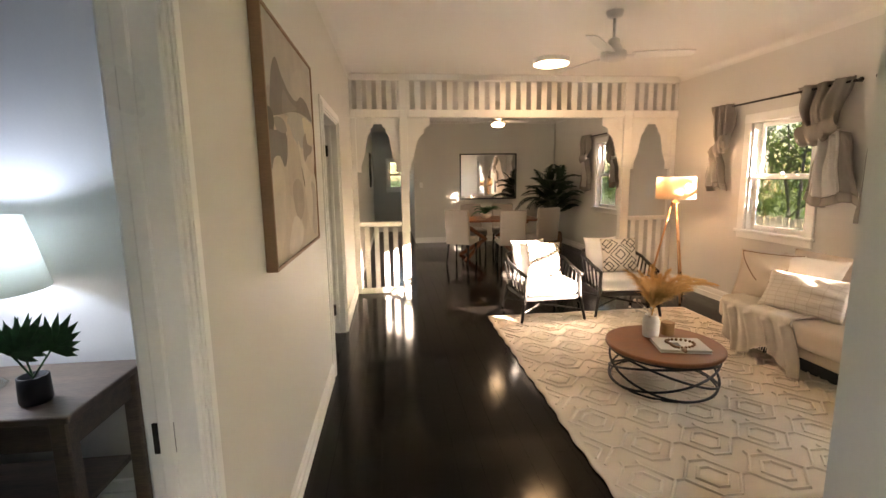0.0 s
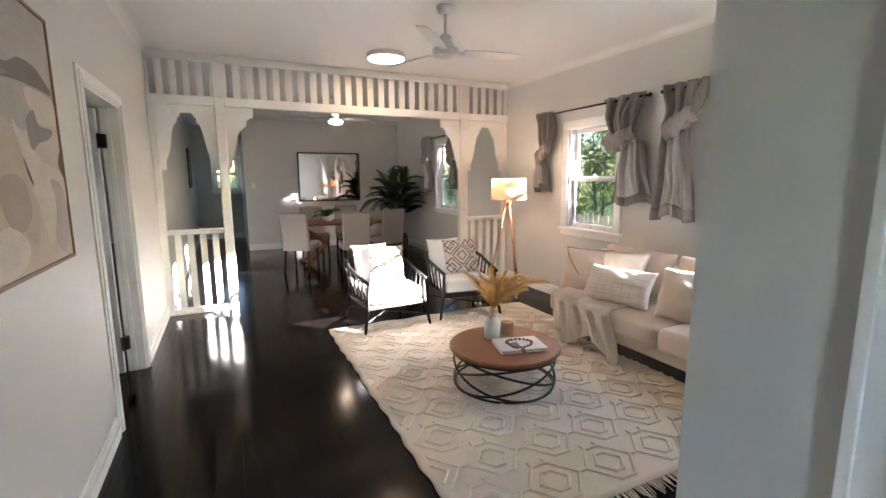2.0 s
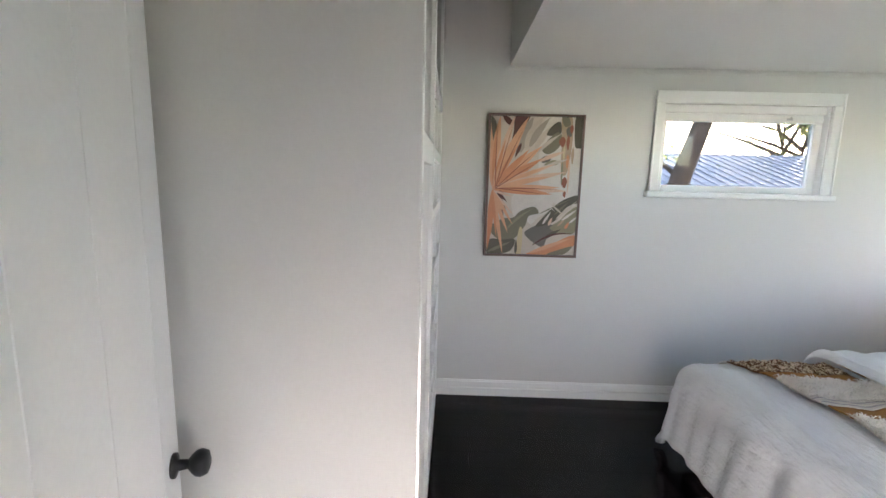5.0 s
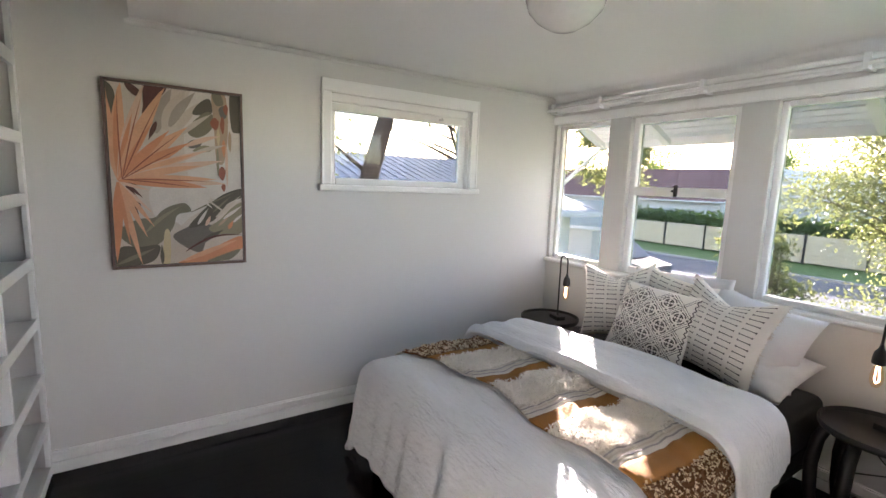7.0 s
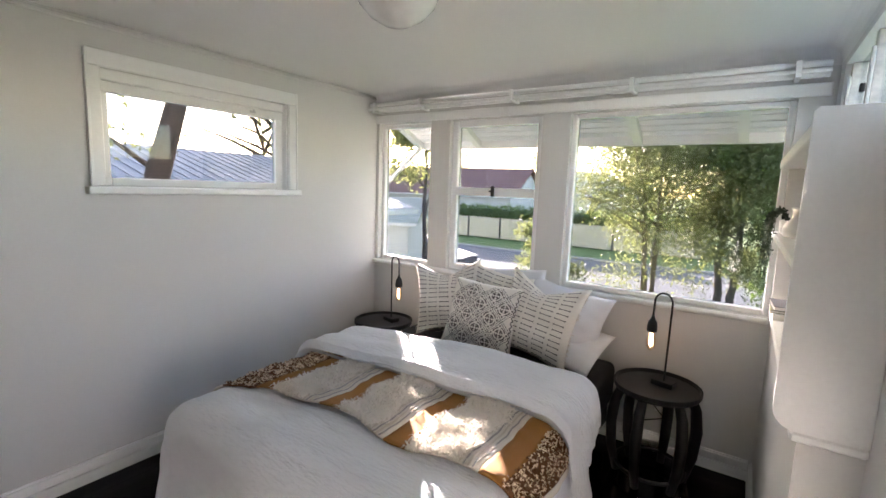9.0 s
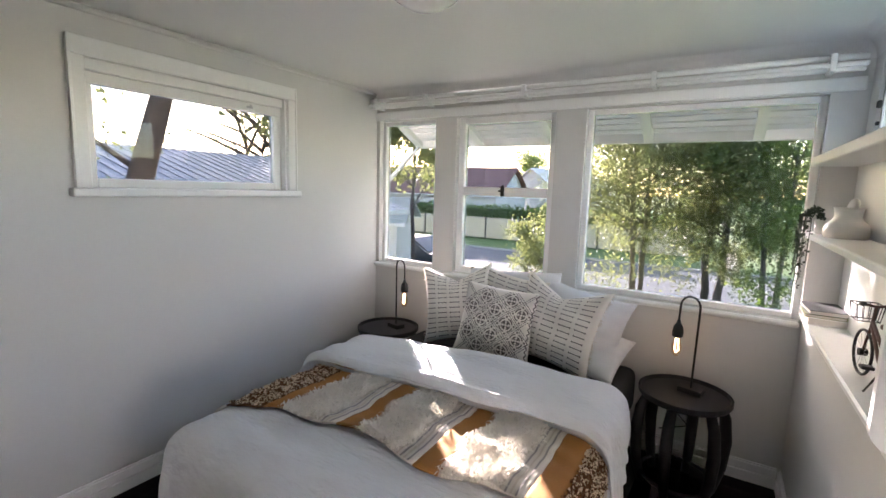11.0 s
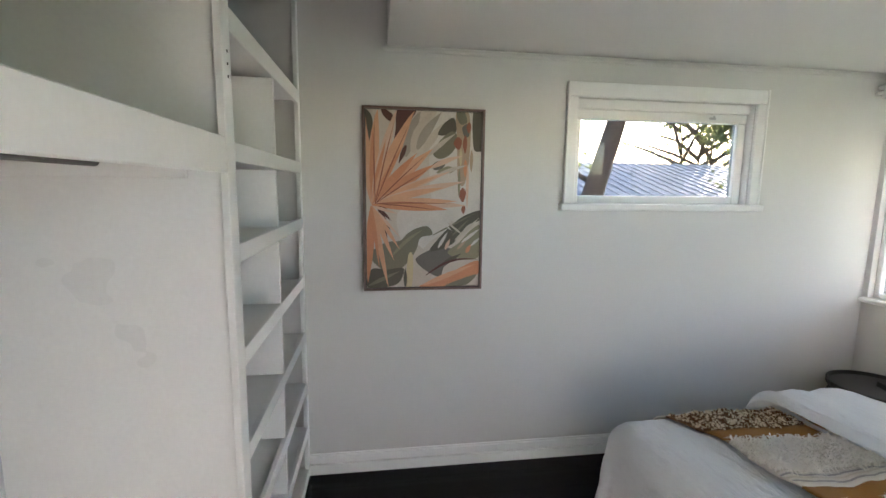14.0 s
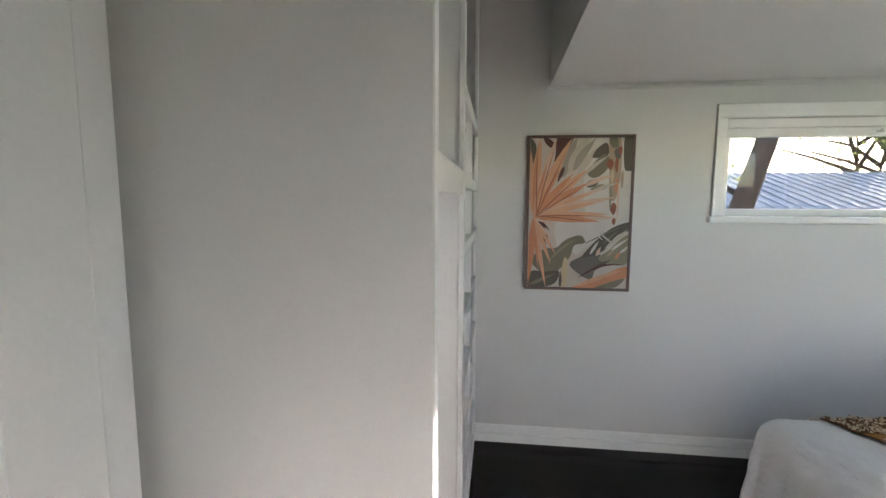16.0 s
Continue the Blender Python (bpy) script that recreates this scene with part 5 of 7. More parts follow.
def high_window():
    w = thing("window_5", pose(XE, 0, 0), "small high bedroom window in a wide white frame", "window")
    w["kind"] = "structure"
    lo, hi, z0, z1 = -1.375, -0.345, 1.44, 1.985
    for a, b in ((lo - 0.06, lo - 0.0005), (hi + 0.0005, hi + 0.06)):
        bx("architrave", (-0.022, a, z0, 0, b, z1), TRIM, w, 0.004)
    bx("architrave", (-0.024, lo - 0.06, z1 + 0.0005, 0, hi + 0.06, z1 + 0.075), TRIM, w, 0.004)
    for a, b in ((lo - 0.062, lo - 0.050), (hi + 0.050, hi + 0.062)):
        bx("back_band", (-0.030, a, z0, -0.0225, b, z1 + 0.075), TRIM, w, 0.002)
    bx("window_sill", (-0.045, lo - 0.08, 1.402, 0.03, hi + 0.08, z0 - 0.0005), TRIM, w, 0.008, segs=2)
    bx("jamb", (0.001, lo, z0, 0.119, lo + 0.008, z1), TRIM, w, 0)
    bx("jamb", (0.001, hi - 0.008, z0, 0.119, hi, z1), TRIM, w, 0)
    bx("head", (0.02, lo + 0.0085, 1.936, 0.10, hi - 0.0085, z1), TRIM, w, 0.004)
    bx("top_rail", (0.036, lo + 0.0085, 1.884, 0.085, hi - 0.0085, 1.9345), TRIM, w, 0.004)
    bx("stile", (0.040, lo + 0.0085, z0, 0.085, lo + 0.060, 1.8835), TRIM, w, 0.004)
    bx("stile", (0.040, hi - 0.043, z0, 0.085, hi - 0.0085, 1.8835), TRIM, w, 0.004)
    bx("bottom_rail", (0.038, lo + 0.0605, z0, 0.085, hi - 0.0435, 1.481), TRIM, w, 0.004)
    # Grey tint put in the glass to dim the bright view outside.
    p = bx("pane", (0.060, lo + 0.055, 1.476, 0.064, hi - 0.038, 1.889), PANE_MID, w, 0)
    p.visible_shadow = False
    c = bx("catch_plate", (0.030, -1.170, 1.902, 0.0358, -1.130, 1.914), CHROME, w, 0.002)
    bx("catch_lever", (0.020, -1.156, 1.903, 0.0298, -1.148, 1.922), CHROME, c, 0.002)


high_window()
FY = YF
fixed_window("window_6", "x", FY, 1, 1.88, 2.98, 0.89, 1.97, "wide fixed bedroom window in a white frame", frame_w=0.03)
fixed_window("window_7", "x", FY, 1, 3.16, 3.86, 0.89, 1.97, "bedroom window with an opening top sash and latch", rail=1.47, frame_w=0.045)
fixed_window("window_8", "x", FY, 1, 4.03, 4.54, 0.89, 1.97, "narrow fixed bedroom window in a white frame", frame_w=0.03)
ws = setting(bx("trim_window_sill", (1.88, FY - 0.10, 0.862, XE, FY + 0.035, 0.889), TRIM, None, 0.008), "continuous white window sill", "sill")
setting(bx("trim_window_head", (1.76, FY, 1.975, XE, FY + 0.018, 2.035), TRIM, None, 0.004), "white trim board above the windows", "trim")
tr = thing("curtain_track", pose(0, FY, 0), "empty white double curtain track above the windows", "curtain track")
part("tube", tube(bmn(), [(1.78, 0.085, 2.105), (XE - 0.01, 0.085, 2.105)], 0.014, 10), TRIM, tr, smooth=True)
bx("rail", (1.78, 0.045, 2.050, XE - 0.01, 0.072, 2.072), TRIM, tr, 0.004)
bx("rail", (1.78, 0.100, 2.060, XE - 0.01, 0.118, 2.078), TRIM, tr, 0.004)
for x in (1.90, 2.62, 3.34, 4.06, 4.50):
    bx("track_bracket", (x - 0.012, 0.001, 2.045, x + 0.012, 0.12, 2.118), TRIM, tr, 0.003)

# high windows above the shelves, with metal frames and stays
hw = thing("window_9", pose(1.69, 0, 0), "row of high casement windows with worn metal stays", "window")
hw["kind"] = "structure"
ALU = mat("worn_aluminium", (0.42, 0.41, 0.38), 0.45, metal=0.6, s1=12, s2=60, var=0.25)
for y in (-2.085, -1.62, -1.12, -0.62, -0.065):
    bx("mullion", (-0.02, y - 0.016, 1.702, 0.03, y + 0.016, 2.078), ALU, hw, 0.003)
for y0, y1 in ((-2.069, -1.636), (-1.604, -1.136), (-1.104, -0.636), (-0.604, -0.081)):
    p = bx("pane", (-0.002, y0 - 0.003, 1.705, 0.003, y1 + 0.003, 2.075), PANE_CLEAR, hw, 0)
    p.visible_shadow = False
    st = bx("stay", (0.031, y0 + 0.0, 1.78, 0.043, y0 + 0.014, 2.02), ALU, hw, 0.002)
    bx("stay_catch", (0.044, y0 - 0.004, 1.87, 0.06, y0 + 0.018, 1.90), BRONZE, st, 0.003)
    bx("stay_catch", (0.044, y0 - 0.002, 1.80, 0.056, y0 + 0.014, 1.815), BRONZE, st, 0.002)

# ---- bedroom: wall ledge and shelves ----
setting(bx("wall_ledge", (1.74, FY, 0.0, 1.868, -0.80, 0.909), WALL, None, 0), "boxed-out white wall under the built-in shelves", "wall")
sh = thing("built_in_shelf", pose(0, 0, 0), "white built-in wall shelves with a rounded end panel", "shelf")
bx("ledge_board", (1.741, FY + 0.001, 0.910, 1.886, -0.776, 0.935), TRIM, sh, 0.006)
bx("shelf_board", (1.741, FY + 0.001, 1.312, 1.918, -0.801, 1.336), TRIM, sh, 0.004)
bx("shelf_board", (1.741, FY + 0.001, 1.640, 1.918, -0.801, 1.68), TRIM, sh, 0.004)
bm = bmn()
cor = [(1.741, 0.936), (1.741, 1.70), (1.915, 1.70), (1.925, 1.69)] + [(1.925 - 0.05 + 0.05 * math.cos(a), 0.986 - 0.05 * math.sin(a)) for a in [i * math.pi / 16 for i in range(9)]]
slab(bm, cor, "y", -0.80, -0.777)
part("end_panel", bm, TRIM, sh)
bx("back_panel", (1.7405, FY + 0.001, 0.936, 1.746, -0.801, 1.639), TRIM, sh, 0)


def book(m, w, d, h, cover, label):
    b = thing("book", m, label, "book", "books on the ledge")
    bx("cover", (-w / 2, -d / 2, 0, w / 2, d / 2, 0.003), cover, b, 0.0008)
    bx("pages", (-w / 2 + 0.004, -d / 2 + 0.004, 0.0031, w / 2 - 0.004, d / 2 - 0.001, h - 0.0031), PAPER, b, 0.0005)
    bx("cover", (-w / 2, -d / 2, h - 0.003, w / 2, d / 2, h), cover, b, 0.0008)
    bx("spine", (-w / 2 - 0.002, -d / 2, 0.0005, -w / 2 - 0.0002, d / 2, h - 0.0005), cover, b, 0.0005)


book(pose(1.815, -2.10, 0.936, 0, 0, 2), 0.145, 0.215, 0.032, COVER, "thick pale book lying on the ledge")
book(pose(1.817, -2.105, 0.968, 0, 0, -2), 0.145, 0.215, 0.014, COVERO, "thin olive book on a stack")
book(pose(1.816, -2.10, 0.982, 0, 0, 3), 0.14, 0.21, 0.020, COVERG, "dark grey book on top of a stack")


def bicycle(m):
    b = thing("bicycle_ornament", m, "small dark metal bicycle ornament with a wire basket", "ornament")
    # along +y, front at -y
    for y in (-0.14, 0.14):
        w = part("wheel", tube(bmn(), [(0, y + 0.082 * math.cos(a), 0.088 + 0.082 * math.sin(a)) for a in [k * math.tau / 32 for k in range(32)]], 0.005, 7, closed=True), BLACK, b, smooth=True)
        for k in range(12):
            a = k * math.tau / 12
            part("spoke", tube(bmn(), [(0, y, 0.088), (0, y + 0.08 * math.cos(a), 0.088 + 0.08 * math.sin(a))], 0.0009, 4), CHROME, w)
        part("hub", tube(bmn(), [(-0.012, y, 0.088), (0.012, y, 0.088)], 0.014, 10), BLACK, w)
    for nm, pts, r in (("fork", [(0, -0.14, 0.088), (0, -0.10, 0.20), (0, -0.085, 0.27)], 0.005), ("frame_tube", [(0, -0.10, 0.20), (0, 0.02, 0.075), (0, 0.14, 0.088)], 0.006),
                       ("frame_tube", [(0, -0.095, 0.215), (0, 0.0, 0.15), (0, 0.05, 0.14)], 0.006), ("seat_post", [(0, 0.02, 0.075), (0, 0.06, 0.215)], 0.005),
                       ("seat_stay", [(0, 0.05, 0.18), (0, 0.14, 0.088)], 0.004), ("handlebar", [(-0.055, -0.05, 0.285), (-0.04, -0.075, 0.28), (0, -0.088, 0.27), (0.04, -0.075, 0.28), (0.055, -0.05, 0.285)], 0.005)):
        part(nm, tube(bmn(), pts, r, 8), RUST, b, smooth=True)
    for s in (-1, 1):
        part("grip", tube(bmn(), [(s * 0.055, -0.05, 0.285), (s * 0.058, -0.015, 0.29)], 0.008, 8), BLACK, b, smooth=True)
        part("pedal", box(bmn(), s * 0.035 - 0.018, 0.0, 0.05 + s * 0.02, s * 0.035 + 0.018, 0.03, 0.062 + s * 0.02, 0.002), BLACK, b)
    part("saddle", box(bmn(), -0.022, 0.02, 0.215, 0.022, 0.10, 0.235, 0.009, 3), RUST, b, smooth=True)
    part("kickstand", tube(bmn(), [(0, 0.03, 0.075), (0.05, 0.06, 0.003)], 0.003, 6), BLACK, b)
    bk = part("basket", tube(bmn(), [(-0.04, -0.20, 0.265), (0.04, -0.20, 0.265), (0.04, -0.125, 0.265), (-0.04, -0.125, 0.265)], 0.0025, 6, closed=True), BLACK, b, "wire basket")
    part("wire", tube(bmn(), [(-0.032, -0.19, 0.205), (0.032, -0.19, 0.205), (0.032, -0.13, 0.205), (-0.032, -0.13, 0.205)], 0.002, 5, closed=True), BLACK, bk)
    for k in range(5):
        x = -0.04 + 0.02 * k
        for y, y2 in ((-0.20, -0.19), (-0.125, -0.13)):
            part("wire", tube(bmn(), [(x, y, 0.265), (x * 0.8, y2, 0.205)], 0.0014, 4), BLACK, bk)
    for k in range(4):
        for s in (-1, 1):
            y = -0.19 + 0.02 * k
            part("wire", tube(bmn(), [(s * 0.04, y, 0.265), (s * 0.032, y, 0.205)], 0.0014, 4), BLACK, bk)


bicycle(pose(1.815, -1.24, 0.936, 0, 0, 6) @ Matrix.Scale(0.86, 4))
vs_ = thing("vase", pose(1.825, -1.84, 1.337), "white glazed squat vase on the shelf", "vase")
part("body", lathe(bmn(), [(0.066, 0), (0.072, 0.006), (0.073, 0.035), (0.066, 0.055), (0.050, 0.070), (0.043, 0.085), (0.045, 0.110), (0.050, 0.122), (0.044, 0.121), (0.036, 0.08), (0.01, 0.02)], 28), CERAMIC, vs_, smooth=True)
od = thing("round_ornament", pose(1.785, -2.03, 1.337), "pale round disc ornament on the shelf", "ornament")
part("disc", lathe(bmn(), [(0.01, -0.012), (0.06, -0.011), (0.066, 0), (0.06, 0.011), (0.01, 0.012)], 28), CERAMIC, od, smooth=True).matrix_local = pose(0, 0, 0.095, 0, 80)
bx("foot", (-0.02, -0.03, 0, 0.02, 0.03, 0.032), CERAMIC, od, 0.004)
tp = thing("trailing_plant", pose(1.865, -2.04, 1.337), "small trailing plant that hangs over the shelf edge", "plant")
part("pot", lathe(bmn(), [(0.028, 0), (0.034, 0.01), (0.036, 0.06), (0.03, 0.06), (0.01, 0.03)], 20), CERAMIC, tp, smooth=True)
rng = random.Random(12)
for k in range(12):
    a = rng.uniform(-1.1, 1.5)
    ln = rng.uniform(0.10, 0.33)
    out = 0.055 + 0.03 * rng.random()
    pts = [Vector((0, 0, 0.055)), Vector((out * 0.6 * math.cos(a), 0.05 * math.sin(a), 0.115)), Vector((out * math.cos(a) + 0.012, 0.075 * math.sin(a), 0.07)),
           Vector((out * math.cos(a) + 0.014, 0.08 * math.sin(a), 0.07 - ln * 0.5)), Vector((out * math.cos(a) + 0.016, 0.08 * math.sin(a) + 0.01, 0.07 - ln))]
    bm = bmn()
    tube(bm, pts, 0.0015, 4)
    for i in range(34):
        s = rng.uniform(0.2, 4)
        j = min(3, int(s))
        c = pts[j].lerp(pts[j + 1], s - j)
        d = Vector((rng.gauss(0, 1), rng.gauss(0, 1), rng.gauss(-0.3, 0.6))).normalized()
        q = d.orthogonal().normalized() * 0.006
        L = rng.uniform(0.012, 0.02)
        bm.faces.new([bm.verts.new(p) for p in (c, c + d * L * 0.5 + q, c + d * L, c + d * L * 0.5 - q)])
    part("strand", bm, TRAIL, tp)
pf = thing("photo_frame", pose(1.80, -1.10, 1.337, 0, -12, 0), "dark wood photo frame leaning on the shelf", "picture frame")
for dims in ((0.0, -0.11, 0, 0.016, -0.088, 0.27), (0.0, 0.088, 0, 0.016, 0.11, 0.27), (0.0, -0.0875, 0, 0.016, 0.0875, 0.022), (0.0, -0.0875, 0.248, 0.016, 0.0875, 0.27)):
    bx("frame", dims, FRAMEW, pf, 0.002)
bx("print", (0.001, -0.0875, 0.0225, 0.008, 0.0875, 0.2475), mat("grey_print", (0.45, 0.45, 0.45), 0.5, s1=14, s2=50, col2=(0.12, 0.12, 0.13)), pf, 0)
sb = thing("storage_box", pose(1.82, -0.94, 1.337), "small pinkish timber box on the shelf", "box")
bx("body", (-0.05, -0.06, 0, 0.05, 0.06, 0.045), OAK, sb, 0.003)
bx("lid", (-0.052, -0.062, 0.0455, 0.052, 0.062, 0.055), OAK, sb, 0.002)

# ---- bedroom: wardrobe ----
wd = thing("open_wardrobe", pose(0, 0, 0), "white built-in open wardrobe with hanging bay and cube shelves", "wardrobe")
WX, WY0, WY1 = 2.553, 1.045, 1.649
bx("side_panel", (WX, 1.029, 0.0, WX + 0.02, WY1, 2.749), WALL, wd, 0.001)
bx("back_panel", (WX + 0.021, WY1 - 0.012, 0.0, 3.20, WY1, 2.749), DOORW, wd, 0)
bx("back_panel", (3.206, WY1 - 0.012, 0.0, XE, WY1, 2.749), DOORW, wd, 0)
bx("divider_panel", (3.485, WY0 + 0.02, 0.0, 3.505, WY1 - 0.017, 2.749), TRIM, wd, 0.001)
bx("front_post", (WX + 0.0205, 1.030, 0.0, WX + 0.075, WY0 + 0.016, 2.749), TRIM, wd, 0.002)
bx("front_post", (3.465, WY0, 0.0, 3.53, WY0 + 0.02, 2.749), TRIM, wd, 0.002)
bx("front_post", (4.525, WY0, 0.0, XE - 0.001, WY0 + 0.02, 2.749), TRIM, wd, 0.002)
bx("hanging_shelf", (WX + 0.021, WY0 + 0.025, 1.61, 3.484, WY1 - 0.013, 1.63), TRIM, wd, 0.001)
bx("fascia", (WX + 0.0755, WY0 + 0.002, 1.545, 3.464, WY0 + 0.022, 1.632), TRIM, wd, 0.003)
bx("back_cleat", (WX + 0.021, WY1 - 0.030, 1.520, 3.484, WY1 - 0.0125, 1.609), TRIM, wd, 0.002)
bx("cleat", (3.47, WY0 + 0.1, 1.53, 3.4845, WY1 - 0.02, 1.609), TRIM, wd, 0.002)
part("hanging_rail", tube(bmn(), [(WX + 0.021, 1.346, 1.568), (3.469, 1.346, 1.568)], 0.013, 14), mat("grey_rail", (0.10, 0.10, 0.095), 0.4, metal=0.5), wd, "dark grey hanging rail", smooth=True)
LEV = (0.03, 0.26, 0.50, 0.765, 1.045, 1.335, 1.60, 1.925)
for z in LEV:
    h = 0.05 if z < 1.9 else 0.06
    bx("front_rail", (3.531, WY0, z - h / 2, 4.524, WY0 + 0.018, z + h / 2), TRIM, wd, 0.002)
    bx("cube_shelf", (3.506, WY0 + 0.0185, z - 0.01, XE - 0.001, WY1 - 0.013, z + 0.008), TRIM, wd, 0.001)
for a, b in zip(LEV, LEV[1:]):
    bx("upright", (4.015, WY0 + 0.004, a + 0.026, 4.035, WY1 - 0.013, b - 0.031), TRIM, wd, 0.001)
for z in (1.78, 1.81, 1.84):
    part("peg_hole", lathe(bmn(), [(0.004, 0), (0.004, 0.001)], 8), BLACK, wd).matrix_local = pose(3.5, WY0 - 0.0005, z, 90)

# ---- bedroom: bed ----
BX0, BX1, BY0, BY1 = 2.58, 3.97, -2.20, -0.33
BT = 0.50
bed = thing("bed", pose(0, 0, 0), "double bed made up with a black fitted sheet", "bed")
part("base", box(bmn(), BX0 + 0.03, BY0, 0.10, BX1 - 0.03, BY1 - 0.03, 0.245, 0.02, 2), BLACKC, bed, "black fabric bed base")
part("mattress", box(bmn(), BX0, BY0, 0.25, BX1, BY1, BT, 0.05, 4), BLACKC, bed, "mattress in a black fitted sheet", smooth=True)
for x in (BX0 + 0.15, BX1 - 0.15):
    for y in (BY0 + 0.15, BY1 - 0.15):
        part("foot", tube(bmn(), [(x, y, 0), (x, y, 0.10)], [0.022, 0.03], 12), BLACKWOOD, bed)


def over(px, py, top, foot=True, r=0.10, flare=0.16):
    """Where a sheet that is laid on the bed comes to lie."""
    x0, x1, y1 = BX0 + 0.06, BX1 - 0.06, BY1 - 0.07
    cx, cy = min(max(px, x0), x1), min(py, y1) if foot else py
    dx, dy = px - cx, py - cy
    d = math.hypot(dx, dy)
    w = 0.006 * noise.noise((px * 3.1, py * 4.2, 1.0)) + 0.009 * noise.noise((px * 6, py * 19, 4.0)) + 0.004 * noise.noise((px * 14, py * 34, 7.0))
    if d < 1e-6:
        return Vector((px, py, top + w + 0.02 * math.sin(math.pi * (px - x0) / (x1 - x0))))
    ux, uy = dx / d, dy / d
    a = d / r
    if a < math.pi / 2:
        out, z = r * math.sin(a), r * (1 - math.cos(a))
    else:
        e = d - r * math.pi / 2
        out, z = r + e * flare, r + e
    ang = math.atan2(uy, ux)
    k = min(1, d / 0.30)
    fold = k * (abs(uy) * (0.016 * math.sin(px * 15 + 2 * math.sin(px * 6)) + 0.006 * math.sin(px * 43)) + abs(ux) * (0.014 * math.sin(py * 12 + 2 * math.sin(py * 5)) + 0.005 * math.sin(py * 37)))
    fold += 0.008 * k * noise.noise((px * 9, py * 9, d * 5))
    return Vector((cx + ux * (out + fold), cy + uy * (out + fold), max(0.035, top + w - z)))


dv = thing("duvet", pose(0, 0, 0), "rumpled white cotton duvet over the foot of the bed", "duvet")
part("cover", sheet(bmn(), 110, 90, lambda u, v: over(BX0 - 0.42 + u * (BX1 - BX0 + 0.76), -1.40 + v * (1.40 + BY1 + 0.42), BT + 0.035)), DUVET, dv, smooth=True, thick=0.02)


def fold_band(u, v):
    px = BX0 - 0.24 + u * (BX1 - BX0 + 0.36)
    a = v * math.tau
    y = -1.36 + 0.14 * u + (0.21 + 0.03 * (1 - u)) * math.cos(a) * (1 + 0.02 * math.sin(u * 20))
    h = 0.038 * math.sin(a)
    if abs(math.cos(a)) < 0.94:
        h = 0.040 * (1 if math.sin(a) > 0 else -1)
    p = over(px, y, BT + 0.095 + h, foot=False, r=0.13)
    p.z += 0.010 * noise.noise((px * 2.5, v * 4, 9.0)) + 0.006 * math.sin(v * 40 + 6 * noise.noise((px * 2, 0, 0)))
    return p


part("folded_edge", sheet(bmn(), 90, 44, fold_band), DUVET, dv, "duvet folded back on itself", smooth=True)


def bed_throw():
    t = thing("bed_throw", pose(0, 0, 0), "woven throw with mustard stripes, speckled ends and white tufts", "blanket")
    Y0, Y1 = -1.16, -0.56

    def at(x, v, off=0.0):
        slant = 0.03 * math.sin(x * 5) + 0.02 * math.sin(x * 13)
        p = over(x, Y0 + v * (Y1 - 0.13 * (4.0 - x) / 1.4 + slant * v - Y0), BT + 0.062 + off, foot=False, r=0.11)
        p.z += 0.006 * math.sin(v * 9 + x * 7)
        return p
    rng = random.Random(3)
    kinds = [("cream", 0.075), ("speck", 0.155), ("must", 0.095), ("tuft", 0.275), ("must", 0.095), ("tuft", 0.275), ("must", 0.095), ("tuft", 0.275), ("must", 0.095), ("speck", 0.155), ("cream", 0.03)]
    x = 4.01
    mats = {"cream": CREAM, "speck": SPECKD, "must": MUSTARD, "tuft": CREAM}
    for kind, w in kinds:
        x1 = x - w
        nm = {"cream": "end_band", "speck": "speckled_band", "must": "mustard_stripe", "tuft": "cream_band"}[kind]
        bnd = part(nm, sheet(bmn(), max(4, int(w * 70)), 24, lambda u, v, a=x, b=x1: at(a + (b - a) * u, v)), mats[kind], t, smooth=True, thick=0.008)
        bm, dark = bmn(), bmn()
        if kind in ("tuft", "speck"):
            lo, hi = (x1 + 0.085, x - 0.012) if kind == "tuft" else (x1, x)
            for i in range(4200 if kind == "tuft" else 1500):
                px, v = rng.uniform(lo, hi), rng.uniform(0.03, 0.99)
                if kind == "tuft":
                    px += 0.012 * math.sin(v * 14)
                c = at(px, v, 0.004)
                a = rng.uniform(0, 6.28)
                L = rng.uniform(0.022, 0.052) if kind == "tuft" else rng.uniform(0.010, 0.018)
                hgt = rng.uniform(0.008, 0.026) if kind == "tuft" else 0.009
                d = Vector((math.cos(a), math.sin(a), 0))
                q = Vector((-d.y, d.x, 0)) * (0.0026 if kind == "tuft" else 0.0045)
                m = c + d * L * 0.5 + Vector((0, 0, hgt))
                e = c + d * L + Vector((0, 0, hgt * 0.3))
                to = dark if kind == "speck" and rng.random() < 0.5 else bm
                vs = [to.verts.new(p) for p in (c - q, c + q, m + q, m - q, e)]
                to.faces.new(vs[:4])
                to.faces.new((vs[3], vs[2], vs[4]))
            part("tufted_yarn" if kind == "tuft" else "looped_yarn", bm, TUFT if kind == "tuft" else SPECKL, bnd, kind="stuff")
            if kind == "speck":
                part("looped_yarn", dark, SPECKD, bnd, kind="stuff")
        if kind == "tuft":
            for k in range(4):
                px = x1 + 0.022 + 0.018 * k
                bm2 = bmn()
                sheet(bm2, 1, 24, lambda u, v, a=px: at(a + 0.006 * u, v, 0.006))
                part("woven_line", bm2, KNIT if k % 2 else GREYC, bnd, thick=0.002)
        x = x1


bed_throw()


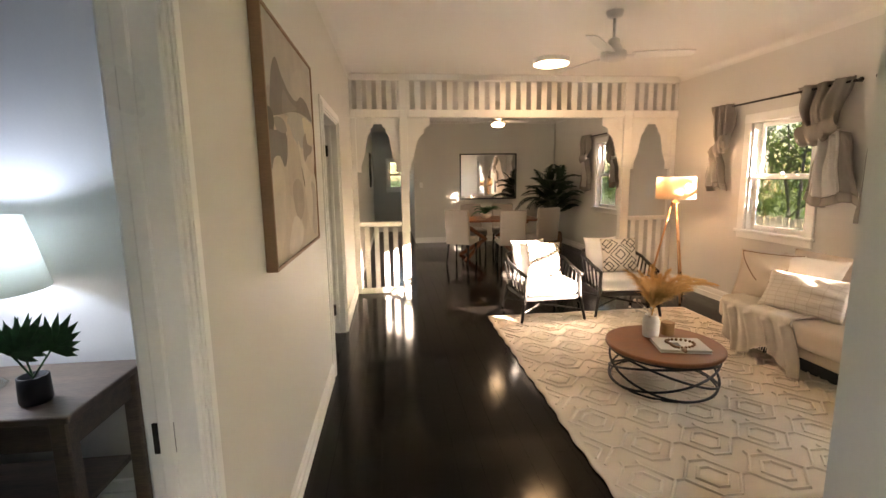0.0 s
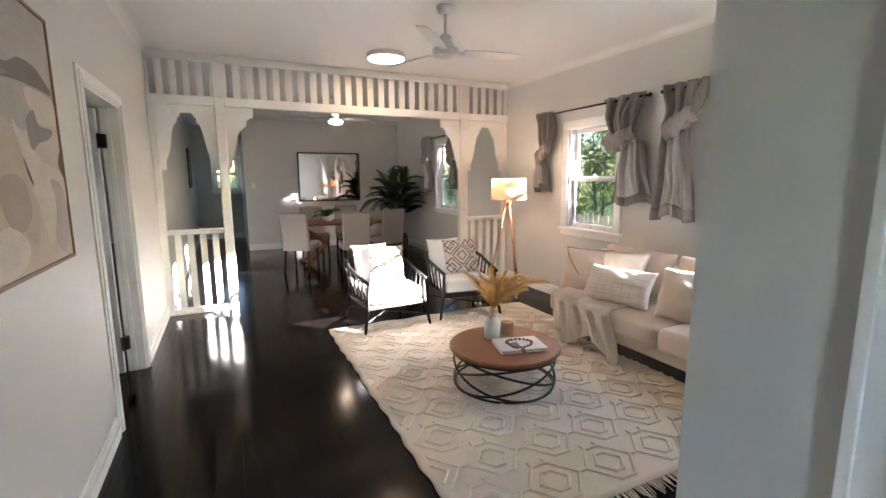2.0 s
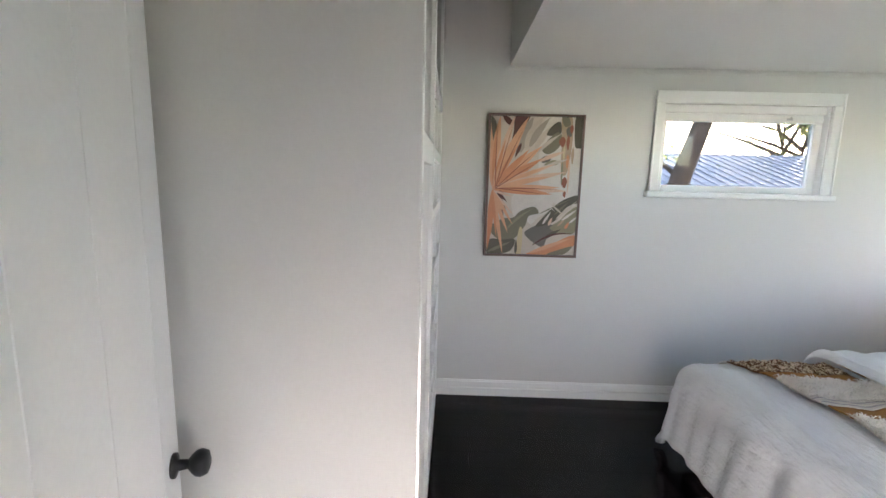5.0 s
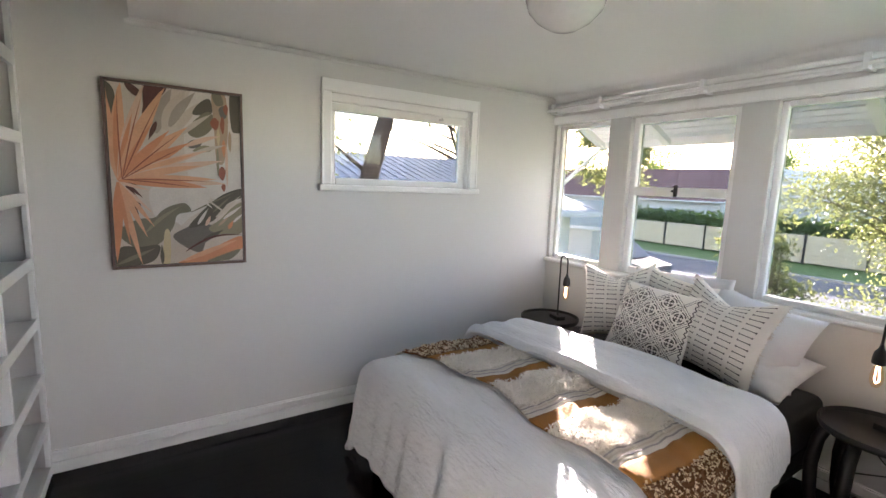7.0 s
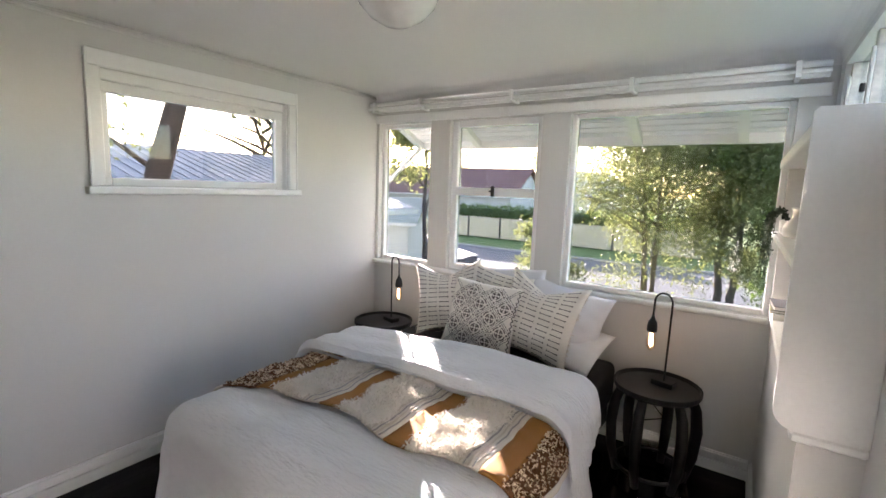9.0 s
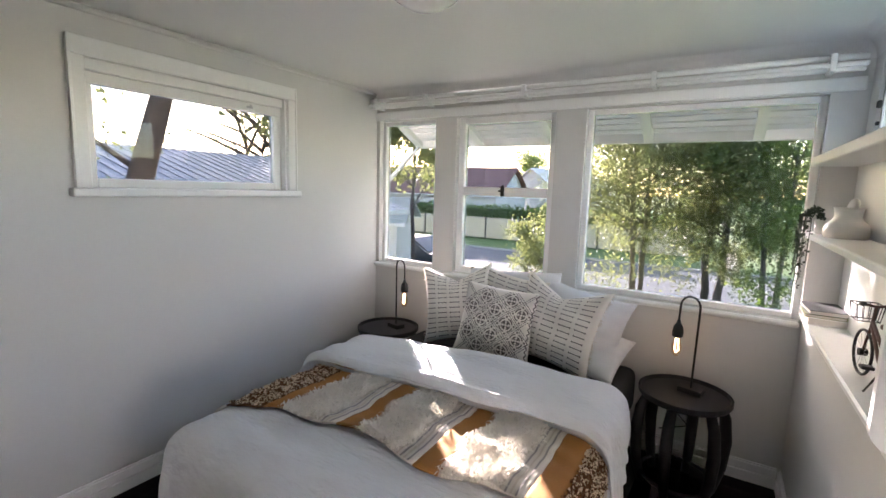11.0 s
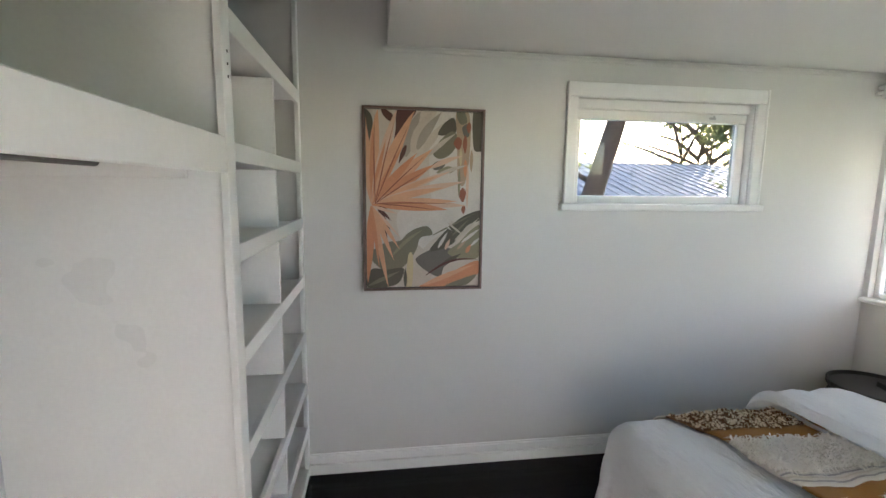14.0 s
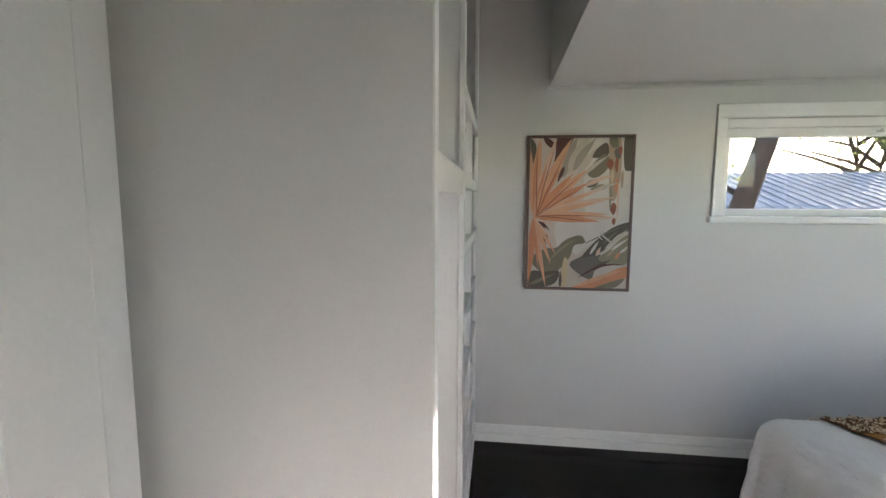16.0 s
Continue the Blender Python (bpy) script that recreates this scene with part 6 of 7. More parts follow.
def dashes(bm, f):
    for i in range(15):
        v = -0.90 + i * 0.128
        for k in range(5):
            u0 = -0.90 + k * 0.37
            ribbon(bm, f, seg((u0, v), (u0 + 0.25, v), 4), 0.008)
            for e in (u0, u0 + 0.25):
                ribbon(bm, f, seg((e, v - 0.018), (e, v + 0.018), 2), 0.012)


def tiles(bm, f):
    for k in (-1.32, -0.66, 0.0, 0.66, 1.32):
        for s in (1, -1):
            for o in (-0.035, 0.035):
                pts = [(t, s * t + k + o) for t in [-0.96 + 1.92 * i / 32 for i in range(33)] if abs(s * t + k + o) < 0.96]
                if len(pts) > 2:
                    ribbon(bm, f, pts, 0.006)
    for i in range(-3, 4):
        for j in range(-3, 4):
            cu, cv = i * 0.33, j * 0.33
            if (i + j) % 2 == 0 or max(abs(cu), abs(cv)) > 0.98:
                continue
            for r, w, n, sp in ((0.17, 0.014, 8, 0.5), (0.10, 0.016, 8, 0.35)):
                for q in range(4):
                    a0 = q * math.pi / 2 + sp / 2
                    ribbon(bm, f, [(cu + r * math.cos(a0 + (math.pi / 2 - sp) * t / n), cv + r * math.sin(a0 + (math.pi / 2 - sp) * t / n)) for t in range(n + 1)], w)
            for q in range(8):
                a = q * math.pi / 4
                r0, r1 = (0.03, 0.08) if q % 2 else (0.19, 0.235)
                ribbon(bm, f, seg((cu + r0 * math.cos(a), cv + r0 * math.sin(a)), (cu + r1 * math.cos(a), cv + r1 * math.sin(a)), 3), 0.022)
    ribbon(bm, f, [(0.93 + 0.025 * math.sin(i * 1.4), -0.92 + 1.84 * i / 60) for i in range(61)], 0.012)


PZ = BT + 0.012
cushion("white_pillow", pose(2.90, -2.09, PZ + 0.205, -16, 9, 176), 0.54, 0.43, 0.24, WHITEC, "white cotton pillow leaning against the window sill", 0.12)
cushion("white_pillow", pose(2.87, -2.03, PZ + 0.085, -68, 4, 172), 0.50, 0.38, 0.14, WHITEC, "white cotton pillow lying on the black sheet", 0.05)
cushion("white_pillow", pose(3.34, -2.12, PZ + 0.24, -8, -3, 181), 0.62, 0.46, 0.14, WHITEC, "white cotton pillow behind the patterned cushions", 0.05)
cushion("striped_cushion", pose(3.63, -1.93, PZ + 0.25, -17, -7, 200), 0.46, 0.50, 0.17, BONE, "cream cushion with rows of dark stitched dashes", 0.13, dashes, TAUPE, chop=0.16, fringe=True)
cushion("striped_cushion", pose(2.98, -1.90, PZ + 0.245, -20, 6, 170), 0.52, 0.50, 0.18, BONE, "cream cushion with rows of dark stitched dashes", 0.13, dashes, TAUPE, chop=0.16, fringe=True)
cushion("striped_cushion", pose(3.33, -2.03, PZ + 0.235, -10, 10, 186), 0.42, 0.47, 0.12, BONE, "cream striped cushion behind the front cushion", 0.12, dashes, TAUPE)
cushion("tile_cushion", pose(3.30, -1.80, PZ + 0.205, -22, 4, 187), 0.455, 0.445, 0.16, BONE, "cream cushion with a dark tile-like print", 0.07, tiles, TAUPE)


# ---- bedroom: bedside tables and lamps ----
def bedside_table(m):
    t = thing("bedside_table", m, "round black timber bedside table with curved legs", "bedside table", "bedside tables")
    part("tray_top", lathe(bmn(), [(0.02, 0.475), (0.185, 0.475), (0.205, 0.482), (0.212, 0.495), (0.212, 0.515), (0.203, 0.516), (0.198, 0.498), (0.02, 0.495)], 44), BLACKWOOD, t, smooth=False)
    for k in range(6):
        a = k * math.tau / 6 + 0.3
        c, s = math.cos(a), math.sin(a)
        pts = [(r * c, r * s, z) for r, z in ((0.165, 0.476), (0.195, 0.40), (0.208, 0.28), (0.198, 0.14), (0.165, 0.0))]
        part("leg", tube(bmn(), pts, [0.022, 0.026, 0.028, 0.026, 0.020], 8), BLACKWOOD, t, smooth=True)
    part("base_ring", tube(bmn(), [(0.17 * math.cos(a), 0.17 * math.sin(a), 0.06) for a in [k * math.tau / 32 for k in range(32)]], 0.010, 8, closed=True), BLACKWOOD, t, smooth=True)
    return t


nb = bedside_table(pose(2.325, -1.955, 0))
copy_thing(nb, pose(4.17, -1.90, 0, 0, 0, 20))
BULB = glass("bulb_glass", (0.99, 0.90, 0.74))


def bedside_lamp(x, y, deg):
    l = thing("bedside_lamp", pose(x, y, 0.496, 0, 0, deg), "black hooked bedside lamp with a bare filament bulb", "table lamp", "bedside lamps")
    bx("lamp_base", (-0.055, -0.035, 0, 0.055, 0.035, 0.028), BLACKWOOD, l, 0.003)
    pts = [(0.0, 0, 0.028), (0.004, 0, 0.40)] + [(0.004 + 0.045 * (math.cos(a) - 1), 0, 0.44 + 0.05 * math.sin(a)) for a in [i * math.pi / 10 for i in range(11)]] + [(-0.088, 0, 0.36)]
    part("stem", tube(bmn(), pts, 0.0055, 8), BLACK, l, smooth=True)
    k = part("bulb_holder", lathe(bmn(), [(0.006, 0.365), (0.010, 0.345), (0.022, 0.325), (0.026, 0.30), (0.026, 0.275), (0.02, 0.272)], 20), BLACK, l, smooth=True)
    k.matrix_local = pose(-0.088, 0, 0)
    g = part("bulb", lathe(bmn(), [(0.013, 0.272), (0.018, 0.25), (0.024, 0.22), (0.022, 0.19), (0.012, 0.172), (0.003, 0.168)], 20), BULB, l, "clear amber bulb", smooth=True)
    g.matrix_local = pose(-0.088, 0, 0)
    g.visible_shadow = False
    for s in (-1, 1):
        part("filament", tube(bmn(), [(s * 0.005, 0, 0.262), (s * 0.009, 0.004, 0.20), (0, 0, 0.188)], 0.0030, 6), FILAMENT, g)
    return l


bedside_lamp(2.30, -2.00, 165)
bedside_lamp(4.14, -1.95, -15)
cb = thing("extension_cord", pose(0, 0, 0), "black lamp cord hanging behind the bedside table", "cord")
part("cable", tube(bmn(), [(2.30, -2.05, 0.50), (2.32, -2.20, 0.46), (2.40, -2.215, 0.32), (2.30, -2.21, 0.22), (2.44, -2.215, 0.16)], 0.004, 6), BLACK, cb, smooth=True)
po = thing("power_outlet", pose(2.30, FY, 0.28), "white power outlet under the window with a dark plug", "power outlet")
bx("plate", (-0.058, 0, -0.035, 0.058, 0.009, 0.035), TRIM, po, 0.003)
bx("plug", (-0.035, 0.0095, -0.015, 0.0, 0.04, 0.015), BLACK, po, 0.004)

dm = thing("ceiling_dome_light", pose(3.12, -0.74, 0), "opal glass dome ceiling light, switched off", "ceiling light")
part("rim", lathe(bmn(), [(0.15, BC - 0.03), (0.155, BC - 0.025), (0.155, BC - 0.001), (0.15, BC)], 36), TRIM, dm)
part("dome", lathe(bmn(), [(0.004, BC - 0.145), (0.05, BC - 0.137), (0.10, BC - 0.108), (0.135, BC - 0.070), (0.148, BC - 0.031)], 36), OPAL, dm, smooth=True)

# ---- bedroom: palm-leaf canvas ----
bp = thing("palm_painting", pose(XE, 0.754, 0.994, 0, 0, 180), "framed painting of coral palm leaves and green foliage", "painting")
QW, QH = 0.604, 0.905
BF = mat("rosewood_frame", (0.15, 0.095, 0.08), 0.45, stretch=(1, 1, 8), s2=30, var=0.2)
for dims in ((0.001, 0, 0, 0.042, 0.012, QH), (0.001, QW - 0.012, 0, 0.042, QW, QH), (0.001, 0.0125, 0, 0.042, QW - 0.0125, 0.012), (0.001, 0.0125, QH - 0.012, 0.042, QW - 0.0125, QH)):
    bx("frame", dims, BF, bp, 0.001)
bx("canvas", (0.003, 0.016, 0.016, 0.036, QW - 0.016, QH - 0.016), paint("palm_ground_cream", (0.56, 0.50, 0.43)), bp, 0)
# Black sheet gives the shade in the slit between canvas and frame.
bx("shadow_gap", (0.002, 0.0125, 0.0125, 0.02, QW - 0.0125, QH - 0.0125), BLACK, bp, 0)
PC = {k: paint("palm_" + k, c) for k, c in (("coral", (0.60, 0.27, 0.15)), ("peach", (0.66, 0.37, 0.23)), ("blush", (0.64, 0.45, 0.34)), ("pale", (0.52, 0.46, 0.39)), ("mist", (0.62, 0.58, 0.53)),
                                            ("ash", (0.36, 0.32, 0.27)), ("sage", (0.20, 0.185, 0.135)), ("deep", (0.115, 0.105, 0.082)), ("olive", (0.27, 0.25, 0.17)), ("slate", (0.16, 0.145, 0.13)),
                                            ("plum", (0.11, 0.05, 0.045)), ("rust", (0.30, 0.115, 0.075)), ("straw", (0.55, 0.46, 0.28)), ("tan", (0.42, 0.31, 0.22)))}
lay = [0.0]


def stroke(x, y, x1, y1, wid, key, bend=0.0, blunt=0.8, nm="painted_leaf"):
    """One painted leaf between two points (fractions of the canvas, from its lower left), with a width in metres."""
    lay[0] += 0.00006
    bm = bmn()
    a, b = Vector((x * QW, y * QH)), Vector((x1 * QW, y1 * QH))
    d = b - a
    n = Vector((-d.y, d.x)).normalized()
    left, right = [], []
    for i in range(13):
        s = i / 12
        c = a + d * s + n * bend * d.length * math.sin(math.pi * s)
        w = wid * math.sin(math.pi * (0.05 + 0.95 * s) ** blunt) * 0.5
        for lst, sg in ((left, 1), (right, -1)):
            p = c + n * sg * w
            lst.append((min(QW - 0.017, max(0.017, p.x)), min(QH - 0.017, max(0.017, p.y))))
    L = [bm.verts.new((0.0362 + lay[0], u, w)) for u, w in left]
    R = [bm.verts.new((0.0362 + lay[0], u, w)) for u, w in right]
    for i in range(12):
        bm.faces.new((L[i], L[i + 1], R[i + 1], R[i]))
    part(nm, bm, PC[key], bp)


def blot(key, *pts):
    """A painted patch with a soft outline through a few guide points."""
    lay[0] += 0.00006
    swatch(pts, PC[key], bp, lay[0], QW, QH, x=0.0362).name = "painted_patch"


# pale ground
blot("mist", (0.60, 0.99), (0.99, 0.99), (0.99, 0.42), (0.70, 0.40), (0.55, 0.55))
blot("mist", (0.30, 0.45), (0.62, 0.47), (0.72, 0.36), (0.56, 0.28), (0.42, 0.20), (0.30, 0.30))
blot("pale", (0.28, 0.02), (0.50, 0.02), (0.58, 0.14), (0.44, 0.26), (0.34, 0.20))
# grey brushed leaves at the top
for x0, y0, x1, y1, w, key in ((0.34, 0.74, 0.47, 0.99, 0.060, "ash"), (0.40, 0.76, 0.57, 0.99, 0.062, "pale"), (0.44, 0.78, 0.64, 0.98, 0.045, "ash"), (0.50, 0.77, 0.68, 0.93, 0.040, "pale")):
    stroke(x0, y0, x1, y1, w, key, 0.04)
# dark leaves behind the palm
blot("plum", (0.28, 0.99), (0.43, 0.99), (0.37, 0.91), (0.30, 0.82), (0.25, 0.80), (0.27, 0.90))
blot("deep", (0.02, 0.98), (0.08, 0.94), (0.085, 0.82), (0.06, 0.80), (0.03, 0.88))
blot("plum", (0.15, 0.99), (0.20, 0.98), (0.25, 0.95), (0.23, 0.92), (0.17, 0.95))
stroke(0.35, 0.80, 0.29, 0.70, 0.022, "plum")
stroke(0.17, 0.82, 0.16, 0.74, 0.020, "plum")
# foliage in the upper right corner
blot("deep", (0.61, 0.86), (0.66, 0.92), (0.74, 0.95), (0.76, 0.88), (0.70, 0.86))
blot("sage", (0.57, 0.76), (0.63, 0.83), (0.73, 0.88), (0.78, 0.83), (0.72, 0.76), (0.63, 0.73))
blot("slate", (0.57, 0.70), (0.62, 0.72), (0.68, 0.72), (0.65, 0.68), (0.58, 0.67))
blot("olive", (0.60, 0.655), (0.68, 0.69), (0.75, 0.68), (0.72, 0.655))
blot("tan", (0.76, 0.99), (0.86, 0.99), (0.88, 0.80), (0.84, 0.60), (0.78, 0.62), (0.77, 0.82))
blot("deep", (0.90, 0.99), (0.985, 0.99), (0.985, 0.80), (0.95, 0.775), (0.905, 0.80))
blot("sage", (0.76, 0.98), (0.82, 0.99), (0.85, 0.93), (0.79, 0.92))
blot("slate", (0.81, 0.90), (0.86, 0.92), (0.87, 0.86), (0.83, 0.85))
for x, y, r, h, key in ((0.775, 0.815, 0.035, 0.035, "rust"), (0.835, 0.81, 0.018, 0.05, "rust"), (0.865, 0.90, 0.02, 0.03, "rust"), (0.82, 0.535, 0.030, 0.04, "rust"), (0.83, 0.455, 0.018, 0.025, "rust"),
                        (0.84, 0.68, 0.016, 0.05, "coral"), (0.80, 0.74, 0.014, 0.05, "straw"), (0.89, 0.72, 0.015, 0.06, "tan"), (0.86, 0.58, 0.012, 0.12, "blush"), (0.79, 0.60, 0.012, 0.08, "olive")):
    blot(key, (x - r, y), (x, y + h), (x + r, y + 0.3 * h), (x + 0.2 * r, y - h))
for x0, y0, x1, y1, w, key in ((0.52, 0.74, 0.76, 0.87, 0.024, "pale"), (0.55, 0.68, 0.82, 0.75, 0.026, "blush"), (0.58, 0.63, 0.86, 0.70, 0.022, "pale")):
    stroke(x0, y0, x1, y1, w, key, 0.03)
# lower foliage
blot("sage", (0.05, 0.20), (0.18, 0.27), (0.30, 0.28), (0.36, 0.32), (0.44, 0.35), (0.53, 0.36), (0.57, 0.315), (0.47, 0.295), (0.43, 0.22), (0.32, 0.13), (0.18, 0.11))
stroke(0.24, 0.20, 0.50, 0.345, 0.018, "olive", 0.05)
blot("deep", (0.06, 0.12), (0.20, 0.12), (0.33, 0.125), (0.30, 0.05), (0.20, 0.02), (0.03, 0.02))
stroke(0.04, 0.03, 0.30, 0.11, 0.020, "sage")
blot("straw", (0.37, 0.20), (0.41, 0.19), (0.40, 0.02), (0.35, 0.02))
stroke(0.345, 0.02, 0.345, 0.13, 0.018, "deep")
blot("slate", (0.43, 0.17), (0.51, 0.215), (0.60, 0.235), (0.73, 0.235), (0.80, 0.19), (0.67, 0.13), (0.64, 0.075), (0.54, 0.10))
blot("deep", (0.55, 0.22), (0.62, 0.29), (0.72, 0.36), (0.84, 0.42), (0.985, 0.45), (0.985, 0.40), (0.86, 0.36), (0.74, 0.26))
blot("olive", (0.70, 0.21), (0.80, 0.27), (0.90, 0.34), (0.985, 0.36), (0.985, 0.20), (0.85, 0.17))
for x0, y0, x1, y1, w, key in ((0.62, 0.24, 0.70, 0.33, 0.016, "mist"), (0.68, 0.23, 0.72, 0.29, 0.018, "blush"), (0.76, 0.28, 0.97, 0.41, 0.016, "pale"), (0.82, 0.27, 0.98, 0.35, 0.016, "mist"),
                               (0.90, 0.25, 0.985, 0.30, 0.014, "mist"), (0.74, 0.31, 0.88, 0.40, 0.010, "sage"), (0.78, 0.23, 0.86, 0.28, 0.014, "tan"), (0.86, 0.21, 0.90, 0.26, 0.020, "coral"),
                               (0.57, 0.31, 0.92, 0.43, 0.008, "sage"), (0.66, 0.15, 0.82, 0.205, 0.020, "deep")):
    stroke(x0, y0, x1, y1, w, key)
blot("coral", (0.46, 0.02), (0.62, 0.06), (0.78, 0.115), (0.96, 0.165), (0.985, 0.10), (0.86, 0.055), (0.70, 0.02))
stroke(0.50, 0.03, 0.94, 0.145, 0.026, "peach")
blot("sage", (0.68, 0.02), (0.76, 0.045), (0.95, 0.085), (0.88, 0.03), (0.80, 0.02))
stroke(0.52, 0.085, 0.985, 0.17, 0.012, "plum", 0.12)
# big coral palm that fans out from the edge
for x1, y1, w, key in ((0.01, 0.99, 0.050, "peach"), (0.125, 1.0, 0.056, "peach"), (0.09, 0.90, 0.020, "coral"), (0.28, 1.0, 0.050, "blush"), (0.19, 0.83, 0.022, "coral"), (0.42, 0.99, 0.060, "peach"),
                       (0.33, 0.80, 0.024, "coral"), (0.57, 0.785, 0.062, "peach"), (0.44, 0.76, 0.040, "coral"), (0.58, 0.70, 0.052, "coral"), (0.72, 0.665, 0.040, "blush"), (0.62, 0.64, 0.030, "peach"),
                       (0.84, 0.61, 0.046, "blush"), (0.66, 0.575, 0.034, "peach"), (0.86, 0.475, 0.050, "blush"), (0.78, 0.50, 0.036, "peach"), (0.70, 0.452, 0.044, "coral")):
    stroke(0.075, 0.478, x1, y1, w, key, 0.015, 0.95)
for x1, y1, w in ((0.22, 0.445, 0.018), (0.23, 0.39, 0.016), (0.22, 0.34, 0.018), (0.20, 0.29, 0.014)):
    stroke(0.12, 0.465, x1, y1, w, "plum")
for x1, y1, w, key in ((0.28, 0.43, 0.016, "blush"), (0.30, 0.30, 0.016, "blush"), (0.30, 0.23, 0.022, "peach"), (0.25, 0.17, 0.026, "peach"), (0.205, 0.01, 0.028, "peach"), (0.13, 0.13, 0.018, "coral"), (0.035, 0.04, 0.042, "coral")):
    stroke(0.07, 0.472, x1, y1, w, key, 0.0, 0.9)
for x1, y1 in ((0.10, 0.96), (0.26, 0.93), (0.39, 0.93), (0.53, 0.76), (0.55, 0.68), (0.76, 0.485), (0.62, 0.45)):
    stroke(0.10, 0.485, x1, y1, 0.006, "rust", 0.01)
stroke(0.70, 0.38, 0.85, 0.30, 0.010, "pale")
stroke(0.60, 0.42, 0.74, 0.33, 0.012, "mist")


# ---- outside ----
GZ = -1.85
GRASS = mat("grass", (0.12, 0.19, 0.04), 0.9, s1=0.8, s2=60, col2=(0.07, 0.12, 0.028), bump=0.6)
ASPHALT = mat("asphalt", (0.10, 0.104, 0.112), 0.85, s1=0.6, s2=120, var=0.2, bump=0.4)
CONC = mat("concrete", (0.34, 0.33, 0.31), 0.85, s1=1.2, s2=70, var=0.12, bump=0.3)
BARK = mat("tree_bark", (0.13, 0.095, 0.07), 0.9, s1=6, s2=40, stretch=(4, 4, 1), var=0.4, bump=0.8, dist=0.02)
BARKD = mat("dark_bark", (0.06, 0.05, 0.055), 0.9, s1=6, s2=40, stretch=(4, 4, 1), var=0.4, bump=0.8, dist=0.02)
FOL = foliage("tree_foliage", (0.20, 0.215, 0.095), (0.055, 0.072, 0.03), (0.28, 0.305, 0.10), 0.46)
FOLD = foliage("dark_foliage", (0.09, 0.14, 0.05), (0.03, 0.06, 0.02), (0.20, 0.30, 0.06), 0.45)
PALING = mat("fence_paling", (0.55, 0.47, 0.33), 0.8, s1=2, s2=30, stretch=(4, 4, 1), var=0.15)
TILER = mat("red_roof_tile", (0.17, 0.085, 0.07), 0.8, s1=2, s2=30, var=0.3, bump=0.4)
IRON = mat("blue_grey_roof_iron", (0.36, 0.38, 0.40), 0.5, s1=1.5, s2=25, var=0.15, metal=0.1)
GREENR = mat("green_roof_iron", (0.20, 0.27, 0.25), 0.5, s1=1.5, s2=25, var=0.1)
WEATHER = mat("pale_weatherboard", (0.55, 0.56, 0.55), 0.7, s1=1, s2=40, var=0.06)

bm = bmn()
box(bm, -900, -900, GZ - 0.3, 900, 900, GZ)
setting(part("ground", bm, GRASS), "mown grass ground round the house", "ground")
setting(bx("road", (-300, -22.0, GZ + 0.004, 300, -14.5, GZ + 0.03), ASPHALT, None, 0), "grey asphalt street in front of the house", "road")
setting(bx("kerb", (-300, -14.5, GZ, 300, -14.3, GZ + 0.13), CONC, None, 0.02), "concrete kerb along the street", "kerb")
setting(bx("kerb", (-300, -22.2, GZ, 300, -22.0, GZ + 0.13), CONC, None, 0.02), "concrete kerb along the street", "kerb")
setting(bx("driveway", (10.6, -14.3, GZ + 0.002, 14.2, -12.9, GZ + 0.02), CONC, None, 0), "pale concrete driveway", "pavement")


def awning():
    # Slats pass sunlight, unlike solid timber, to brighten their undersides.
    bright_slat = translucent("awning_slat_brightened", (0.80, 0.80, 0.78), (0.75, 0.74, 0.70), 0.35)
    a = thing("window_awning", pose(0, YF - 0.12, 0), "white slatted timber window awning", "awning")
    y1, z1, z0 = -0.72, 1.905, 2.24
    n = 11
    for i in range(n):
        s0, s1 = i / n, (i + 1.16) / n
        p = [(y1 * s0, z0 + (z1 - z0) * s0 + 0.002), (y1 * s1, z0 + (z1 - z0) * s1 + 0.015), (y1 * s1, z0 + (z1 - z0) * s1 + 0.023), (y1 * s0, z0 + (z1 - z0) * s0 + 0.010)]
        part("slat", slab(bmn(), p, "x", 1.70, 4.80), bright_slat, a)
    for x in (1.72, 2.10, 2.75, 3.45, 4.10, 4.75):
        part("rafter", slab(bmn(), [(0, z0 - 0.05), (0, z0 + 0.002), (y1, z1 + 0.0), (y1, z1 - 0.05)], "x", x - 0.03, x + 0.03), TRIM, a)
    bx("front_rail", (1.70, y1 - 0.03, z1 - 0.055, 4.80, y1 - 0.001, z1 + 0.03), TRIM, a, 0.004)
    for x in (1.72, 4.75):
        part("strut", tube(bmn(), [(x, 0, 1.35), (x, y1 + 0.02, z1 - 0.05)], 0.018, 6), TRIM, a)


awning()


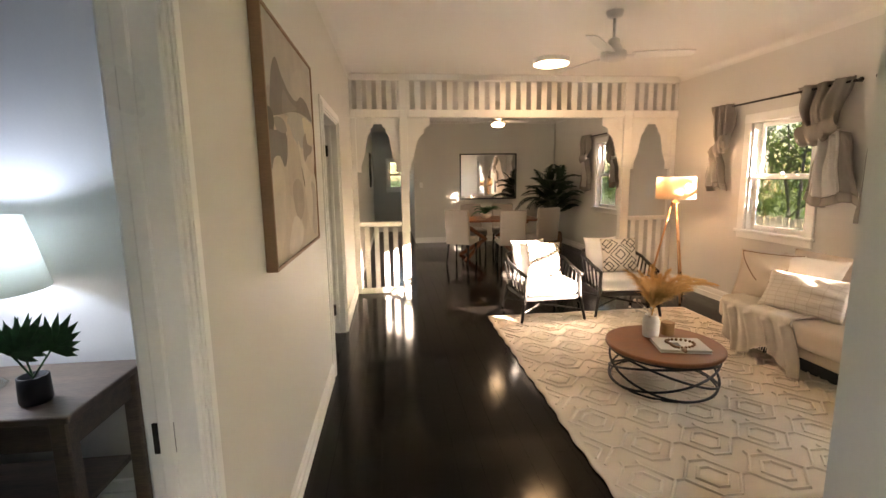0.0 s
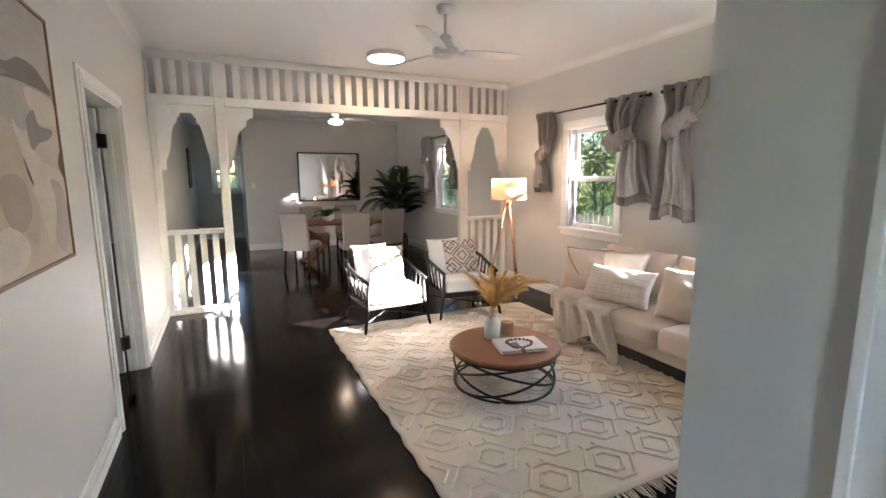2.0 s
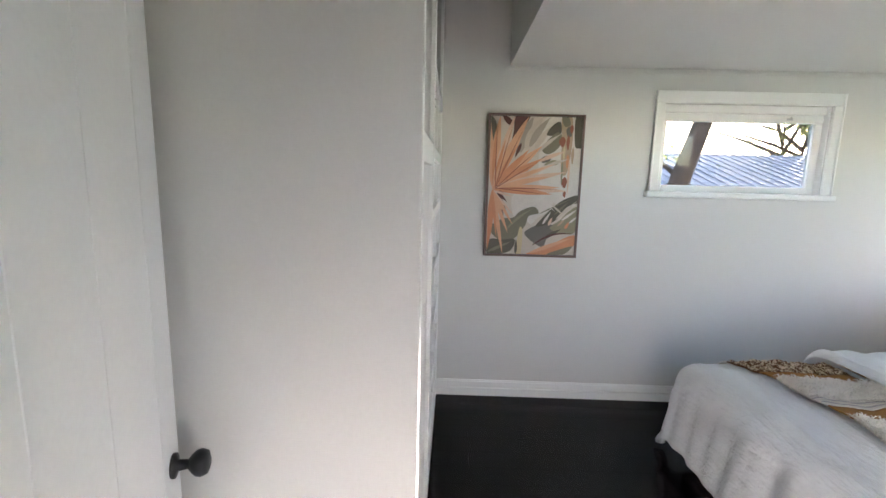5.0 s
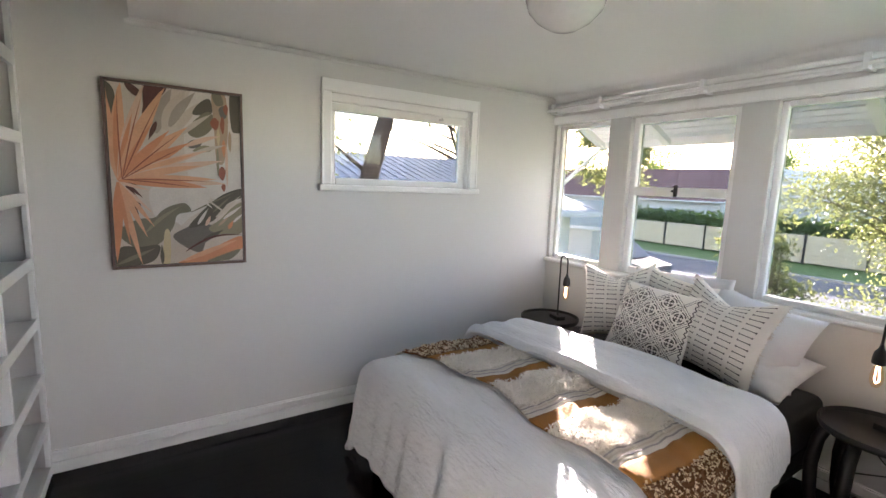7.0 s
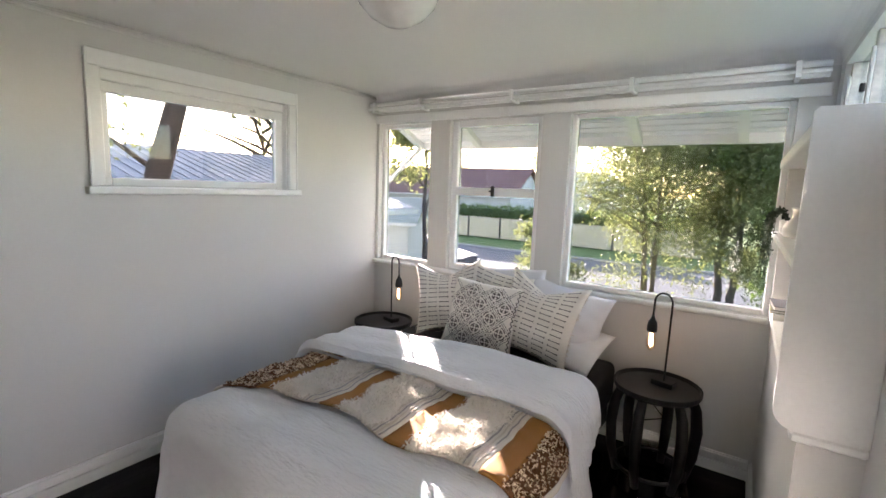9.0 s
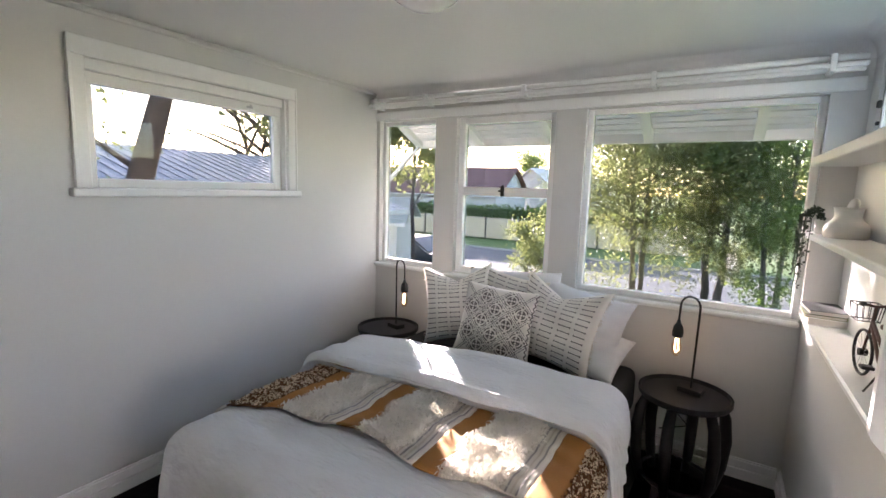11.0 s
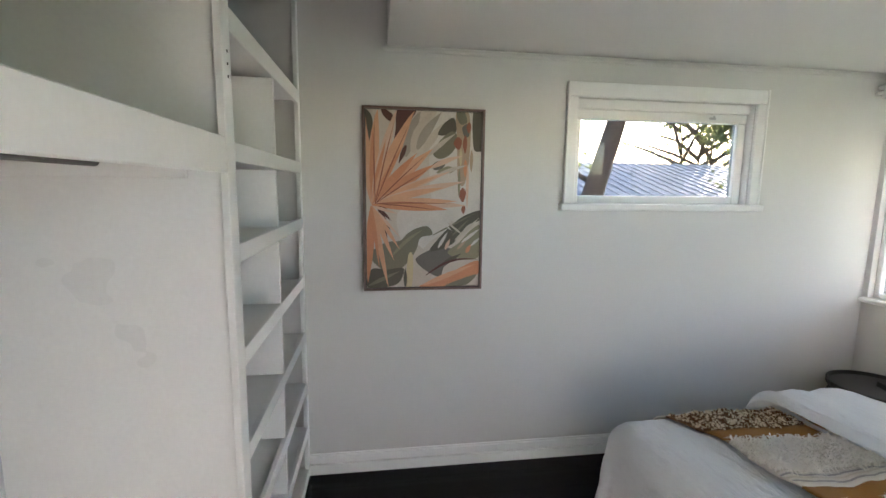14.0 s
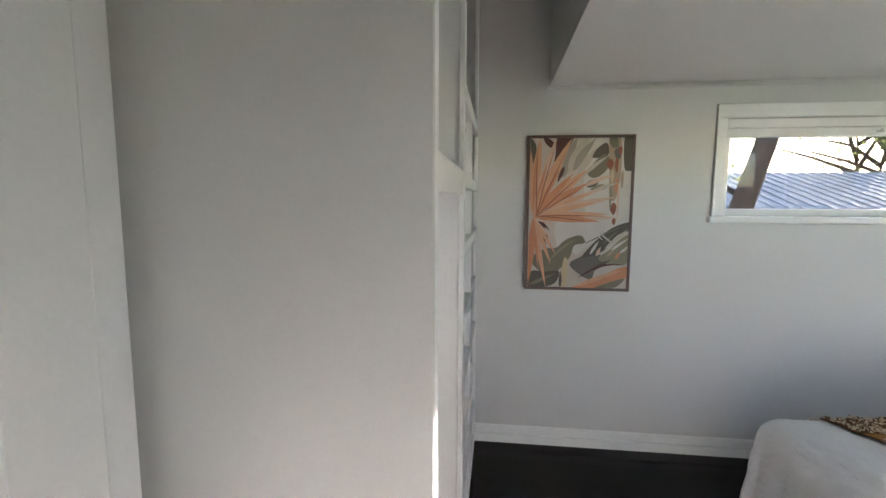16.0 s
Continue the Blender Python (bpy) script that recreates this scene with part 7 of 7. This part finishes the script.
def tree(x, y, trunks, height, crown_lo, radius, leaves, foliage, bark, label, seed, size=0.085, spread=1.0, base=GZ, lean=(0, 0), tr=0.11, limb=0.028):
    rng = random.Random(seed)
    t = thing("tree", pose(x, y, base), label, "tree")
    tips = []
    for k in range(trunks):
        a = rng.uniform(0, 6.28)
        o = 0.16 if trunks > 1 else 0.0
        pts = [Vector((o * math.cos(a), o * math.sin(a), 0))]
        for i in range(1, 8):
            s = i / 7
            pts.append(Vector((o * math.cos(a) * (1 + 3.0 * s) + rng.uniform(-0.05, 0.05) + lean[0] * s, o * math.sin(a) * (1 + 3.0 * s) + rng.uniform(-0.05, 0.05) + lean[1] * s, height * 0.82 * s)))
        part("trunk", tube(bmn(), pts, [tr * (1 - 0.75 * i / 7) / (1.5 if trunks > 1 else 1) for i in range(8)], 9), bark, t, smooth=True)
        for b in range(9):
            s = rng.uniform(0.35, 1.0)
            j = min(6, int(s * 7))
            c = pts[j].lerp(pts[j + 1], s * 7 - j)
            az = rng.uniform(0, 6.28)
            L = radius * rng.uniform(0.5, 1.0)
            e = c + Vector((math.cos(az) * L, math.sin(az) * L, L * rng.uniform(0.25, 0.8)))
            m = c.lerp(e, 0.5) + Vector((rng.uniform(-0.1, 0.1), rng.uniform(-0.1, 0.1), rng.uniform(0.0, 0.15)))
            part("limb", tube(bmn(), [c, m, e], [limb, limb * 0.65, limb * 0.22], 6), bark, t, smooth=True)
            tips += [e, m]
        tips.append(pts[-1])
    clumps = []
    for k in range(int(26 * spread)):
        z = rng.uniform(crown_lo, height)
        f = math.sin(math.pi * min(1, max(0.12, (z - crown_lo) / (height - crown_lo) * 0.85 + 0.12)))
        r = radius * (0.35 + 0.65 * f) * math.sqrt(rng.random())
        a = rng.uniform(0, 6.28)
        clumps.append((Vector((math.cos(a) * r + lean[0], math.sin(a) * r + lean[1], z)), rng.uniform(0.25, 0.5) * radius * 0.7))
    clumps += [(p, 0.30 * radius) for p in tips if p.z > crown_lo * 0.8]
    vs, fs = [], []
    for i in range(leaves):
        c, r = rng.choice(clumps)
        p = c + Vector((rng.gauss(0, 1), rng.gauss(0, 1), rng.gauss(0, 0.8))) * r * 0.55
        d = Vector((rng.gauss(0, 1), rng.gauss(0, 1), rng.gauss(-0.4, 0.8))).normalized()
        q = d.orthogonal().normalized()
        q.rotate(Euler((rng.uniform(0, 3), rng.uniform(0, 3), 0)))
        q = (q - d * q.dot(d)).normalized() * size * 0.30
        L = size * rng.uniform(0.7, 1.25)
        n = len(vs)
        vs += [p, p + d * L * 0.5 + q, p + d * L, p + d * L * 0.5 - q]
        fs.append((n, n + 1, n + 2, n + 3))
    me = bpy.data.meshes.new("crown")
    me.from_pydata([tuple(v) for v in vs], [], fs)
    me.materials.append(foliage)
    c = new("crown", me)
    c.parent = t
    c["kind"] = "stuff"
    return t


tree(4.2, -13.6, 4, 6.6, 0.75, 2.3, 34000, FOL, BARK, "leafy multi-stemmed street tree by the road", 21, 0.088, spread=1.6)
tree(2.5, -13.4, 1, 6.9, 1.5, 1.6, 19000, FOL, BARKD, "slender leafy street tree with a straight trunk", 22, 0.088, spread=1.3)
tree(2.14, -13.0, 1, 6.7, 1.4, 1.5, 19000, FOL, BARKD, "slender leafy street tree with a straight trunk", 23, 0.088, spread=1.3)
tree(1.0, -12.4, 2, 6.5, 0.4, 1.3, 13000, FOLD, BARKD, "dense dark green tree at the end of the row", 24, 0.088, spread=1.3)
tree(5.3, -8.2, 3, 3.05, 0.8, 0.62, 6500, FOL, BARK, "bushy young tree in front of the window", 25, 0.07, tr=0.05)
tree(10.2, -10.6, 1, 8.0, 4.5, 1.4, 10000, FOL, BARKD, "tall garden tree with open branches", 26, 0.13, tr=0.08)
tree(6.7, -0.57, 1, 7.2, 4.6, 1.5, 2600, FOL, BARK, "leaning rough-barked tree beside the house", 27, 0.07, lean=(0, -1.72), tr=0.19)
# Added mainly as a sun screen for window_5; only its edge shows.
tree(8.9, -5.2, 1, 6.35, 4.1, 1.05, 5600, FOL, BARK, "leafy tree added to break the sun at the high window", 28, 0.10, tr=0.10)
tree(14.2, -8.2, 4, 6.6, 4.4, 2.4, 2600, FOL, BARK, "spreading tree with twisting branches behind the next roof", 29, 0.085, tr=0.10, limb=0.055)
for k, (x, y) in enumerate(((13.2, 8.2), (14.4, 10.9), (13.6, 14.0), (15.0, 17.2), (12.8, 20.0), (16.0, 22.5), (9.9, 16.8))):
    tree(x, y, 2, 5.6 + 0.5 * (k % 3), 1.6, 1.9, 4000, FOLD, BARKD, "dense green garden tree behind the fence", 40 + k, 0.15)
# Out of view: added to keep direct sun out of the dining window.
tree(8.9, 4.5, 1, 6.0, 3.2, 1.35, 15000, FOLD, BARKD, "dense unseen tree added to shade the dining window", 58, 0.12, tr=0.10)
# Also out of view: thins the sunlight that reaches armchair and balustrade.
tree(7.0, 2.5, 1, 5.4, 3.4, 0.75, 2000, FOL, BARKD, "slender unseen tree added to dapple the living room sun", 59, 0.09, tr=0.05)
tree(2.6, 20.0, 2, 6.0, 0.8, 1.8, 3000, FOLD, BARKD, "dense green tree behind the house", 60, 0.15)


def paling_fence(name, x0, y0, x1, y1, h, label, dark_posts=False):
    L = math.hypot(x1 - x0, y1 - y0)
    f = thing(name, pose(x0, y0, GZ, 0, 0, math.degrees(math.atan2(y1 - y0, x1 - x0))), label, "fence")
    if dark_posts:
        n = int(L / 2.4)
        for i in range(n + 1):
            bx("post", (i * L / n - 0.05, -0.05, 0, i * L / n + 0.05, 0.05, h + 0.05), BLACKWOOD, f, 0.005)
        for i in range(n):
            bx("panel", (i * L / n + 0.055, -0.02, 0.08, (i + 1) * L / n - 0.055, 0.02, h), PALING, f, 0.004)
    else:
        n = int(L / 0.14)
        me = None
        for i in range(n):
            if me is None:
                p = bx("paling", (0, -0.01, 0.03, 0.125, 0.01, h), PALING, f, 0)
                me = p.data
            else:
                p = new("paling", me)
                p.parent = f
                p.location = (i * L / n, 0.004 * (i % 3), 0.01 * ((i * 7) % 5))
        for z in (0.4, h - 0.3):
            bx("rail", (0, 0.012, z - 0.04, L, 0.05, z + 0.04), PALING, f, 0)


paling_fence("street_fence", 3.5, -26.8, 28.0, -26.8, 1.45, "pale timber panel fence with dark posts across the street", True)
paling_fence("side_fence", 7.9, 4.0, 7.9, 17.0, 2.55, "pale timber paling fence beside the house")


def hedge(x0, x1, y, z0, z1, d, n, seed):
    rng = random.Random(seed)
    h = thing("hedge", pose(0, 0, GZ), "dense clipped green hedge behind the fence", "hedge")
    vs, fs = [], []
    for i in range(n):
        p = Vector((rng.uniform(x0, x1), y + rng.uniform(-d, d), rng.uniform(z0, z1 + 0.15 * math.sin(rng.uniform(0, 30)))))
        a = Vector((rng.gauss(0, 1), rng.gauss(0, 1), rng.gauss(0, 1))).normalized()
        q = a.orthogonal().normalized() * 0.08
        k = len(vs)
        vs += [p, p + a * 0.12 + q, p + a * 0.24, p + a * 0.12 - q]
        fs.append((k, k + 1, k + 2, k + 3))
    me = bpy.data.meshes.new("foliage")
    me.from_pydata([tuple(v) for v in vs], [], fs)
    me.materials.append(FOLD)
    c = new("foliage", me)
    c.parent, c["kind"] = h, "stuff"
    bx("inner_growth", (x0, y - d * 0.7, 0.0, x1, y + d * 0.7, z1 - 0.15), FOLD, h, 0.05)


hedge(4.0, 28.0, -27.8, 1.2, 2.1, 0.5, 7000, 31)


def house(name, x, y, deg, w, d, h, rise, roof, walls, label, ribs=0.0, windows=2, over_=0.4):
    g = thing(name, pose(x, y, GZ, 0, 0, deg), label, "house")
    bx("wall", (-w / 2, -d / 2, 0, w / 2, d / 2, h), walls, g, 0)
    o = over_
    for s in (-1, 1):
        bm = bmn()
        slab(bm, [(0, h + rise), (s * (d / 2 + o), h - 0.05), (s * (d / 2 + o), h - 0.13), (0, h + rise - 0.1)], "x", -w / 2 - o, w / 2 + o)
        rf = part("roof", bm, roof, g)
        if ribs:
            bm = bmn()
            n = int((w + 2 * o) / ribs)
            for i in range(n):
                u = -w / 2 - o + (i + 0.5) * ribs
                slab(bm, [(0, h + rise + 0.014), (s * (d / 2 + o), h - 0.036), (s * (d / 2 + o), h - 0.05), (0, h + rise)], "x", u - ribs * 0.22, u + ribs * 0.22)
            part("roof_rib", bm, roof, rf, kind="stuff")
        bx("gutter", (-w / 2 - o, s * (d / 2 + o) - 0.06, h - 0.16, w / 2 + o, s * (d / 2 + o) + 0.06, h - 0.06), WEATHER, g, 0.01)
    part("gable", slab(bmn(), [(-d / 2, h), (d / 2, h), (0, h + rise - 0.1)], "x", -w / 2 + 0.001, -w / 2 + 0.1), walls, g)
    part("gable", slab(bmn(), [(-d / 2, h), (d / 2, h), (0, h + rise - 0.1)], "x", w / 2 - 0.1, w / 2 - 0.001), walls, g)
    for s in (-1, 1):
        for i in range(windows):
            u = -w / 2 + w * (i + 0.5) / windows
            wn_ = bx("window", (u - 0.6, s * (d / 2) - 0.03, h * 0.35, u + 0.6, s * (d / 2) + 0.03, h * 0.78), TRIM, g, 0.01)
            bx("pane", (u - 0.54, s * (d / 2 + 0.031) - 0.004, h * 0.37, u + 0.54, s * (d / 2 + 0.031) + 0.004, h * 0.76), COVERG, wn_, 0)


house("neighbour_house", 11.6, -1.75, 90, 9.5, 7.0, 2.95, 0.98, IRON, WEATHER, "neighbouring house with a blue-grey corrugated iron roof", ribs=0.2)
house("red_roof_house", 25.0, -33.0, 8, 16.0, 9.0, 2.9, 2.2, TILER, WEATHER, "brick house with a red tiled roof across the street", ribs=0.33)
house("white_house", 16.0, -44.0, 70, 9.0, 7.0, 3.0, 2.4, WEATHER, WEATHER, "white gabled house in the distance")
house("garden_shed", 12.7, -10.6, 28, 3.6, 3.2, 2.35, 0.62, GREENR, WEATHER, "small pale garage with a grey-green iron roof", ribs=0.22, windows=1, over_=0.3)
for k, (x, y) in enumerate(((36, -52), (24, -58), (14, -62), (4, -60), (-6, -55), (-16, -50), (46, -40), (-24, -42), (-9, -30))):
    tree(x, y, 1, 8.0 + (k % 3), 1.2, 4.0, 5000, FOLD, BARKD, "distant rounded dark green tree", 80 + k, 0.3)


def car(x, y, deg):
    c = thing("parked_car", pose(x, y, GZ + 0.02, 0, 0, deg), "dark grey-blue parked car", "car")
    paint_ = mat("car_paint", (0.05, 0.06, 0.075), 0.25, metal=0.3, var=0.1, coat=0.6)
    prof = [(-2.1, 0.3), (-2.12, 0.75), (-1.3, 0.9), (-0.6, 1.38), (0.75, 1.42), (1.5, 0.95), (2.1, 0.85), (2.12, 0.3)]
    part("body", slab(bmn(), prof, "y", -0.85, 0.85), paint_, c)
    part("windscreen", slab(bmn(), [(-1.28, 0.92), (-0.64, 1.36), (-0.62, 1.35), (-1.25, 0.91)], "y", -0.72, 0.72), COVERG, c).location = (-0.03, 0, 0.02)
    for s in (-1, 1):
        part("side_window", slab(bmn(), [(-1.1, 0.93), (-0.58, 1.32), (0.70, 1.35), (1.2, 0.97)], "y", s * 0.852, s * 0.856), COVERG, c)
        for wx in (-1.35, 1.35):
            w = part("wheel", tube(bmn(), [(wx, s * 0.72, 0.32), (wx, s * 0.88, 0.32)], 0.32, 20), BLACK, c)
            part("rim", tube(bmn(), [(wx, s * 0.881, 0.32), (wx, s * 0.89, 0.32)], 0.2, 16), CHROME, w)
        part("headlight", box(bmn(), -2.14, s * 0.62 - 0.15, 0.6, -2.08, s * 0.62 + 0.15, 0.72, 0.02), PANE_CLEAR, c)


car(12.8, -14.0, 4)

# ---- floorboards ----
rngb = random.Random(77)
widths = 0.134
lens = {}
for i in range(58):
    xa = -3.07 + i * widths
    y = -2.2 - rngb.uniform(0, 1.5)
    while y < 14.2:
        L = rngb.choice((3.6, 4.2, 4.8, 5.4))
        a, b = max(y, -2.225), min(y + L, 14.2)
        y += L
        if b - a < 0.05:
            continue
        key = round(b - a, 3)
        if key not in lens:
            o = bx("floorboard", (0.0006, 0.0006, -0.0135, widths - 0.0006, b - a - 0.0006, 0.0), FLOOR, floor, 0)
            lens[key] = o.data
        else:
            o = new("floorboard", lens[key])
            o.parent = floor
        o.location = (xa, a, 0)
